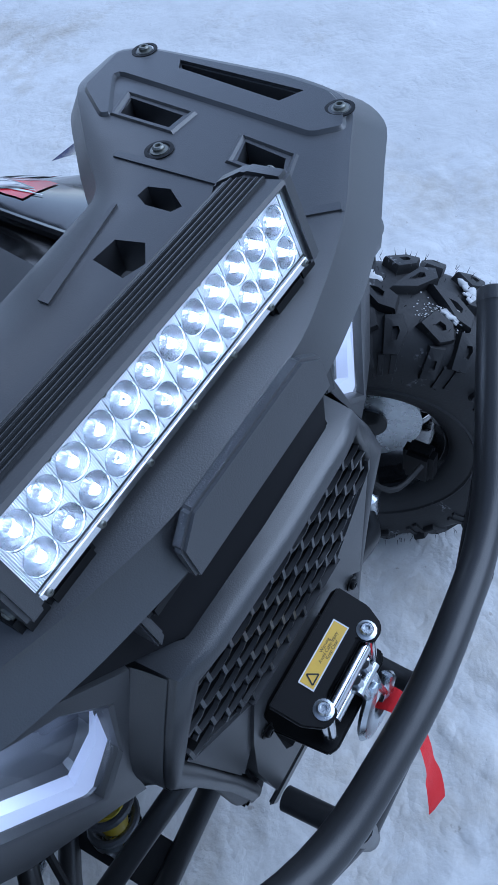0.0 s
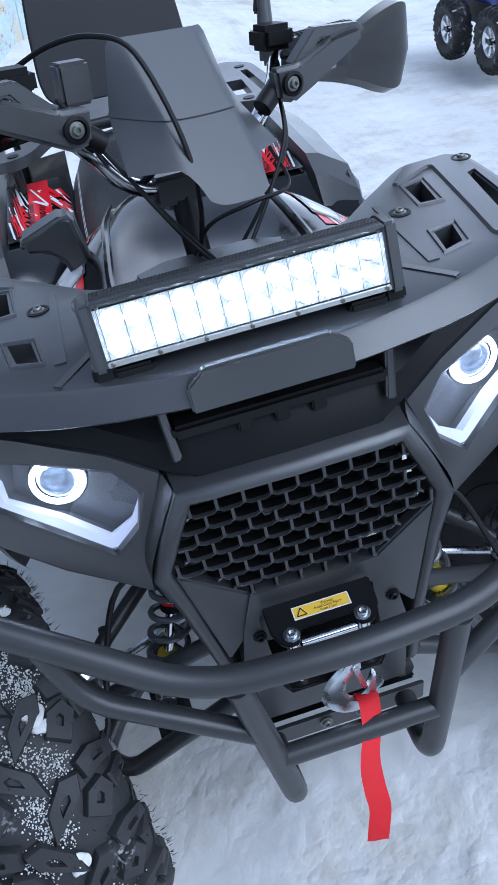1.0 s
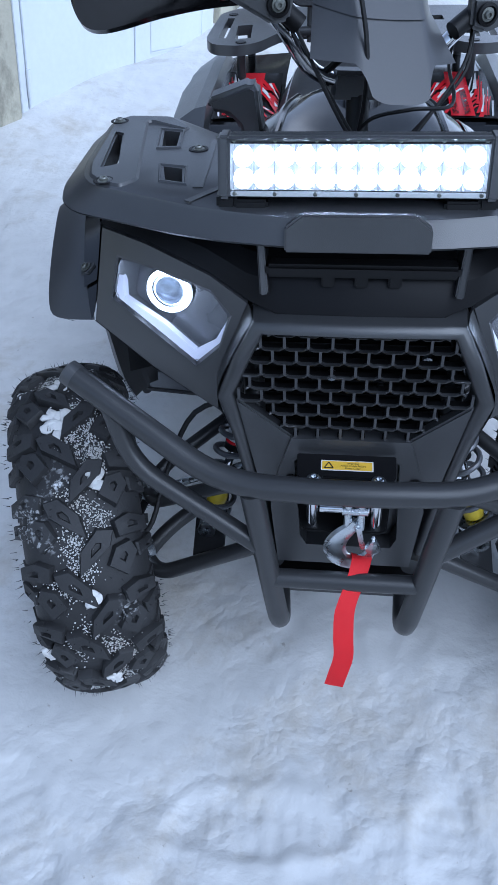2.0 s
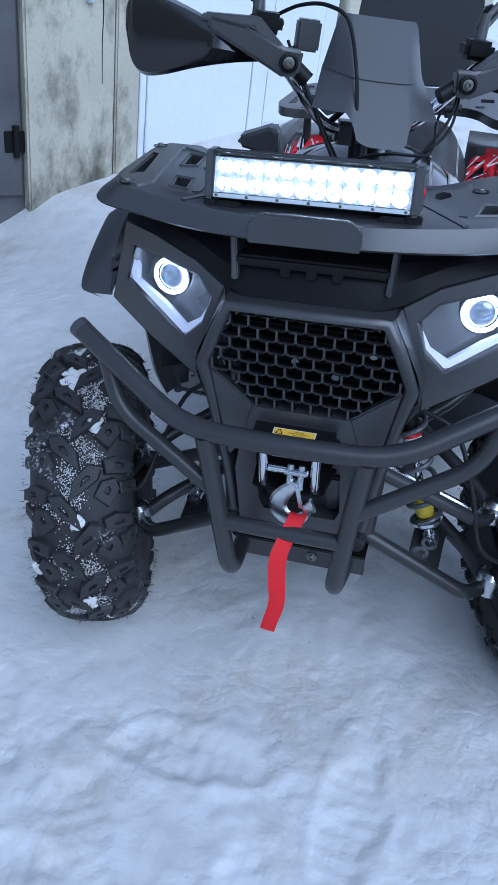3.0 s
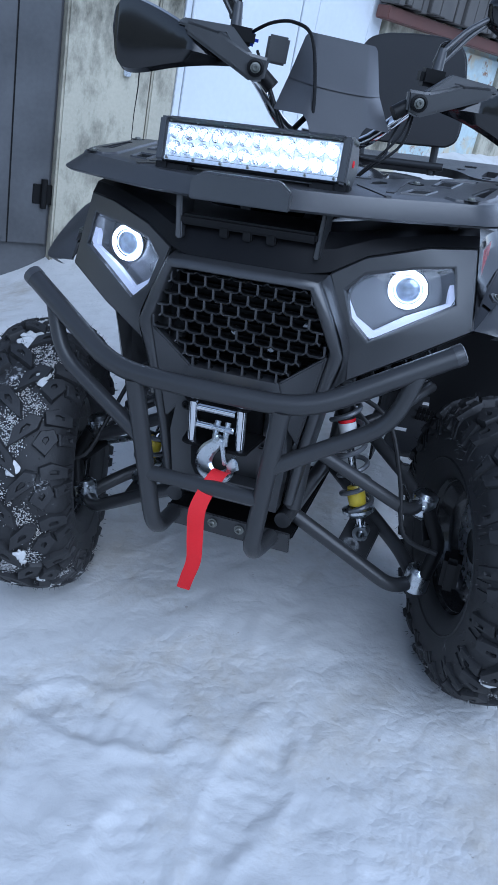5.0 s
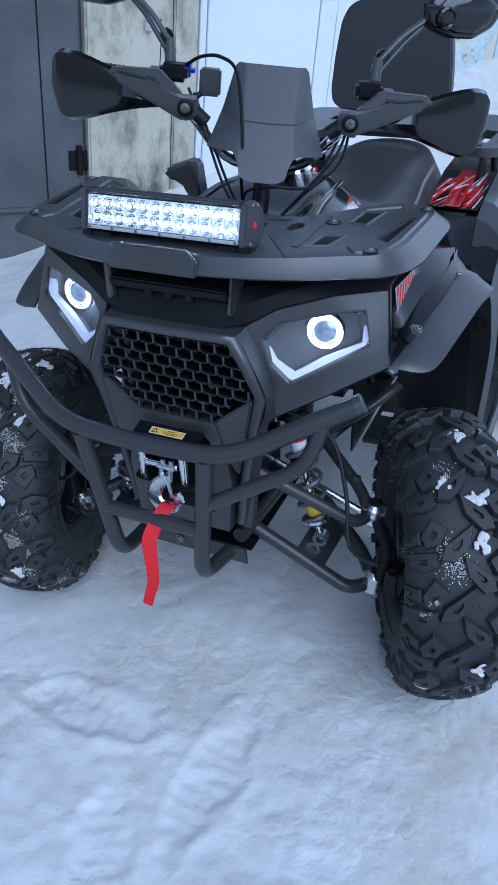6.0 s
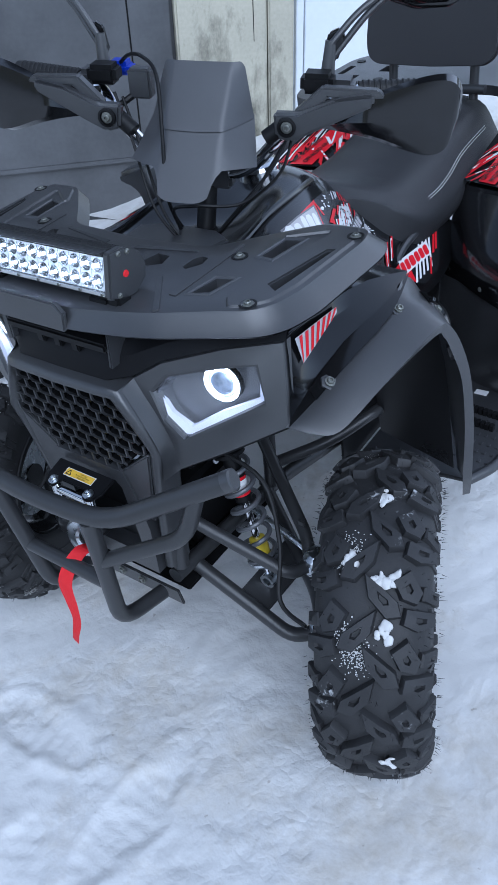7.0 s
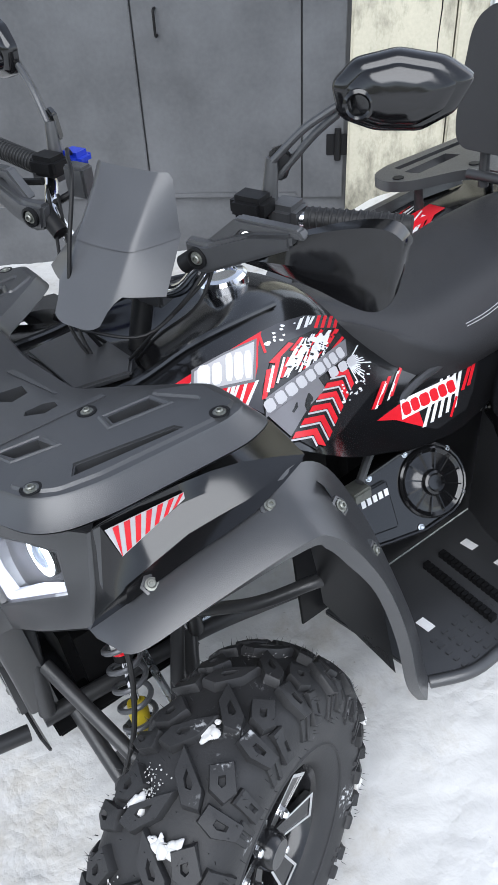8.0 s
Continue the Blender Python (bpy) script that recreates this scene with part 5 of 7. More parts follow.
        part("spring_seat", revolve(bmesh.new(), [(0, 0.032), (0.02, 0.034), (0.032, 0.044), (0.032, 0.05), (0.02, 0.054), (0, 0.054)], ax, 24), M_ZINC, sh)
        part("top_seat", revolve(bmesh.new(), [(0.031, 0.28), (0.031, 0.287), (0.02, 0.292), (0.018, 0.32), (0, 0.32)], ax, 24), M_DARK, sh)
        part("eye", revolve(bmesh.new(), [(0.009, -0.012), (0.016, -0.012), (0.016, 0.012), (0.009, 0.012)], axis(a, (0, 1, 0)), 18, True), M_ZINC, sh)
        part("sticker", revolve(bmesh.new(), [(0.0172, 0.2), (0.0172, 0.226)], ax, 20), M_WHITE_PLASTIC, sh, "white sticker")
        for z in (0.194, 0.2265):
            part("sticker_edge", revolve(bmesh.new(), [(0.0173, z), (0.0173, z + 0.006)], ax, 20), M_PRINT_RED, sh, "red edge of the sticker")
    # rails and gearbox between the arms
    fr = part("frame", bmesh.new(), M_TUBE, quad, "black tubular steel frame with dark engine parts")
    for sx in (1, -1):
        part("rail", tube(bmesh.new(), [(sx * 0.11, -0.04, 0.33), (sx * 0.12, 0.3, 0.31), (sx * 0.17, 0.6, 0.28), (sx * 0.17, 1.3, 0.32)], 0.016, 0.06), M_TUBE, fr)
        part("rail", tube(bmesh.new(), [(sx * 0.125, -0.03, 0.36), (sx * 0.14, 0.0, 0.64), (sx * 0.16, 0.25, 0.74), (sx * 0.16, 0.9, 0.6)], 0.0155, 0.06), M_TUBE, fr)
        part("strut", tube(bmesh.new(), [(sx * 0.13, 0.27, 0.33), (sx * 0.155, 0.27, 0.73)], 0.0145, 0), M_TUBE, fr)
        part("side_tube", tube(bmesh.new(), [(sx * 0.14, 0.28, 0.385), (sx * 0.245, 0.35, 0.432), (sx * 0.3, 0.435, 0.468), (sx * 0.31, 0.5, 0.45)], 0.0125, 0.05), M_TUBE, fr)
        part("bracket", box(bmesh.new(), (sx * 0.15 - 0.03, 0.09, 0.6), (sx * 0.15 + 0.03, 0.15, 0.66), 0.004), M_DARK, fr)
    part("gearbox", box(bmesh.new(), (-0.09, 0.04, 0.30), (0.09, 0.25, 0.46), 0.02), M_DARK, fr)
    part("engine_block", box(bmesh.new(), (-0.15, 0.64, 0.27), (0.13, 1.05, 0.58), 0.03), M_DARK, fr)
    part("skid_plate", box(bmesh.new(), (-0.13, -0.03, 0.285), (0.13, 0.27, 0.292), 0.003), M_DARK, fr)


build_suspension()


def build_fenders():
    # rows from the bolt line over the crest to the lip
    crest = [[(0.368, 0.034, 0.729), (0.372, 0.035, 0.728), (0.39, 0.036, 0.727), (0.41, 0.045, 0.722), (0.40, 0.055, 0.712)],
            [(0.381, 0.079, 0.748), (0.386, 0.078, 0.747), (0.415, 0.07, 0.741), (0.444, 0.066, 0.724), (0.432, 0.08, 0.712)],
            [(0.399, 0.157, 0.777), (0.404, 0.155, 0.776), (0.432, 0.15, 0.771), (0.467, 0.16, 0.752), (0.456, 0.17, 0.737)],
            [(0.414, 0.286, 0.812), (0.424, 0.285, 0.808), (0.452, 0.285, 0.804), (0.490, 0.295, 0.780), (0.485, 0.30, 0.763)],
            [(0.408, 0.348, 0.829), (0.431, 0.335, 0.807), (0.457, 0.337, 0.797), (0.495, 0.336, 0.767), (0.491, 0.326, 0.75)]]
    leg = [[(0.402, 0.408, 0.788), (0.445, 0.38, 0.767), (0.467, 0.383, 0.750), (0.502, 0.372, 0.716), (0.494, 0.354, 0.705)],
            [(0.405, 0.468, 0.66), (0.455, 0.43, 0.66), (0.475, 0.43, 0.645), (0.506, 0.415, 0.62), (0.496, 0.40, 0.615)],
            [(0.412, 0.518, 0.5), (0.455, 0.475, 0.53), (0.475, 0.475, 0.51), (0.502, 0.455, 0.48), (0.49, 0.44, 0.475)],
            [(0.422, 0.552, 0.36), (0.45, 0.515, 0.38), (0.465, 0.515, 0.36), (0.494, 0.482, 0.33), (0.48, 0.468, 0.33)],
            [(0.43, 0.562, 0.26), (0.445, 0.545, 0.262), (0.455, 0.548, 0.25), (0.478, 0.52, 0.238), (0.466, 0.508, 0.238)]]
    arch = crest + leg
    for sx in (1, -1):
        X = lambda p: (sx * p[0], p[1], p[2])
        bm = sheet(bmesh.new(), [[X(p) for p in r] for r in arch], 0.003, 5, 1)
        fl = part("fender_flare", bm, M_PLASTIC, quad, "matte black plastic front fender flare", 40)
        for p, d in (((0.429, 0.291, 0.808), (0.5, 0, 1)), ((0.398, 0.121, 0.766), (0.5, -0.2, 0.9)), ((0.452, 0.386, 0.762), (0.7, 0.4, 0.6)), ((0.463, 0.432, 0.656), (0.8, 0.5, 0.3))):
            bolt(fl, X(p), X(d), 0.006, label="grey hexagon socket bolt")
            q = axis(Vector(X(p)) - Vector(X(d)).normalized() * 0.002, X(d))
            part("boss", revolve(bmesh.new(), [(0.017, -0.006), (0.0155, 0.0012), (0.0115, 0.002), (0.011, 0.001), (0, 0.001)], q, 6), M_PLASTIC, fl, sharp=20)
        # glossy inner fender with the striped graphic
        side = [[(0.352, 0.083, 0.85), (0.364, 0.062, 0.775), (0.370, 0.045, 0.735), (0.373, 0.036, 0.729)],
                [(0.350, 0.10, 0.853), (0.357, 0.105, 0.79), (0.372, 0.095, 0.757), (0.389, 0.085, 0.750)],
                [(0.356, 0.205, 0.852), (0.361, 0.2, 0.826), (0.385, 0.19, 0.796), (0.409, 0.18, 0.784)],
                [(0.375, 0.29, 0.850), (0.388, 0.275, 0.832), (0.405, 0.272, 0.814), (0.422, 0.27, 0.806)],
                [(0.404, 0.372, 0.832), (0.4045, 0.37, 0.831), (0.4055, 0.366, 0.8295), (0.407, 0.362, 0.8275)]]
        bm = sheet(bmesh.new(), [[X(p) for p in r] for r in side], 0.003, 2, 1)
        fi = part("inner_fender", bm, M_GLOSS, quad, "gloss black front fender panel", 20)
        bm = sheet(bmesh.new(), [[X((p[0] + 0.004, p[1], p[2] + 0.003)) for p in r[2:]] for r in side[1:]], 0.003, 2, 1)
        part("side_band", bm, M_GLOSS, fi, sharp=20)
        rows = [[(0.30, 0.10, 0.872), (0.351, 0.085, 0.851)], [(0.30, 0.2, 0.868), (0.356, 0.205, 0.852)], [(0.28, 0.3, 0.862), (0.375, 0.29, 0.85)],
                [(0.29, 0.40, 0.82), (0.404, 0.372, 0.832)]]
        part("fender_top", sheet(bmesh.new(), [[X(p) for p in r] for r in rows], 0.003, 2), M_GLOSS, fi)
        A, B, C, D = (Vector(X(p)) + Vector((sx * 0.005, -0.001, 0.001)) for p in ((0.353, 0.098, 0.845), (0.359, 0.208, 0.842), (0.3605, 0.207, 0.833), (0.357, 0.108, 0.797)))
        Q = lambda u, v, h: (A * (1 - u) + B * u) * (1 - v) + (D * (1 - u) + C * u) * v + Vector((sx, -0.2, 0.2)) * h
        part("decal", sheet(bmesh.new(), [[Q(u / 4, v / 2, 0) for v in range(3)] for u in range(5)]), M_PRINT_SILVER, fi, "silver-white field of the fender decal")
        for k in range(7):
            u0, u1 = k / 7 + 0.01, k / 7 + 0.085
            bm = bmesh.new()
            lean = lambda u, v: Q(min(1, max(0, u + 0.08 - 0.16 * v)), v, 0.0008)
            bm.faces.new([bm.verts.new(p) for p in (lean(u0, 0.03), lean(u1, 0.03), lean(u1, 0.97), lean(u0, 0.97))])
            part("decal", bm, M_PRINT_RED, fi, "red slanting stripe")
        # mud flap behind the wheel
        bm = sheet(bmesh.new(), [[X((0.295, 0.37, 0.80)), X((0.44, 0.37, 0.80))], [X((0.296, 0.425, 0.62)), X((0.448, 0.432, 0.63))], [X((0.298, 0.442, 0.5)), X((0.455, 0.452, 0.48))], [X((0.304, 0.445, 0.41)), X((0.462, 0.462, 0.35))]], 0.004, 2)
        part("mud_guard", bm, M_SATIN, quad, "black plastic inner mudguard behind the front wheel")
        # foot well
        fw = part("foot_well", slab(bmesh.new(), [X((0.20, 0.52, 0.235)), X((0.46, 0.55, 0.235)), X((0.50, 0.62, 0.235)), X((0.50, 0.95, 0.24)), X((0.20, 0.95, 0.24))], (0, 0, 0.012), 0.003), M_PLASTIC, quad, "black plastic footwell with tread studs and snow crumbs")
        part("inner_wall", slab(bmesh.new(), [X((0.185, 0.47, 0.235)), X((0.185, 1.0, 0.24)), X((0.185, 1.0, 0.52)), X((0.185, 0.47, 0.5))], (sx * 0.006, 0, 0), 0.002), M_DARK, fw)
        part("outer_rim", tube(bmesh.new(), [X((0.455, 0.55, 0.24)), X((0.497, 0.62, 0.245)), X((0.497, 0.95, 0.25))], 0.012, 0.04), M_PLASTIC, fw)
        for k in range(2):
            bm = bmesh.new()
            for t in range(16):
                c = Vector(X((0.262 + 0.012 * t + k * 0.0, 0.752 + k * 0.047 - 0.001 * t, 0.252)))
                box(bm, c - Vector((0.005, 0.008, 0.004)), c + Vector((0.005, 0.008, 0.012)), 0.001)
            part("tread_bar", bm, M_DARK, fw)
        bm = bmesh.new()
        for i in range(10):
            for j in range(5):
                c = Vector(X((0.40 + 0.019 * j, 0.62 + 0.03 * i, 0.248)))
                box(bm, c - Vector((0.004, 0.006, 0.003)), c + Vector((0.004, 0.006, 0.003)), 0.001)
        tagged(part("studs", bm, M_PLASTIC, fw), kind="stuff")
        bm = sheet(bmesh.new(), [[X((0.20, 0.95, 0.24)), X((0.25, 0.93, 0.24)), X((0.46, 0.865, 0.24))], [X((0.19, 1.0, 0.50)), X((0.25, 0.965, 0.51)), X((0.43, 0.815, 0.53))]], 0.006)
        part("rear_wall", bm, M_PLASTIC, fw)
        for px, py in ((0.364, 0.637), (0.278, 0.863), (0.364, 0.866), (0.23, 0.66)):
            c = Vector(X((px, py, 0.2485 + 0.012 * max(0, py - 0.62))))
            part("sticker", slab(bmesh.new(), [c + Vector((-0.016, -0.01, 0)), c + Vector((0.016, -0.009, 0)), c + Vector((0.016, 0.011, 0)), c + Vector((-0.016, 0.01, 0))], (0, 0, 0.001)), M_WHITE_PLASTIC, fw)
        # rear fender
        rf = part("rear_fender", bmesh.new(), M_GLOSS, quad, "gloss black rear fender with red and white graphics")
        rows = [[(0.19, 1.0, 0.49), (0.25, 0.96, 0.50), (0.34, 0.88, 0.51), (0.43, 0.81, 0.52)], [(0.185, 1.03, 0.56), (0.28, 0.92, 0.58), (0.35, 0.88, 0.585), (0.43, 0.86, 0.58)],
                [(0.185, 1.08, 0.62), (0.30, 0.98, 0.655), (0.355, 0.96, 0.66), (0.43, 0.93, 0.655)], [(0.18, 1.125, 0.66), (0.31, 1.04, 0.69), (0.36, 1.02, 0.697), (0.43, 0.97, 0.69)],
                [(0.18, 1.13, 0.672), (0.315, 1.05, 0.695), (0.36, 1.03, 0.70), (0.435, 1.0, 0.70)], [(0.18, 1.38, 0.722), (0.32, 1.38, 0.722), (0.36, 1.38, 0.728), (0.44, 1.36, 0.72)], [(0.18, 1.6, 0.73), (0.34, 1.6, 0.72), (0.38, 1.6, 0.71), (0.45, 1.6, 0.68)]]
        part("fender_front", sheet(bmesh.new(), [[X(p) for p in r] for r in rows[:4]], 0.004, 3, 1), M_GLOSS, rf, sharp=30)
        part("fender_skin", sheet(bmesh.new(), [[X(p) for p in r] for r in rows[3:]], 0.004, 1, 1), M_GLOSS, rf, sharp=12)
        rows = [[(0.43, 0.81, 0.52), (0.45, 0.80, 0.40), (0.46, 0.80, 0.25)], [(0.43, 0.86, 0.58), (0.442, 0.85, 0.52), (0.452, 0.85, 0.4)], [(0.43, 0.93, 0.655), (0.445, 0.91, 0.60), (0.45, 0.9, 0.48)],
                [(0.435, 1.0, 0.70), (0.455, 0.98, 0.665), (0.455, 0.97, 0.63)], [(0.44, 1.36, 0.72), (0.46, 1.3, 0.70), (0.46, 1.28, 0.68)], [(0.45, 1.6, 0.68), (0.46, 1.6, 0.62), (0.46, 1.62, 0.5)]]
        part("fender_side", sheet(bmesh.new(), [[X(p) for p in r] for r in rows], 0.006, 1, 1), M_PLASTIC, rf, sharp=12)
        low3 = [Vector(p) for p in ((0.19, 1.125, 0.678), (0.31, 1.055, 0.696), (0.345, 1.04, 0.70))]
        top3 = [Vector(p) for p in ((0.19, 1.37, 0.722), (0.31, 1.37, 0.722), (0.342, 1.37, 0.727))]
        bend = lambda q, u: q[0].lerp(q[1], u * 2) if u < 0.5 else q[1].lerp(q[2], u * 2 - 1)
        P = lambda u, v, h=0.003: Vector(X(tuple(bend(low3, u).lerp(bend(top3, u), v)))) + Vector((0, -(h + 0.005) * 0.4, h + 0.005))
        part("decal", sheet(bmesh.new(), [[P(0, 0), P(0.5, 0), P(1, 0)], [P(0, 1), P(0.5, 1), P(1, 1)]]), M_PRINT_BLACK, rf, "black field of the fender graphic")
        rim = [[(0.345, 1.55, 0.72), (0.365, 1.55, 0.745), (0.39, 1.55, 0.74), (0.45, 1.57, 0.7)], [(0.344, 1.375, 0.728), (0.352, 1.375, 0.758), (0.385, 1.375, 0.751), (0.442, 1.38, 0.722)],
               [(0.347, 1.05, 0.70), (0.356, 1.045, 0.735), (0.385, 1.04, 0.73), (0.44, 1.0, 0.702)], [(0.347, 0.99, 0.68), (0.354, 0.975, 0.705), (0.385, 0.965, 0.70), (0.438, 0.93, 0.665)],
               [(0.348, 0.95, 0.63), (0.355, 0.935, 0.645), (0.39, 0.93, 0.64), (0.44, 0.90, 0.615)]]
        rim = [[X(p) for p in r] for r in rim]
        part("outer_edge", sheet(bmesh.new(), rim, 0.003, 1, 1), M_PLASTIC, rf, "matte black raised outer edge", 14)
        dr = random.Random(9)
        for mat, lab, hh, n in ((M_PRINT_RED, "torn red strip of the fender graphic", 0.004, 40), (M_PRINT_WHITE, "torn white strip of the fender graphic", 0.005, 16)):
            for k in range(n):
                bm = bmesh.new()
                u, v, w, ln = dr.uniform(-0.1, 0.85), dr.uniform(0, 0.6), dr.uniform(0.02, 0.05), dr.uniform(0.15, 0.4)
                bm.faces.new([bm.verts.new(P(max(0, min(1, a)), min(1, b), hh + k * 0.00004)) for a, b in ((u, v), (u + w, v), (u + w + 0.16, v + ln), (u + 0.16, v + ln))])
                part("decal", bm, mat, rf, lab)
        bm = bmesh.new()
        bm.faces.new([bm.verts.new(P(a, b, 0.006)) for a, b in ((0.2, 0.02), (0.2, 0.98), (0.42, 0.98), (0.42, 0.02))])
        part("decal", bm, M_PRINT_RED, rf, "red underlay of the fender lettering")
        ux = (P(0.5, 0.9) - P(0.5, 0.1)).normalized()
        un = (P(1, 0.5) - P(0, 0.5)).cross(ux).normalized()
        un = un if un.z > 0 else -un
        lm = Matrix((ux, un.cross(ux), un)).transposed().to_4x4()
        for j, words in enumerate(("OFF-ROAD KING", "PRO SPORT SERIES")):
            cu = bpy.data.curves.new("lettering", "FONT")
            cu.body, cu.size, cu.offset = words, 0.019, 0.0005
            src = new("lettering_source", cu)
            bpy.context.view_layer.update()
            me = bpy.data.meshes.new_from_object(src.evaluated_get(bpy.context.evaluated_depsgraph_get()))
            bpy.data.objects.remove(src)
            me.materials.clear()
            me.materials.append(M_PRINT_BLACK)
            at = lm.copy()
            at.translation = P(0.27 + 0.11 * j, 0.05, 0.0085)
            part("lettering", me, None, rf, "black lettering on the fender graphic", at=at)
        for p in ((0.193, 0.99, 0.505), (0.341, 0.883, 0.53)):
            bolt(rf, X(p), X((-0.6, -0.8, 0.1)), 0.006)


build_fenders()


def build_body():
    # tank and side covers: half sections from the middle line down, from the dash back to the seat
    fore = [(0.17, [(0, 0.893), (0.05, 0.892), (0.10, 0.888), (0.13, 0.884), (0.20, 0.876), (0.26, 0.872), (0.30, 0.868)]),
            (0.27, [(0, 0.868), (0.06, 0.866), (0.105, 0.87), (0.135, 0.878), (0.19, 0.866), (0.24, 0.85), (0.29, 0.84)]),
            (0.37, [(0, 0.86), (0.06, 0.862), (0.10, 0.88), (0.128, 0.892), (0.185, 0.868), (0.24, 0.835), (0.305, 0.80)]),
            (0.46, [(0, 0.885), (0.05, 0.888), (0.09, 0.895), (0.122, 0.893), (0.175, 0.865), (0.235, 0.815), (0.33, 0.745)]),
            (0.56, [(0, 0.905), (0.04, 0.904), (0.075, 0.898), (0.105, 0.882), (0.15, 0.848), (0.205, 0.775), (0.285, 0.66)])]
    aft = [(0.66, [(0, 0.862), (0.035, 0.86), (0.065, 0.85), (0.092, 0.832), (0.132, 0.79), (0.185, 0.715), (0.25, 0.595)]),
            (0.75, [(0, 0.775), (0.03, 0.775), (0.06, 0.766), (0.09, 0.75), (0.13, 0.72), (0.175, 0.66), (0.24, 0.555)]),
            (0.88, [(0, 0.72), (0.03, 0.72), (0.06, 0.71), (0.10, 0.69), (0.145, 0.665), (0.185, 0.615), (0.24, 0.535)]),
            (1.06, [(0, 0.71), (0.03, 0.71), (0.06, 0.70), (0.10, 0.68), (0.145, 0.665), (0.175, 0.625), (0.215, 0.56)])]
    secs = fore + aft
    rows = [[(x, y, z) for x, z in s] for y, s in secs]
    bm = sheet(bmesh.new(), rows, 0, 4, 2, True)
    body = part("body_shell", bm, M_GLOSS, quad, "gloss black tank and side covers with red and white graphics", 40)
    # graphics: cut shapes in the plane of a stencil, laid onto the skin along the stencil's axis
    bm = bmesh.new()
    bm.from_mesh(body.data)
    skin_tree = BVHTree.FromBMesh(bm)
    bm.free()
    mid, onto = Vector((0.17, 0.62, 0.74)), Vector((-0.9, 0.7, -0.69)).normalized()
    su = onto.cross(Vector((0, 0, 1))).normalized()
    sv = su.cross(onto)

    def laid(shapes, lift):
        bm = bmesh.new()
        for pts in shapes:
            bm.faces.new([bm.verts.new((x, y, 0)) for x, y in pts])
        bmesh.ops.triangulate(bm, faces=bm.faces[:])
        for _ in range(3):
            long = [e for e in bm.edges if e.calc_length() > 0.016]
            if long:
                bmesh.ops.subdivide_edges(bm, edges=long, cuts=1)
                bmesh.ops.triangulate(bm, faces=bm.faces[:])
        for v in bm.verts[:]:
            hit, normal, _, _ = skin_tree.ray_cast(mid + su * v.co.x + sv * v.co.y - onto, onto)
            if hit is None:
                bm.verts.remove(v)
                continue
            v.co = hit + normal * (lift if normal.dot(onto) < 0 else -lift)
        return bm

    def decal(label, shapes, mat, lift, kind=""):
        """Each cut shape is a sticker of its own; splashes too small to tell apart stay together."""
        for k, group in enumerate([shapes] if kind else [[q] for q in shapes]):
            for sgn in (1, -1):
                bm = laid(group, lift + k * 0.000012)
                for v in bm.verts:
                    v.co.x *= sgn
                tagged(part("paint_splash" if kind else "decal", bm, mat, body, label, 80), kind=kind)

    def bar(a, b, w, lean=0.0):
        """A slanting strip from a to b."""
        a, b = Vector(a), Vector(b)
        d = Vector(((b - a).y, -(b - a).x)).normalized() * w / 2
        k = (b - a).normalized() * lean
        return [tuple(a - d - k), tuple(b - d), tuple(b + d + k), tuple(a + d)]

    def word(a, b, h, widths, gap=0.16, lean=0.12):
        """A row of plain letter-sized blocks of the given relative widths in place of a word."""
        a, b = Vector(a), Vector(b)
        unit = (b - a) / sum(widths)
        up = Vector((-unit.y, unit.x)).normalized() * h + unit.normalized() * h * lean
        out, at = [], 0.0
        for w in widths:
            p, q = a + unit * at, a + unit * (at + w - gap)
            at += w
            c = (q - p) * 0.22
            out.append([tuple(v) for v in (p + c, q - c, q + up * 0.16, q + up * 0.84, q + up - c, p + up + c, p + up * 0.84, p + up * 0.16)])
        return out

    def torn(corners, n, rng, slant, wide=(0.002, 0.005), length=(0.012, 0.035)):
        """Ragged slanting strokes scattered over a four-cornered field."""
        A, B, C, D = (Vector(q) for q in corners)
        out = []
        for _ in range(n):
            u, v = rng.random(), rng.random()
            p = (A * (1 - u) + B * u) * (1 - v) + (D * (1 - u) + C * u) * v
            ang, ln = slant + rng.uniform(-0.12, 0.12), rng.uniform(*length) / 2
            d = Vector((math.cos(ang), math.sin(ang))) * ln
            out.append(bar(p - d, p + d, rng.uniform(*wide), 0.003))
        return out

    def blots(corners, n, rng, size):
        A, B, C, D = (Vector(q) for q in corners)
        out = []
        for _ in range(n):
            u, v = rng.random(), rng.random()
            p = (A * (1 - u) + B * u) * (1 - v) + (D * (1 - u) + C * u) * v
            r = rng.uniform(*size)
            out.append([tuple(p + Vector((math.cos(a) * 1.3, math.sin(a))) * r * rng.uniform(0.5, 1.2)) for a in (k * math.pi / 3.5 for k in range(7))])
        return out

    rng = random.Random(31)
    # front field with the large block lettering
    front = [(-0.24, 0.013), (-0.178, 0.047), (-0.108, 0.086), (-0.114, 0.06), (-0.116, 0.03), (-0.125, -0.008), (-0.132, -0.028), (-0.19, -0.03)]
    decal("red field of the tank graphic", [front], M_PRINT_RED, 0.0012)
    decal("pale slanting strokes of the tank graphic", torn([(-0.17, -0.02), (-0.13, -0.02), (-0.117, 0.03), (-0.12, 0.03)], 5, rng, 1.25, (0.003, 0.006), (0.03, 0.05)) + torn([(-0.235, 0.012), (-0.21, 0.0), (-0.18, 0.0), (-0.2, 0.02)], 4, rng, 0.6), M_PRINT_WHITE, 0.0017)
    decal("grey outline of the tank lettering", [[(-0.212, -0.004), (-0.121, 0.006), (-0.116, 0.074), (-0.166, 0.055), (-0.212, 0.033)]], M_PRINT_GREY, 0.0022)
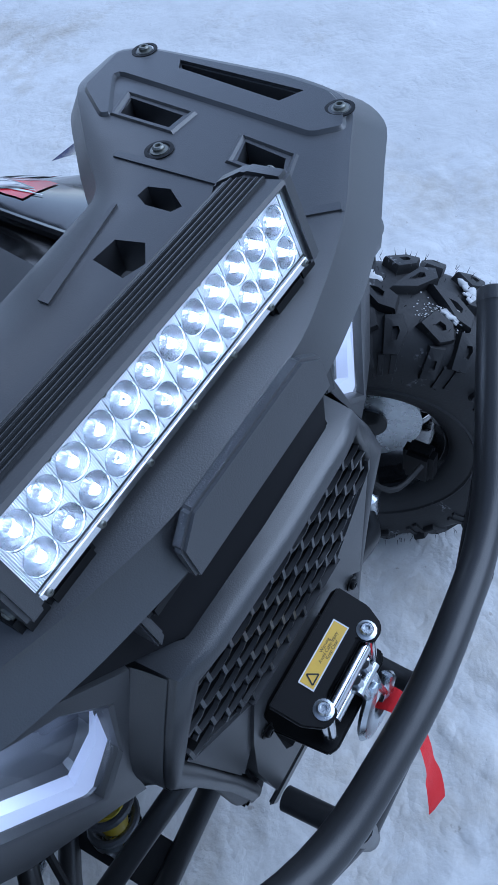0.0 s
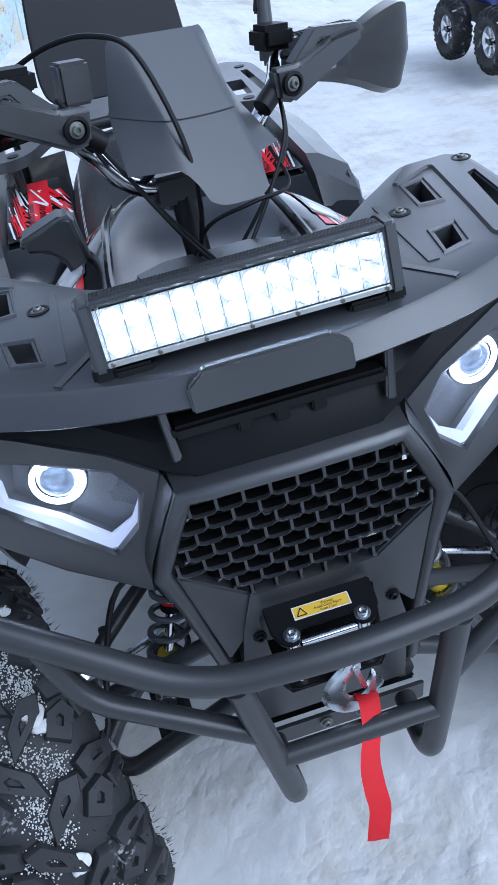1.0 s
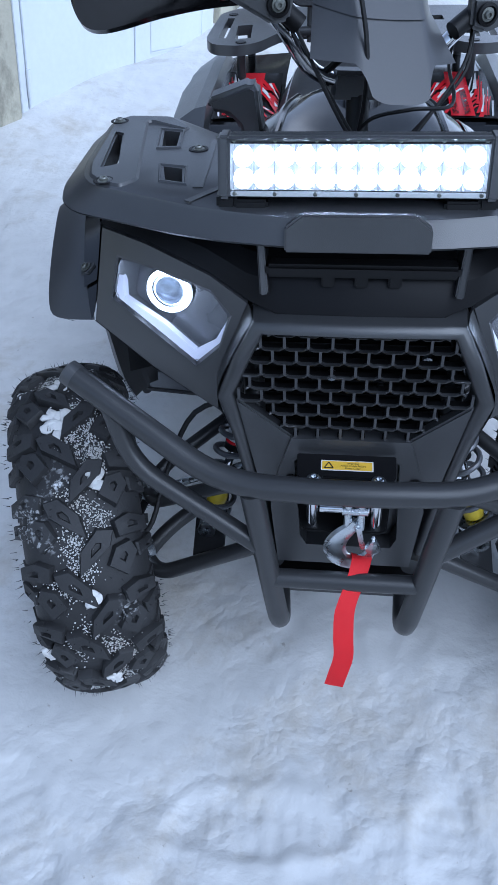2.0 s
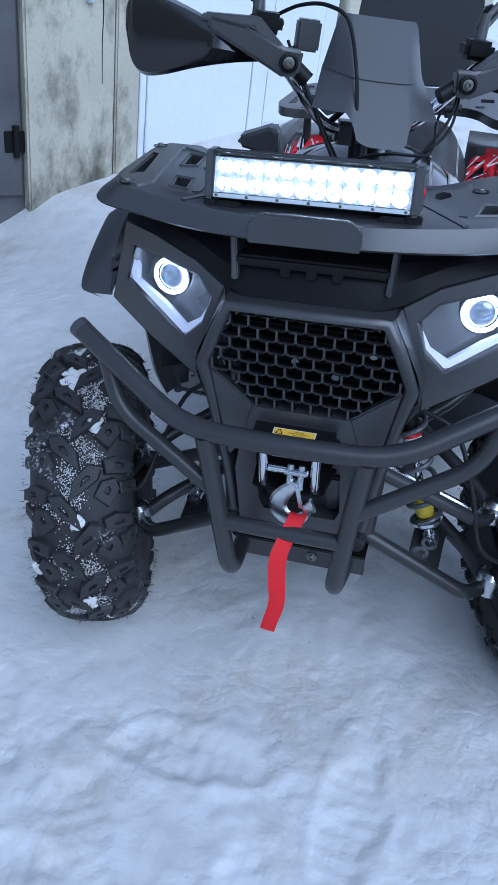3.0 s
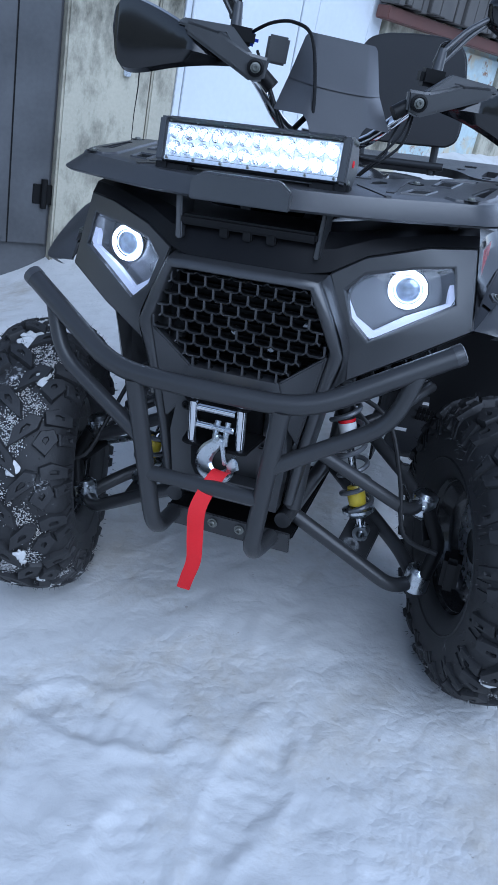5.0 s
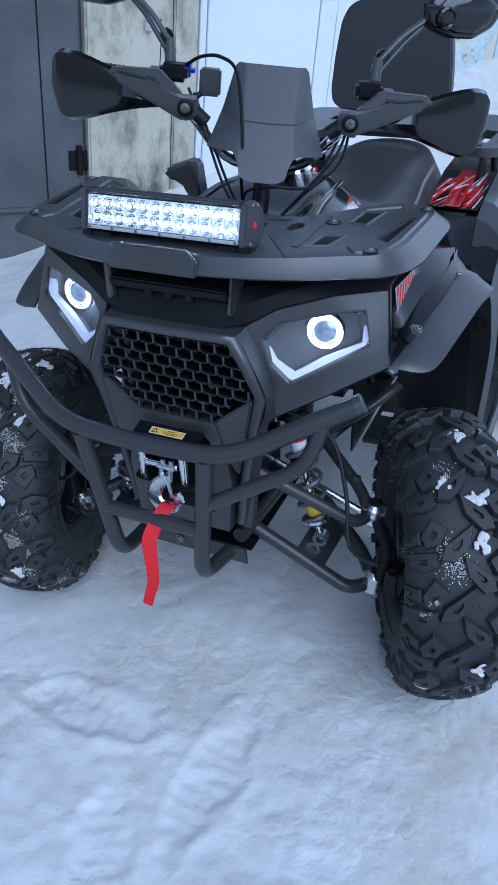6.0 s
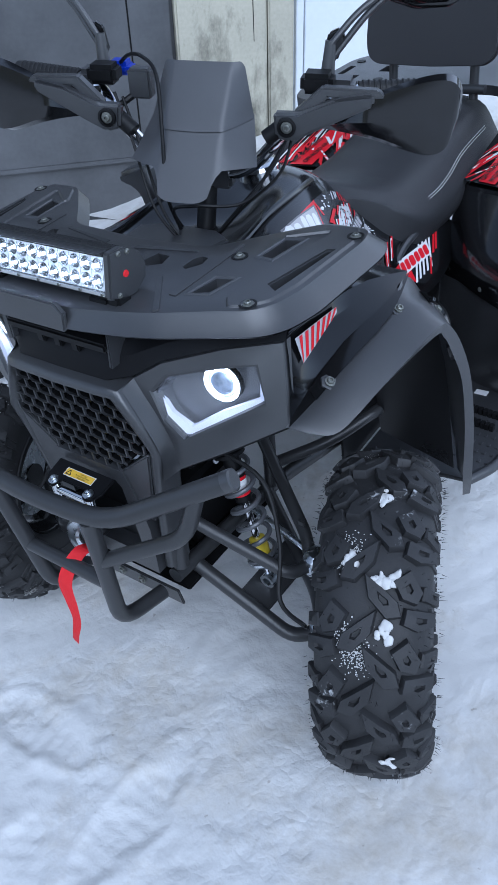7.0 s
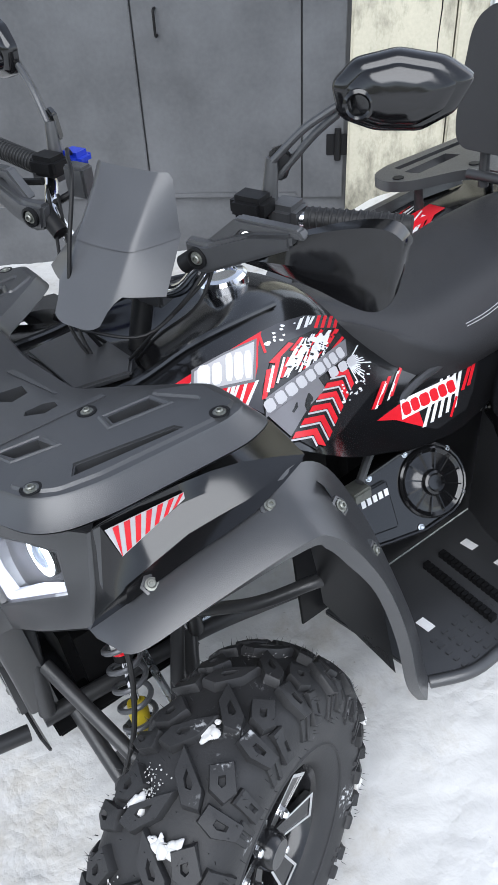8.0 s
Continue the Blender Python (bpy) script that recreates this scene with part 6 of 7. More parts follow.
    decal("silver ground of the tank lettering", [[(-0.208, 0.0), (-0.125, 0.01), (-0.12, 0.069), (-0.166, 0.051), (-0.208, 0.03)]], M_PRINT_SILVER, 0.0027)
    decal("white blocks in place of the tank lettering", word((-0.203, 0.004), (-0.166, 0.008), 0.033, (1, 0.8), 0.12, 0.1) + word((-0.163, 0.01), (-0.124, 0.013), 0.042, (0.8, 1, 0.8), 0.12, 0.08), M_PRINT_WHITE, 0.0032)
    # dark band that curves round the side pod
    band = [[(-0.108, 0.086), (-0.082, 0.098), (-0.07, 0.066), (-0.098, 0.037), (-0.116, 0.03), (-0.114, 0.06)], [(-0.082, 0.098), (-0.04, 0.111), (-0.02, 0.087), (-0.07, 0.066)],
            [(-0.04, 0.111), (-0.005, 0.112), (0.02, 0.101), (0.012, 0.088), (-0.02, 0.087)], [(-0.116, 0.03), (-0.098, 0.037), (-0.112, -0.005), (-0.125, -0.008)], [(-0.125, -0.008), (-0.112, -0.005), (-0.11, -0.043), (-0.132, -0.028)]]
    decal("charcoal band of the tank graphic", band, M_PRINT_CHARCOAL, 0.0012)
    decal("red strokes of the dark band", [bar((-0.022 + k * 0.011, 0.089), (-0.014 + k * 0.011, 0.11), 0.0055, 0.002) for k in range(4)] + [bar((-0.112, 0.08), (-0.104, 0.05), 0.004)], M_PRINT_RED, 0.0017)
    decal("white splashes on the dark band", blots([(-0.105, 0.06), (-0.075, 0.07), (-0.05, 0.105), (-0.09, 0.09)], 12, rng, (0.001, 0.004)) + torn([(-0.05, 0.09), (-0.03, 0.095), (-0.02, 0.108), (-0.045, 0.105)], 5, rng, 1.1), M_PRINT_WHITE, 0.0018, "stuff")
    # side pod: dark field, grey corner, chevrons, splashes and blocks for the lettering
    decal("black field of the side graphic", [[(-0.11, -0.043), (-0.112, -0.005), (-0.096, 0.037), (-0.068, 0.067), (-0.02, 0.087), (0.01, 0.088), (0.03, 0.066), (0.0, 0.0)],
                                              [(-0.11, -0.043), (0.0, 0.0), (0.004, -0.089), (-0.039, -0.104), (-0.07, -0.081)], [(0.0, 0.0), (0.03, 0.066), (0.057, 0.037), (0.092, 0.009), (0.117, -0.003), (0.064, -0.038), (0.004, -0.089)]], M_PRINT_BLACK, 0.0014)
    decal("grey corner of the side graphic", [[(-0.108, -0.043), (-0.083, -0.034), (-0.028, 0.005), (-0.016, -0.017), (-0.046, -0.042), (-0.074, -0.08)]], M_PRINT_GREY, 0.0019)
    decal("red strokes of the side graphic", [bar((-0.109, -0.02), (-0.101, 0.022), 0.007, 0.003), bar((-0.098, -0.005), (-0.084, 0.046), 0.006, 0.003), bar((-0.095, 0.034), (-0.066, 0.062), 0.007, 0.004), bar((-0.084, 0.008), (-0.07, 0.04), 0.005), bar((-0.012, 0.05), (0.014, 0.084), 0.007, 0.003), bar((0.0, 0.045), (0.024, 0.07), 0.005), bar((-0.03, 0.062), (-0.012, 0.084), 0.005)]
          + torn([(-0.075, 0.03), (-0.03, 0.03), (0.01, 0.08), (-0.06, 0.065)], 10, rng, 1.0, (0.002, 0.005)), M_PRINT_RED, 0.0024)
    decal("white torn strokes of the side graphic", torn([(-0.08, 0.015), (-0.02, 0.032), (0.012, 0.08), (-0.055, 0.066)], 46, rng, 1.05, (0.0015, 0.005)) + blots([(-0.07, 0.03), (-0.02, 0.035), (0.005, 0.08), (-0.055, 0.065)], 16, rng, (0.002, 0.006)) + [bar((-0.104, -0.012), (-0.094, 0.028), 0.004), bar((-0.09, 0.0), (-0.077, 0.04), 0.0035)], M_PRINT_WHITE, 0.0029, "stuff")
    decal("black breaks in the white strokes", blots([(-0.075, 0.015), (-0.02, 0.03), (0.01, 0.075), (-0.055, 0.06)], 30, rng, (0.0008, 0.0028)), M_PRINT_BLACK, 0.0031, "stuff")
    for k in range(6):
        # a stack of arrows that points up and back
        c = Vector((-0.052, -0.098)).lerp(Vector((0.016, -0.004)), k / 5.4)
        f, w = Vector((0.56, 0.83)), Vector((0.83, -0.56))
        h = 0.0255 - 0.001 * k
        tip, th = c + f * 0.017, f * 0.0105
        decal("red arrow of the side graphic", [[tuple(tip), tuple(c + w * h), tuple(c + w * h + th), tuple(tip + th)], [tuple(tip), tuple(tip + th), tuple(c - w * h + th), tuple(c - w * h)]], M_PRINT_RED, 0.0026)
        decal("pale edge of an arrow", [bar(tip + f * 0.0015 - f * 0.004, c + w * h - f * 0.0025, 0.0028), bar(c - w * h - f * 0.0025, tip - f * 0.0025, 0.0028)], M_PRINT_SILVER, 0.0024)
    decal("white splashes of the side graphic", blots([(0.0, -0.06), (0.045, -0.03), (0.075, 0.01), (0.025, 0.035)], 44, rng, (0.0008, 0.0028))
          + [bar((0.026, 0.022), (0.026 + math.cos(a) * r, 0.022 + math.sin(a) * r), 0.0022, 0.002) for a, r in ((k * 0.16 - 1.15, rng.uniform(0.015, 0.046)) for k in range(14))], M_PRINT_WHITE, 0.0031, "stuff")
    decal("grey backing of the side lettering", [[(-0.109, -0.05), (0.027, 0.036), (0.027, 0.066), (-0.108, -0.021)]], M_PRINT_GREY, 0.0033)
    decal("silver blocks in place of the side lettering", word((-0.105, -0.045), (0.026, 0.038), 0.0185, (1, 1, 1.05, 0.95, 0.95, 1.05, 0.6, 0.85, 0.85)), M_PRINT_SILVER, 0.0038)
    decal("grey blocks in place of a number", word((-0.006, -0.002), (0.046, 0.022), 0.0165, (1, 1, 1)), M_PRINT_SILVER, 0.0038)
    # torn strips towards the rear, and the rear side graphic
    decal("torn red strips behind the pod", [bar((0.066 + k * 0.013, -0.062 + k * 0.006), (0.092 + k * 0.013, -0.018 + k * 0.008), 0.006, 0.004) for k in (0, 1, 3)], M_PRINT_RED, 0.0022)
    decal("torn white strips behind the pod", [bar((0.072 + k * 0.013, -0.062 + k * 0.006), (0.098 + k * 0.013, -0.018 + k * 0.008), 0.004, 0.004) for k in (0, 2)], M_PRINT_WHITE, 0.0022)
    decal("black field of the rear side graphic", [[(0.065, -0.085), (0.119, -0.06), (0.212, -0.023), (0.3, 0.011), (0.279, -0.053), (0.258, -0.09), (0.192, -0.12), (0.152, -0.108), (0.108, -0.09)]], M_PRINT_BLACK, 0.0014)
    decal("red corner of the rear side graphic", [[(0.07, -0.085), (0.119, -0.062), (0.15, -0.05), (0.165, -0.112), (0.152, -0.107), (0.108, -0.09)]], M_PRINT_RED, 0.0019)
    decal("white slanting strips of the rear side graphic", [bar((0.165 + k * 0.017, -0.11 + k * 0.007), (0.188 + k * 0.017, -0.058 + k * 0.012), 0.0065, 0.004) for k in range(5)] + [bar((0.2 + k * 0.016, -0.052 + k * 0.006), (0.212 + k * 0.016, -0.026 + k * 0.006), 0.005, 0.003) for k in range(3)], M_PRINT_WHITE, 0.0022)
    decal("red slanting strips of the rear side graphic", [bar((0.255 + k * 0.014, -0.05 + k * 0.008), (0.275 + k * 0.011, -0.008 + k * 0.006), 0.0065, 0.004) for k in range(2)] + [bar((0.222, -0.1), (0.24, -0.062), 0.005)], M_PRINT_RED, 0.0025)
    decal("white edge of the rear lettering", [[(0.12, -0.092), (0.243, -0.054), (0.243, -0.02), (0.12, -0.056)]], M_PRINT_WHITE, 0.003)
    decal("red blocks in place of the rear lettering", word((0.125, -0.086), (0.242, -0.05), 0.0235, (1, 1, 1.2, 1, 1, 1), 0.12, 0.1), M_PRINT_RED, 0.0036)
    # flat panel in front of the steering stem
    part("dash_panel", slab(bmesh.new(), [(-0.09, 0.195, 0.876), (0.09, 0.195, 0.876), (0.105, 0.285, 0.872), (0.06, 0.312, 0.87), (-0.06, 0.312, 0.87), (-0.105, 0.285, 0.872)], (0, 0, 0.012), 0.004), M_PLASTIC, body, "matte black panel before the steering stem")
    # ridge lines each side of the dash
    for sx in (1, -1):
        part("dash_ridge", tube(bmesh.new(), spline([(sx * 0.13, 0.18, 0.887), (sx * 0.137, 0.27, 0.882), (sx * 0.13, 0.37, 0.895), (sx * 0.124, 0.46, 0.896), (sx * 0.107, 0.56, 0.886)], 4), 0.006, 0, 8), M_GLOSS, body)
        part("cover_edge", tube(bmesh.new(), spline([(sx * 0.245, 0.60, 0.56), (sx * 0.215, 0.66, 0.588), (sx * 0.19, 0.74, 0.62), (sx * 0.178, 0.82, 0.642), (sx * 0.174, 0.95, 0.655), (sx * 0.17, 1.1, 0.69)], 4), 0.009, 0, 8), M_PLASTIC, body)
    bm = revolve(bmesh.new(), [(0.045, -0.02), (0.045, 0.012), (0.04, 0.018), (0.03, 0.02), (0.028, 0.014), (0, 0.014)], axis((0, 0.535, 0.905), (0, -0.1, 1)), 32)
    part("fuel_cap", bm, M_CHROME, body, "chrome fuel cap")
    # cover of the belt drive by the foot: a long glossy housing that ends in a round ribbed lid
    for sx in (1, -1):
        c, out = Vector((sx * 0.262, 0.764, 0.474)), Vector((sx, -0.2, 0.6)).normalized()
        e1 = (Vector((0, -1, 0)) - out * out.dot(Vector((0, -1, 0)))).normalized()
        e2 = out.cross(e1) * sx
        e2 = e2 if e2.z > 0 else -e2
        at = lambda u, v, h: c + e1 * u + e2 * v + out * h
        turn = Matrix((e1, e2, e1.cross(e2))).transposed().to_4x4()
        ca = Matrix.Translation(c) @ turn @ (Matrix() if e1.cross(e2).dot(out) > 0 else Matrix.Rotation(math.pi, 4, "X"))
        long = [(0.04, 0.082), (0.16, 0.07), (0.215, 0.04), (0.225, -0.01), (0.2, -0.05), (0.13, -0.066), (0.05, -0.08)]
        loop = [(u, v) for u, v in long] + [(-0.078 * math.cos(a), 0.078 * math.sin(a)) for a in (math.radians(k) for k in range(-75, 76, 15))]
        cv = part("engine_cover", slab(bmesh.new(), [at(u, v, 0.0) for u, v in loop], out * -0.09, 0.007), M_GLOSS, quad, "gloss black belt drive cover with a round ribbed lid")
        part("cover_lip", tube(bmesh.new(), [at(u * 0.97 + 0.002, v * 0.96, 0.002) for u, v in loop + loop[:1]], 0.004, 0, 8, False), M_GLOSS, cv)
        part("lid", revolve(bmesh.new(), [(0, 0.016), (0.014, 0.016), (0.018, 0.021), (0.023, 0.019), (0.026, 0.01), (0.03, 0.007), (0.058, 0.004), (0.066, 0.008), (0.07, 0.005), (0.072, -0.004)], ca, 44), M_GLOSS, cv)
        for k in range(12):
            r = ca @ Matrix.Rotation(k * math.pi / 6, 4, "Z")
            part("rib", box(bmesh.new(), (0.024, -0.0014, 0.002), (0.062, 0.0014, 0.010), 0.0008, r), M_GLOSS, cv)
        part("raised_panel", slab(bmesh.new(), [at(u, v, 0.0) for u, v in ((0.085, 0.05), (0.165, 0.05), (0.195, 0.02), (0.185, -0.03), (0.1, -0.045))], out * 0.008, 0.004), M_GLOSS, cv)
        for k in range(5):
            part("lettering_bar", slab(bmesh.new(), [at(0.155 - k * 0.013 + a, 0.022 + b, 0.0085) for a, b in ((0, 0), (-0.009, 0), (-0.011, 0.013), (-0.002, 0.013))], out * 0.0006), M_WHITE_PLASTIC, cv, "pale bar in place of lettering")
        for u, v in ((0.2, 0.045), (0.12, 0.07), (0.03, 0.078), (0.205, -0.035), (-0.06, 0.045), (-0.055, -0.05), (0.06, -0.072)):
            bolt(cv, at(u * 0.97, v * 0.95, 0.002), out, 0.0045, M_ZINC)
        part("bracket", box(bmesh.new(), (sx * 0.235 - 0.02, 0.575, 0.52), (sx * 0.235 + 0.02, 0.62, 0.545), 0.004), M_BOLT, cv, "dull metal bracket")
    # seat: sections (half outline) from the nose to the passenger's hump
    S = [(0.675, 0.062, 0.835, 0.78), (0.72, 0.105, 0.822, 0.70), (0.80, 0.16, 0.79, 0.64), (0.90, 0.19, 0.77, 0.62), (1.0, 0.198, 0.772, 0.62), (1.08, 0.2, 0.777, 0.63), (1.14, 0.2, 0.788, 0.64), (1.22, 0.196, 0.798, 0.65), (1.36, 0.186, 0.803, 0.67), (1.44, 0.166, 0.795, 0.69)]
    rows = []
    for y, w, top, bot in S:
        k = min(1, max(0.35, (y - 0.66) / 0.3))
        rows.append([(0, y, top), (w * 0.45, y, top - 0.006 * k), (w * 0.7, y, top - 0.028 * k), (w * 0.84, y, top - 0.066 * k), (w * 0.95, y, top - 0.1 * k), (w, y, top - 0.13 * k), (w * 0.97, y, min(bot, top - 0.15 * k))])
    seat = part("seat", sheet(bmesh.new(), rows, 0, 4, 2, True), M_SEAT, quad, "black textured vinyl seat with white stitching", 60)
    skin = [spline([Vector(p) for p in r], 4) for r in rows]
    skin = list(zip(*[spline(c, 8) for c in zip(*skin)]))
    for sx in (1, -1):
        for off in (0, 1):
            bm = bmesh.new()
            path = []
            for k in range(29, 64):
                t = (k - 29) / 34
                c = 13.2 - 1.6 * min(1, t * 1.6) - off * 0.55
                p = skin[k][int(c)].lerp(skin[k][int(c) + 1], c - int(c))
                path.append(Vector((sx * (p.x + 0.0008), p.y, p.z + 0.0008)))
            for a, b in zip(path, path[1:]):
                for q in (0.0, 0.5):
                    tube(bm, [a.lerp(b, q), a.lerp(b, q + 0.36)], 0.0008, 0, 4)
            part("stitching", bm, M_WHITE_PLASTIC, seat, "white stitching")
    # backrest
    br = part("backrest", bmesh.new(), M_SEAT, quad, "black vinyl passenger backrest on steel posts")
    out = [(0.0, 1.192), (0.085, 1.189), (0.135, 1.175), (0.158, 1.14), (0.172, 1.05), (0.18, 0.955), (0.174, 0.918), (0.15, 0.9), (0.0, 0.896)]
    loop = out + [(-x, z) for x, z in out[-2:0:-1]]
    loop = [tuple(p) for p in rounded([(x, 1.32 + (z - 0.92) * 0.12, z) for x, z in loop], 0.02, 3, True)]
    part("cushion", slab(bmesh.new(), loop, (0, 0.07, 0), 0.02, 4), M_SEAT, br, sharp=60)
    edge = [(x * 1.003, y + 0.018, z + (z - 1.07) * 0.01) for x, y, z in loop]
    part("piping", tube(bmesh.new(), edge + edge[:1], 0.0035, 0, 6, False), M_SEAT, br)
    for sx in (1, -1):
        part("post", tube(bmesh.new(), [(sx * 0.115, 1.36, 0.98), (sx * 0.115, 1.35, 0.81)], 0.012, 0), M_TUBE, br)
    part("hinge_bar", tube(bmesh.new(), [(-0.15, 1.34, 0.838), (0.15, 1.34, 0.838)], 0.012, 0), M_TUBE, br)
    # rear rack
    rr = part("rear_rack", bmesh.new(), M_PLASTIC, quad, "black plastic rear rack")
    half = [(0, 1.40), (0.16, 1.40), (0.20, 1.36), (0.245, 1.25), (0.29, 1.212), (0.36, 1.228), (0.388, 1.3), (0.388, 1.62), (0.34, 1.7), (0, 1.72)]
    full = half + [(-x, y) for x, y in half[-2:0:-1]]
    holes = []
    for h in ([(0.27, 1.3), (0.31, 1.29), (0.32, 1.45), (0.28, 1.46)], [(0.335, 1.3), (0.355, 1.3), (0.36, 1.55), (0.34, 1.55)], [(0.2, 1.5), (0.24, 1.5), (0.24, 1.56), (0.2, 1.56)]):
        holes += [h, [(-x, y) for x, y in h[::-1]]]
    part("deck", holed(bmesh.new(), [tuple(p[:2]) for p in rounded([(x, y, 0) for x, y in full], 0.03, 3, True)], holes, lambda p: (p[0], p[1], 0.831), lambda p: (p[0], p[1], 0.806)), M_PLASTIC, rr)
    for sx in (1, -1):
        for p in ((0.29, 1.25), (0.35, 1.6), (0.2, 1.42)):
            part("washer", revolve(bmesh.new(), [(0.014, 0), (0.014, 0.002), (0, 0.002)], axis((sx * p[0], p[1], 0.831), (0, 0, 1)), 14), M_DARK, rr)
        part("stay", tube(bmesh.new(), [(sx * 0.3, 1.33, 0.815), (sx * 0.3, 1.33, 0.72)], 0.012, 0), M_TUBE, rr)
        part("stay", tube(bmesh.new(), [(sx * 0.3, 1.6, 0.815), (sx * 0.3, 1.6, 0.72)], 0.012, 0), M_TUBE, rr)


build_body()

# handlebar group: built straight, then turned about the raked steering stem
TURNED = Matrix.Translation((0, 0.406, 1.06)) @ Matrix.Rotation(radians(22), 4, Vector((0, 0.3, 0.954))) @ Matrix.Translation((0, -0.406, -1.06))


def build_handlebar():
    hb = part("handlebar", bmesh.new(), M_CHROME, quad, "handlebar with guards, mirrors, small windscreen and cables", at=TURNED)
    bar = [(-0.40, 0.50, 1.085), (-0.22, 0.455, 1.085), (-0.155, 0.37, 1.05), (-0.075, 0.385, 0.955), (0.075, 0.385, 0.955), (0.155, 0.37, 1.05), (0.22, 0.455, 1.085), (0.40, 0.50, 1.085)]
    part("bar", tube(bmesh.new(), bar, 0.0115, 0.05, 16), M_CHROME, hb, "chromed handlebar tube")
    part("stem", tube(bmesh.new(), [(0, 0.35, 0.84), (0, 0.395, 0.955)], 0.018, 0), M_DARK, hb)
    part("stem_clamp", box(bmesh.new(), (-0.05, 0.37, 0.93), (0.05, 0.405, 0.972), 0.006), M_PLASTIC, hb)
    for sx in (1, -1):
        X = lambda x, y, z: (sx * x, y, z)
        d = (Vector(X(0.40, 0.50, 1.085)) - Vector(X(0.22, 0.455, 1.085)))
        bm = tube(bmesh.new(), [Vector(X(0.26, 0.465, 1.085)), Vector(X(0.405, 0.5013, 1.085))], 0.0165, 0, 18)
        gp = part("grip", bm, M_RUBBER, hb, "black rubber grip")
        for k in range(14):
            c = Vector(X(0.268 + 0.0095 * k, 0.467 + 0.0024 * k, 1.085))
            part("grip_rib", revolve(bmesh.new(), [(0.0172, -0.002), (0.0182, -0.001), (0.0182, 0.001), (0.0172, 0.002)], axis(c, d), 16), M_RUBBER, gp)
        sw = part("switch_pod", box(bmesh.new(), (sx * 0.232 - 0.024, 0.435, 1.063), (sx * 0.232 + 0.024, 0.485, 1.108), 0.008), M_PLASTIC, hb, "black switch housing")
        part("button", box(bmesh.new(), (sx * 0.232 - 0.01, 0.48, 1.09), (sx * 0.232 + 0.006, 0.489, 1.1), 0.002), M_DARK, sw)
        part("reservoir", box(bmesh.new(), (sx * 0.195 - 0.028, 0.405, 1.092), (sx * 0.195 + 0.028, 0.45, 1.125), 0.008), M_DARK, hb, "brake fluid reservoir")
        part("lever", tube(bmesh.new(), spline([X(0.2, 0.41, 1.085), X(0.25, 0.405, 1.08), X(0.32, 0.425, 1.078), X(0.385, 0.45, 1.078)], 4), 0.006, 0, 8), M_DARK, hb, "black brake lever")
        # guard arm with its clamp
        arm = slab(bmesh.new(), [X(0.135, 0.338, 1.082), X(0.175, 0.334, 1.084), X(0.24, 0.338, 1.108), X(0.30, 0.35, 1.115), X(0.30, 0.35, 1.095), X(0.20, 0.334, 1.052), X(0.165, 0.334, 1.036), X(0.14, 0.336, 1.042)], (0, 0.022, 0), 0.005)
        ga = part("guard_arm", arm, M_PLASTIC, hb, "black plastic guard arm with bolt")
        part("boss", revolve(bmesh.new(), [(0.016, 0.0), (0.016, 0.006), (0.012, 0.007), (0.011, 0.003), (0, 0.003)], axis(X(0.16, 0.336, 1.062), (0, -1, 0)), 20), M_DARK, ga)
        bolt(ga, X(0.16, 0.333, 1.062), (0, -1, 0), 0.0065)
        part("clamp", tube(bmesh.new(), [X(0.12, 0.352, 1.035), X(0.155, 0.36, 1.06)], 0.014, 0), M_DARK, ga)
        fin = slab(bmesh.new(), [X(0.168, 0.345, 1.083), X(0.214, 0.352, 1.122), X(0.305, 0.36, 1.118), X(0.316, 0.36, 1.106), X(0.262, 0.354, 1.104), X(0.224, 0.352, 1.106), X(0.205, 0.348, 1.084)], (0, 0.02, 0), 0.003)
        part("guard_fin", fin, M_PLASTIC, ga)
        # hand guard shell: narrow inside, wide and wrapped back at its end
        rows = []
        for x, y, zt, zb, back in ((0.2, 0.358, 1.066, 1.056, 0.006), (0.26, 0.362, 1.09, 1.046, 0.012), (0.32, 0.369, 1.112, 1.03, 0.018), (0.368, 0.375, 1.126, 1.013, 0.024), (0.402, 0.381, 1.131, 1.005, 0.026), (0.422, 0.388, 1.126, 1.011, 0.028), (0.433, 0.398, 1.112, 1.032, 0.024), (0.437, 0.41, 1.1, 1.06, 0.016)):
            zm = (zt * 0.45 + zb * 0.55)
            rows.append([X(x, y + back, zt + 0.004), X(x, y + 0.004, zt), X(x, y - 0.004, zm), X(x - 0.004, y + 0.002, zb + 0.008), X(x - 0.008, y + back * 0.7, zb)])
        part("hand_guard", sheet(bmesh.new(), rows, 0.003, 3, 1), M_GLOSS, hb, "black plastic hand guard", 28)
        # mirror
        st = part("mirror_stalk", bmesh.new(), M_PLASTIC, hb, "black mirror on a forked stalk")
        part("stalk_base", tube(bmesh.new(), [X(0.206, 0.455, 1.10), X(0.209, 0.462, 1.165)], [0.013, 0.009], 0, 12), M_PLASTIC, st)
        part("stalk_rod", tube(bmesh.new(), [X(0.21, 0.458, 1.16), X(0.25, 0.478, 1.205), X(0.315, 0.505, 1.25)], 0.0055, 0.02, 10), M_PLASTIC, st)
        part("stalk_rod", tube(bmesh.new(), [X(0.212, 0.47, 1.135), X(0.262, 0.492, 1.198), X(0.318, 0.512, 1.246)], 0.0055, 0.02, 10), M_PLASTIC, st)
        c = Vector(X(0.366, 0.521, 1.251))
        u, v, w = Vector(X(0.93, 0.36, 0)), Vector((0, 0, 1)), Vector(X(0.36, -0.93, 0))
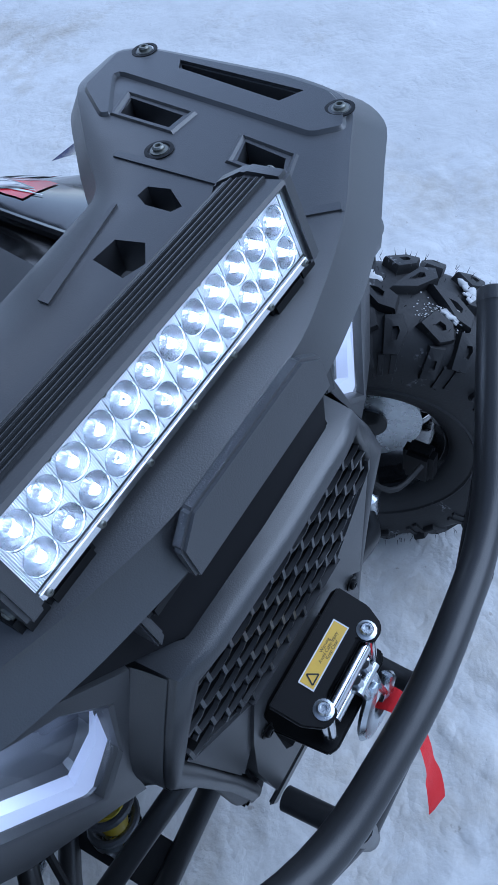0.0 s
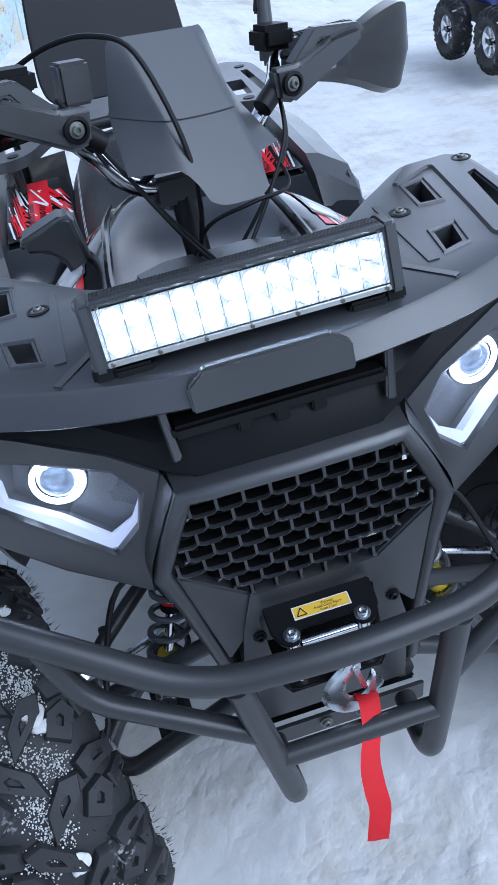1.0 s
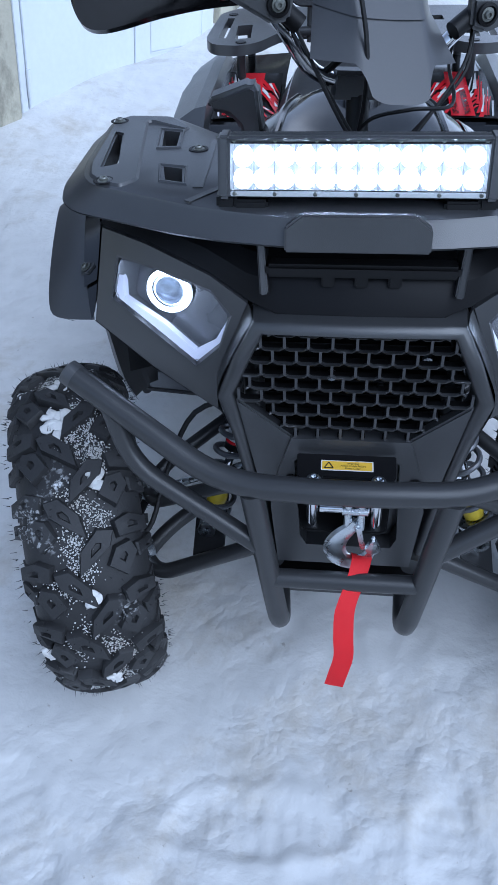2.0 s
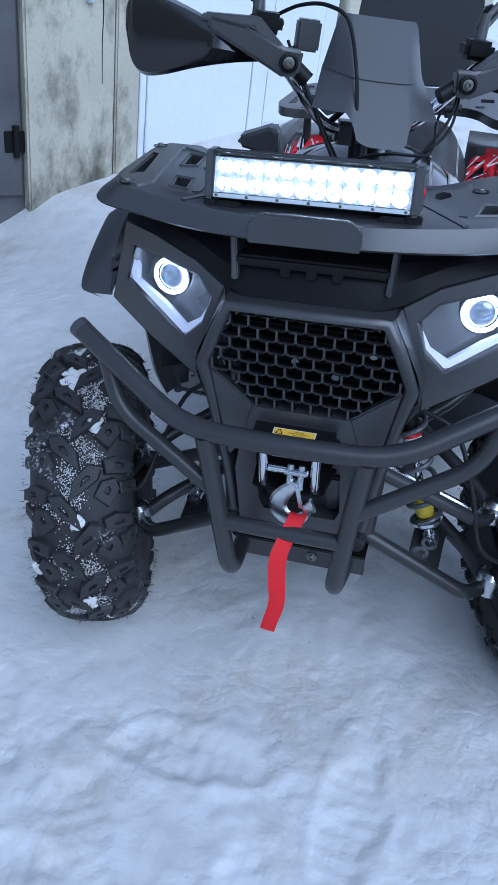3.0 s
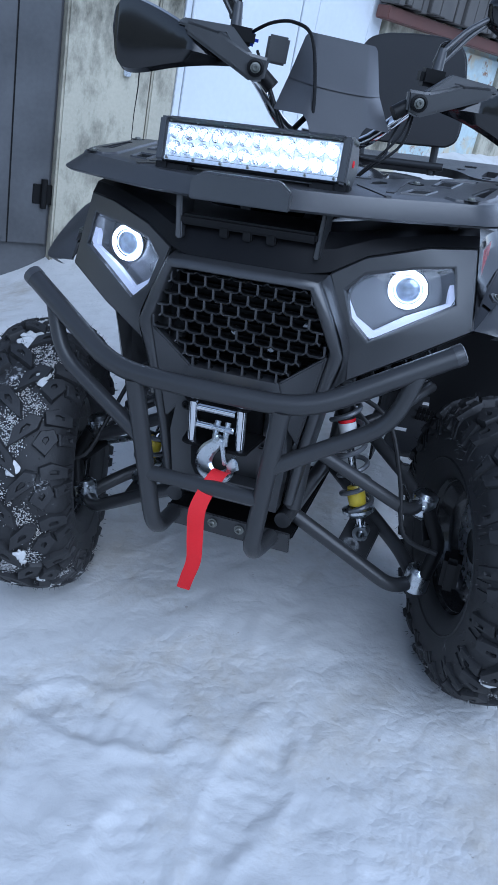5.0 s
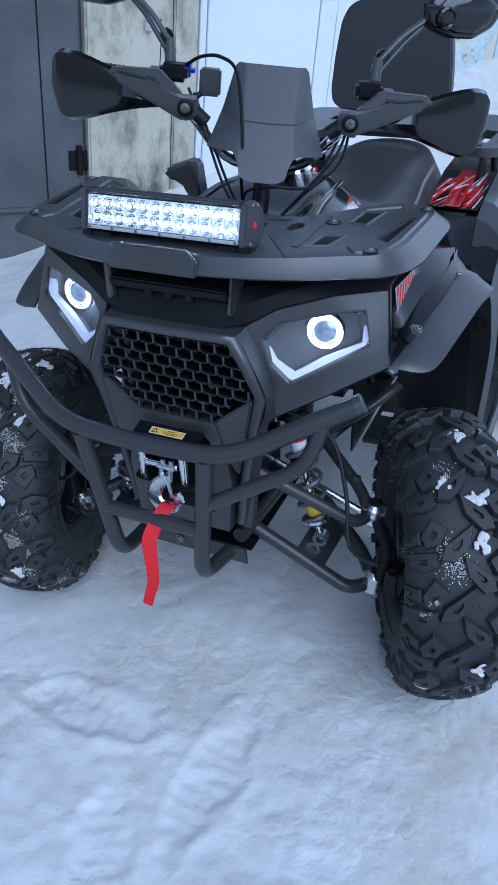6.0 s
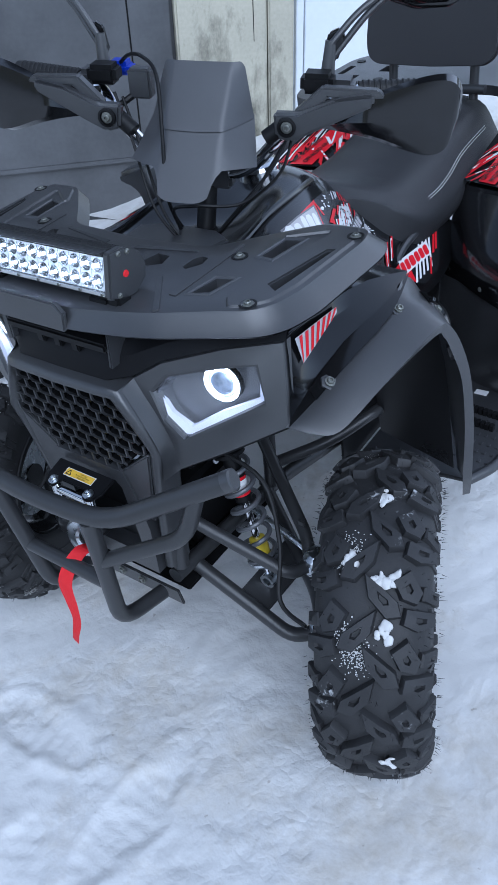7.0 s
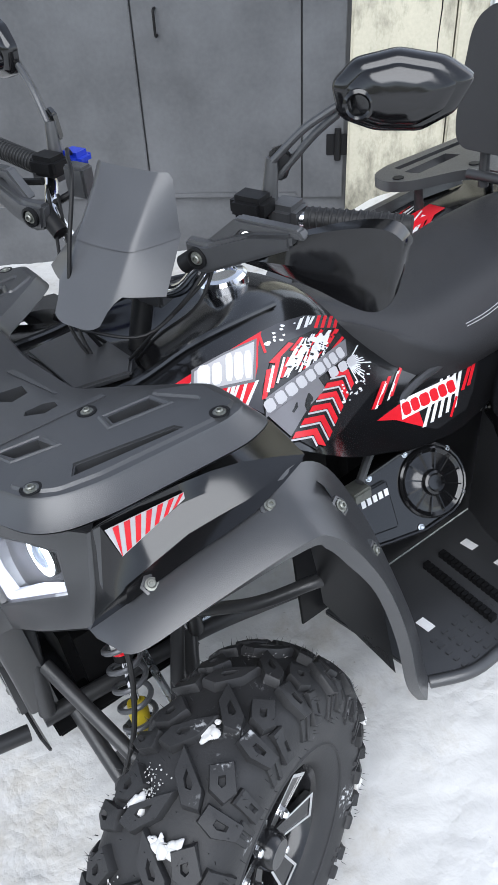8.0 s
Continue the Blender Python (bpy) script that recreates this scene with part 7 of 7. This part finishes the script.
        outl = [(-0.088, 0.012), (-0.06, 0.040), (-0.005, 0.052), (0.055, 0.042), (0.092, 0.02), (0.072, -0.022), (0.03, -0.046), (-0.03, -0.046), (-0.078, -0.03)]
        outl = [tuple(p[:2]) for p in rounded([(a, b, 0) for a, b in outl], 0.009, 3, True)]
        bm = bmesh.new()
        rings = []
        for k, dep in ((1.0, -0.006), (1.0, 0.002), (0.985, 0.008), (0.95, 0.0125), (0.8, 0.019), (0.76, 0.0195), (0.7, 0.024), (0.55, 0.029), (0.35, 0.032), (0.12, 0.0335)):
            rings.append([bm.verts.new(c + u * a * k + v * b * k + w * dep) for a, b in outl])
        for a, b in zip(rings, rings[1:]):
            for i in range(len(a)):
                bm.faces.new((a[i], a[(i + 1) % len(a)], b[(i + 1) % len(a)], b[i]))
        bm.faces.new(rings[-1])
        part("mirror_shell", bm, M_GLOSS, st, sharp=30)
        part("socket", revolve(bmesh.new(), [(0.02, -0.004), (0.02, 0.012), (0.016, 0.015), (0.013, 0.012), (0.012, 0.004), (0, 0.004)], axis(c - u * 0.05 - v * 0.008 + w * 0.018, w), 24), M_GLOSS, st)
        part("bracket", slab(bmesh.new(), [X(0.196, 0.46, 1.135), X(0.22, 0.47, 1.13), X(0.232, 0.475, 1.165), X(0.222, 0.47, 1.182), X(0.204, 0.462, 1.175)], (0, 0.014, 0), 0.003), M_SATIN, st)
        bm = bmesh.new()
        bm.faces.new([bm.verts.new(c + u * a * 0.95 + v * b * 0.95 - w * 0.004) for a, b in outl])
        part("mirror_glass", bm, M_CHROME, st, "mirror glass")
        part("knob", revolve(bmesh.new(), [(0.016, -0.012), (0.016, 0.006), (0.01, 0.014), (0, 0.015)], axis(X(0.318, 0.5, 1.25), (0, -1, 0)), 18), M_DARK, st)
    # windscreen in two pieces
    ws = part("windscreen", bmesh.new(), M_GLOSS, hb, "small dark tinted windscreen in two pieces")
    slope = lambda z: 0.232 + (z - 0.968)

    def between(z, at):
        """A value read along a line of (height, value)."""
        for (z0, v0), (z1, v1) in zip(at, at[1:]):
            if z >= z1 or z1 == at[-1][0]:
                return v0 + (v1 - v0) * (z - z0) / (z1 - z0)

    def pane(top, bottom, lift=0.0, n=40, m=12):
        """The raked screen between two edge lines: flat in the middle, its sides folded back; u runs from -1 to 1."""
        cols = []
        for i in range(n + 1):
            u = -1 + 2 * i / n
            col = []
            for k in range(m + 1):
                z = top(u) + (bottom(u) - top(u)) * k / m
                t = max(0.0, (abs(u) - 0.58) / 0.42)
                x = abs(u) / 0.58 * 0.051 if t == 0 else 0.051 + (between(z, ((1.138, 0.071), (1.06, 0.091), (1.003, 0.113))) - 0.051) * t
                back = 0.003 * u * u + between(z, ((1.138, 0.009), (1.06, 0.064), (1.003, 0.044))) * t ** 1.25
                col.append(Vector((math.copysign(x, u), slope(z) + back - lift, z)))
            cols.append(col)
        return sheet(bmesh.new(), cols, 0.003)

    def tongue(u):
        a = abs(u)
        if a < 0.5:
            return 0.964 + 0.008 * (a / 0.5) ** 4
        return 0.972 + 0.033 * min(1, (a - 0.5) / 0.14) ** 0.7 - 0.004 * max(0, a - 0.64) / 0.36

    seam = lambda u: 1.057 + 0.004 * u * u
    part("lower_pane", pane(seam, tongue), M_SCREEN, ws, sharp=60)
    part("upper_pane", pane(lambda u: 1.141 - 0.009 * max(0, abs(u) - 0.86) ** 2 / 0.02, lambda u: seam(u) - 0.004, 0.003), M_SCREEN, ws, sharp=60)
    for sx in (1, -1):
        part("mount", tube(bmesh.new(), [(sx * 0.03, 0.34, 1.02), (sx * 0.06, 0.38, 0.97)], 0.006, 0, 8), M_DARK, ws)
    # switch block and cables on the far side
    part("usb_box", box(bmesh.new(), (-0.142, 0.402, 1.073), (-0.1, 0.43, 1.123), 0.004), M_PLASTIC, hb, "small black switch box")
    part("box_bracket", tube(bmesh.new(), [(-0.12, 0.42, 1.09), (-0.14, 0.41, 1.075), (-0.165, 0.39, 1.06)], 0.006, 0.01, 8), M_DARK, hb)
    part("blue_clamp", box(bmesh.new(), (-0.206, 0.455, 1.094), (-0.158, 0.497, 1.118), 0.009), M_BLUE, hb, "blue anodised clamp")
    for k, pts in enumerate(([(-0.175, 0.46, 1.118), (-0.14, 0.42, 1.142), (-0.1, 0.38, 1.15), (-0.065, 0.345, 1.13), (-0.045, 0.29, 1.04), (-0.04, 0.27, 0.96), (-0.03, 0.3, 0.88)],
                             [(-0.16, 0.38, 1.09), (-0.12, 0.34, 1.02), (-0.07, 0.28, 0.93), (-0.02, 0.27, 0.87)], [(-0.15, 0.39, 1.08), (-0.105, 0.345, 1.0), (-0.055, 0.285, 0.92), (-0.01, 0.27, 0.865)],
                             [(0.16, 0.37, 1.05), (0.14, 0.33, 1.0), (0.09, 0.3, 0.94), (0.03, 0.28, 0.87)], [(0.165, 0.38, 1.06), (0.15, 0.34, 0.985), (0.085, 0.31, 0.925), (0.03, 0.31, 0.86)],
                             [(0.15, 0.39, 1.03), (0.13, 0.36, 0.99), (0.1, 0.27, 0.955), (0.02, 0.24, 0.955), (-0.03, 0.27, 0.93), (-0.03, 0.33, 0.86)])):
        part("cable", tube(bmesh.new(), spline(pts, 6), 0.0028 if k else 0.0034, 0, 8), M_DARK, hb)


build_handlebar()


def build_shifter():
    sh = part("gear_lever", tube(bmesh.new(), [(-0.172, 0.44, 0.78), (-0.172, 0.405, 0.87)], 0.011, 0), M_PLASTIC, quad, "black gear lever with a broad angular knob")
    bm = slab(bmesh.new(), [(-0.246, 0.385, 0.928), (-0.176, 0.385, 0.952), (-0.163, 0.385, 0.946), (-0.153, 0.385, 0.862), (-0.186, 0.385, 0.855), (-0.195, 0.385, 0.888), (-0.212, 0.385, 0.904), (-0.243, 0.385, 0.91)], (0, 0.04, 0.004), 0.008, 3)
    part("knob", bm, M_PLASTIC, sh, sharp=50)


build_shifter()


# a second quad bike parked across the yard
def build_far_quad():
    m = SLOPE @ Matrix.Translation((2.60, 3.80, 0)) @ Matrix.Diagonal((0.65, 0.65, 0.65, 1))
    q = thing("quad_bike", "blue and black quad bike with silver rims parked on the snow", "quad bike", m)
    for sx in (1, -1):
        build_wheel(q, "front_wheel", (sx * 0.44, 0.0, 0.281), 0, sx, 61, "wheel with bright alloy rim", silver=True)
        build_wheel(q, "rear_wheel", (sx * 0.44, 0.85, 0.281), 0, sx, 61, "wheel with bright alloy rim", silver=True)
    rows = [[(0, y, t), (w * 0.6, y, t - 0.02), (w, y, t - 0.1), (w * 0.9, y, b)] for y, w, t, b in ((-0.35, 0.2, 0.78, 0.5), (-0.1, 0.32, 0.88, 0.5), (0.3, 0.3, 0.92, 0.45), (0.6, 0.2, 0.82, 0.4), (1.0, 0.22, 0.85, 0.45), (1.3, 0.34, 0.88, 0.5), (1.55, 0.3, 0.82, 0.55))]
    part("body_shell", sheet(bmesh.new(), rows, 0, 3, 2, True), M_BLUE, q, "blue plastic body")
    part("chassis", box(bmesh.new(), (-0.2, -0.2, 0.27), (0.2, 1.4, 0.5), 0.03), M_DARK, q)
    part("handlebar", tube(bmesh.new(), [(-0.36, 0.5, 1.05), (-0.12, 0.4, 0.98), (0.12, 0.4, 0.98), (0.36, 0.5, 1.05)], 0.014, 0.05), M_TUBE, q)
    part("seat", box(bmesh.new(), (-0.14, 0.6, 0.82), (0.14, 1.3, 0.92), 0.04), M_SEAT, q)


build_far_quad()
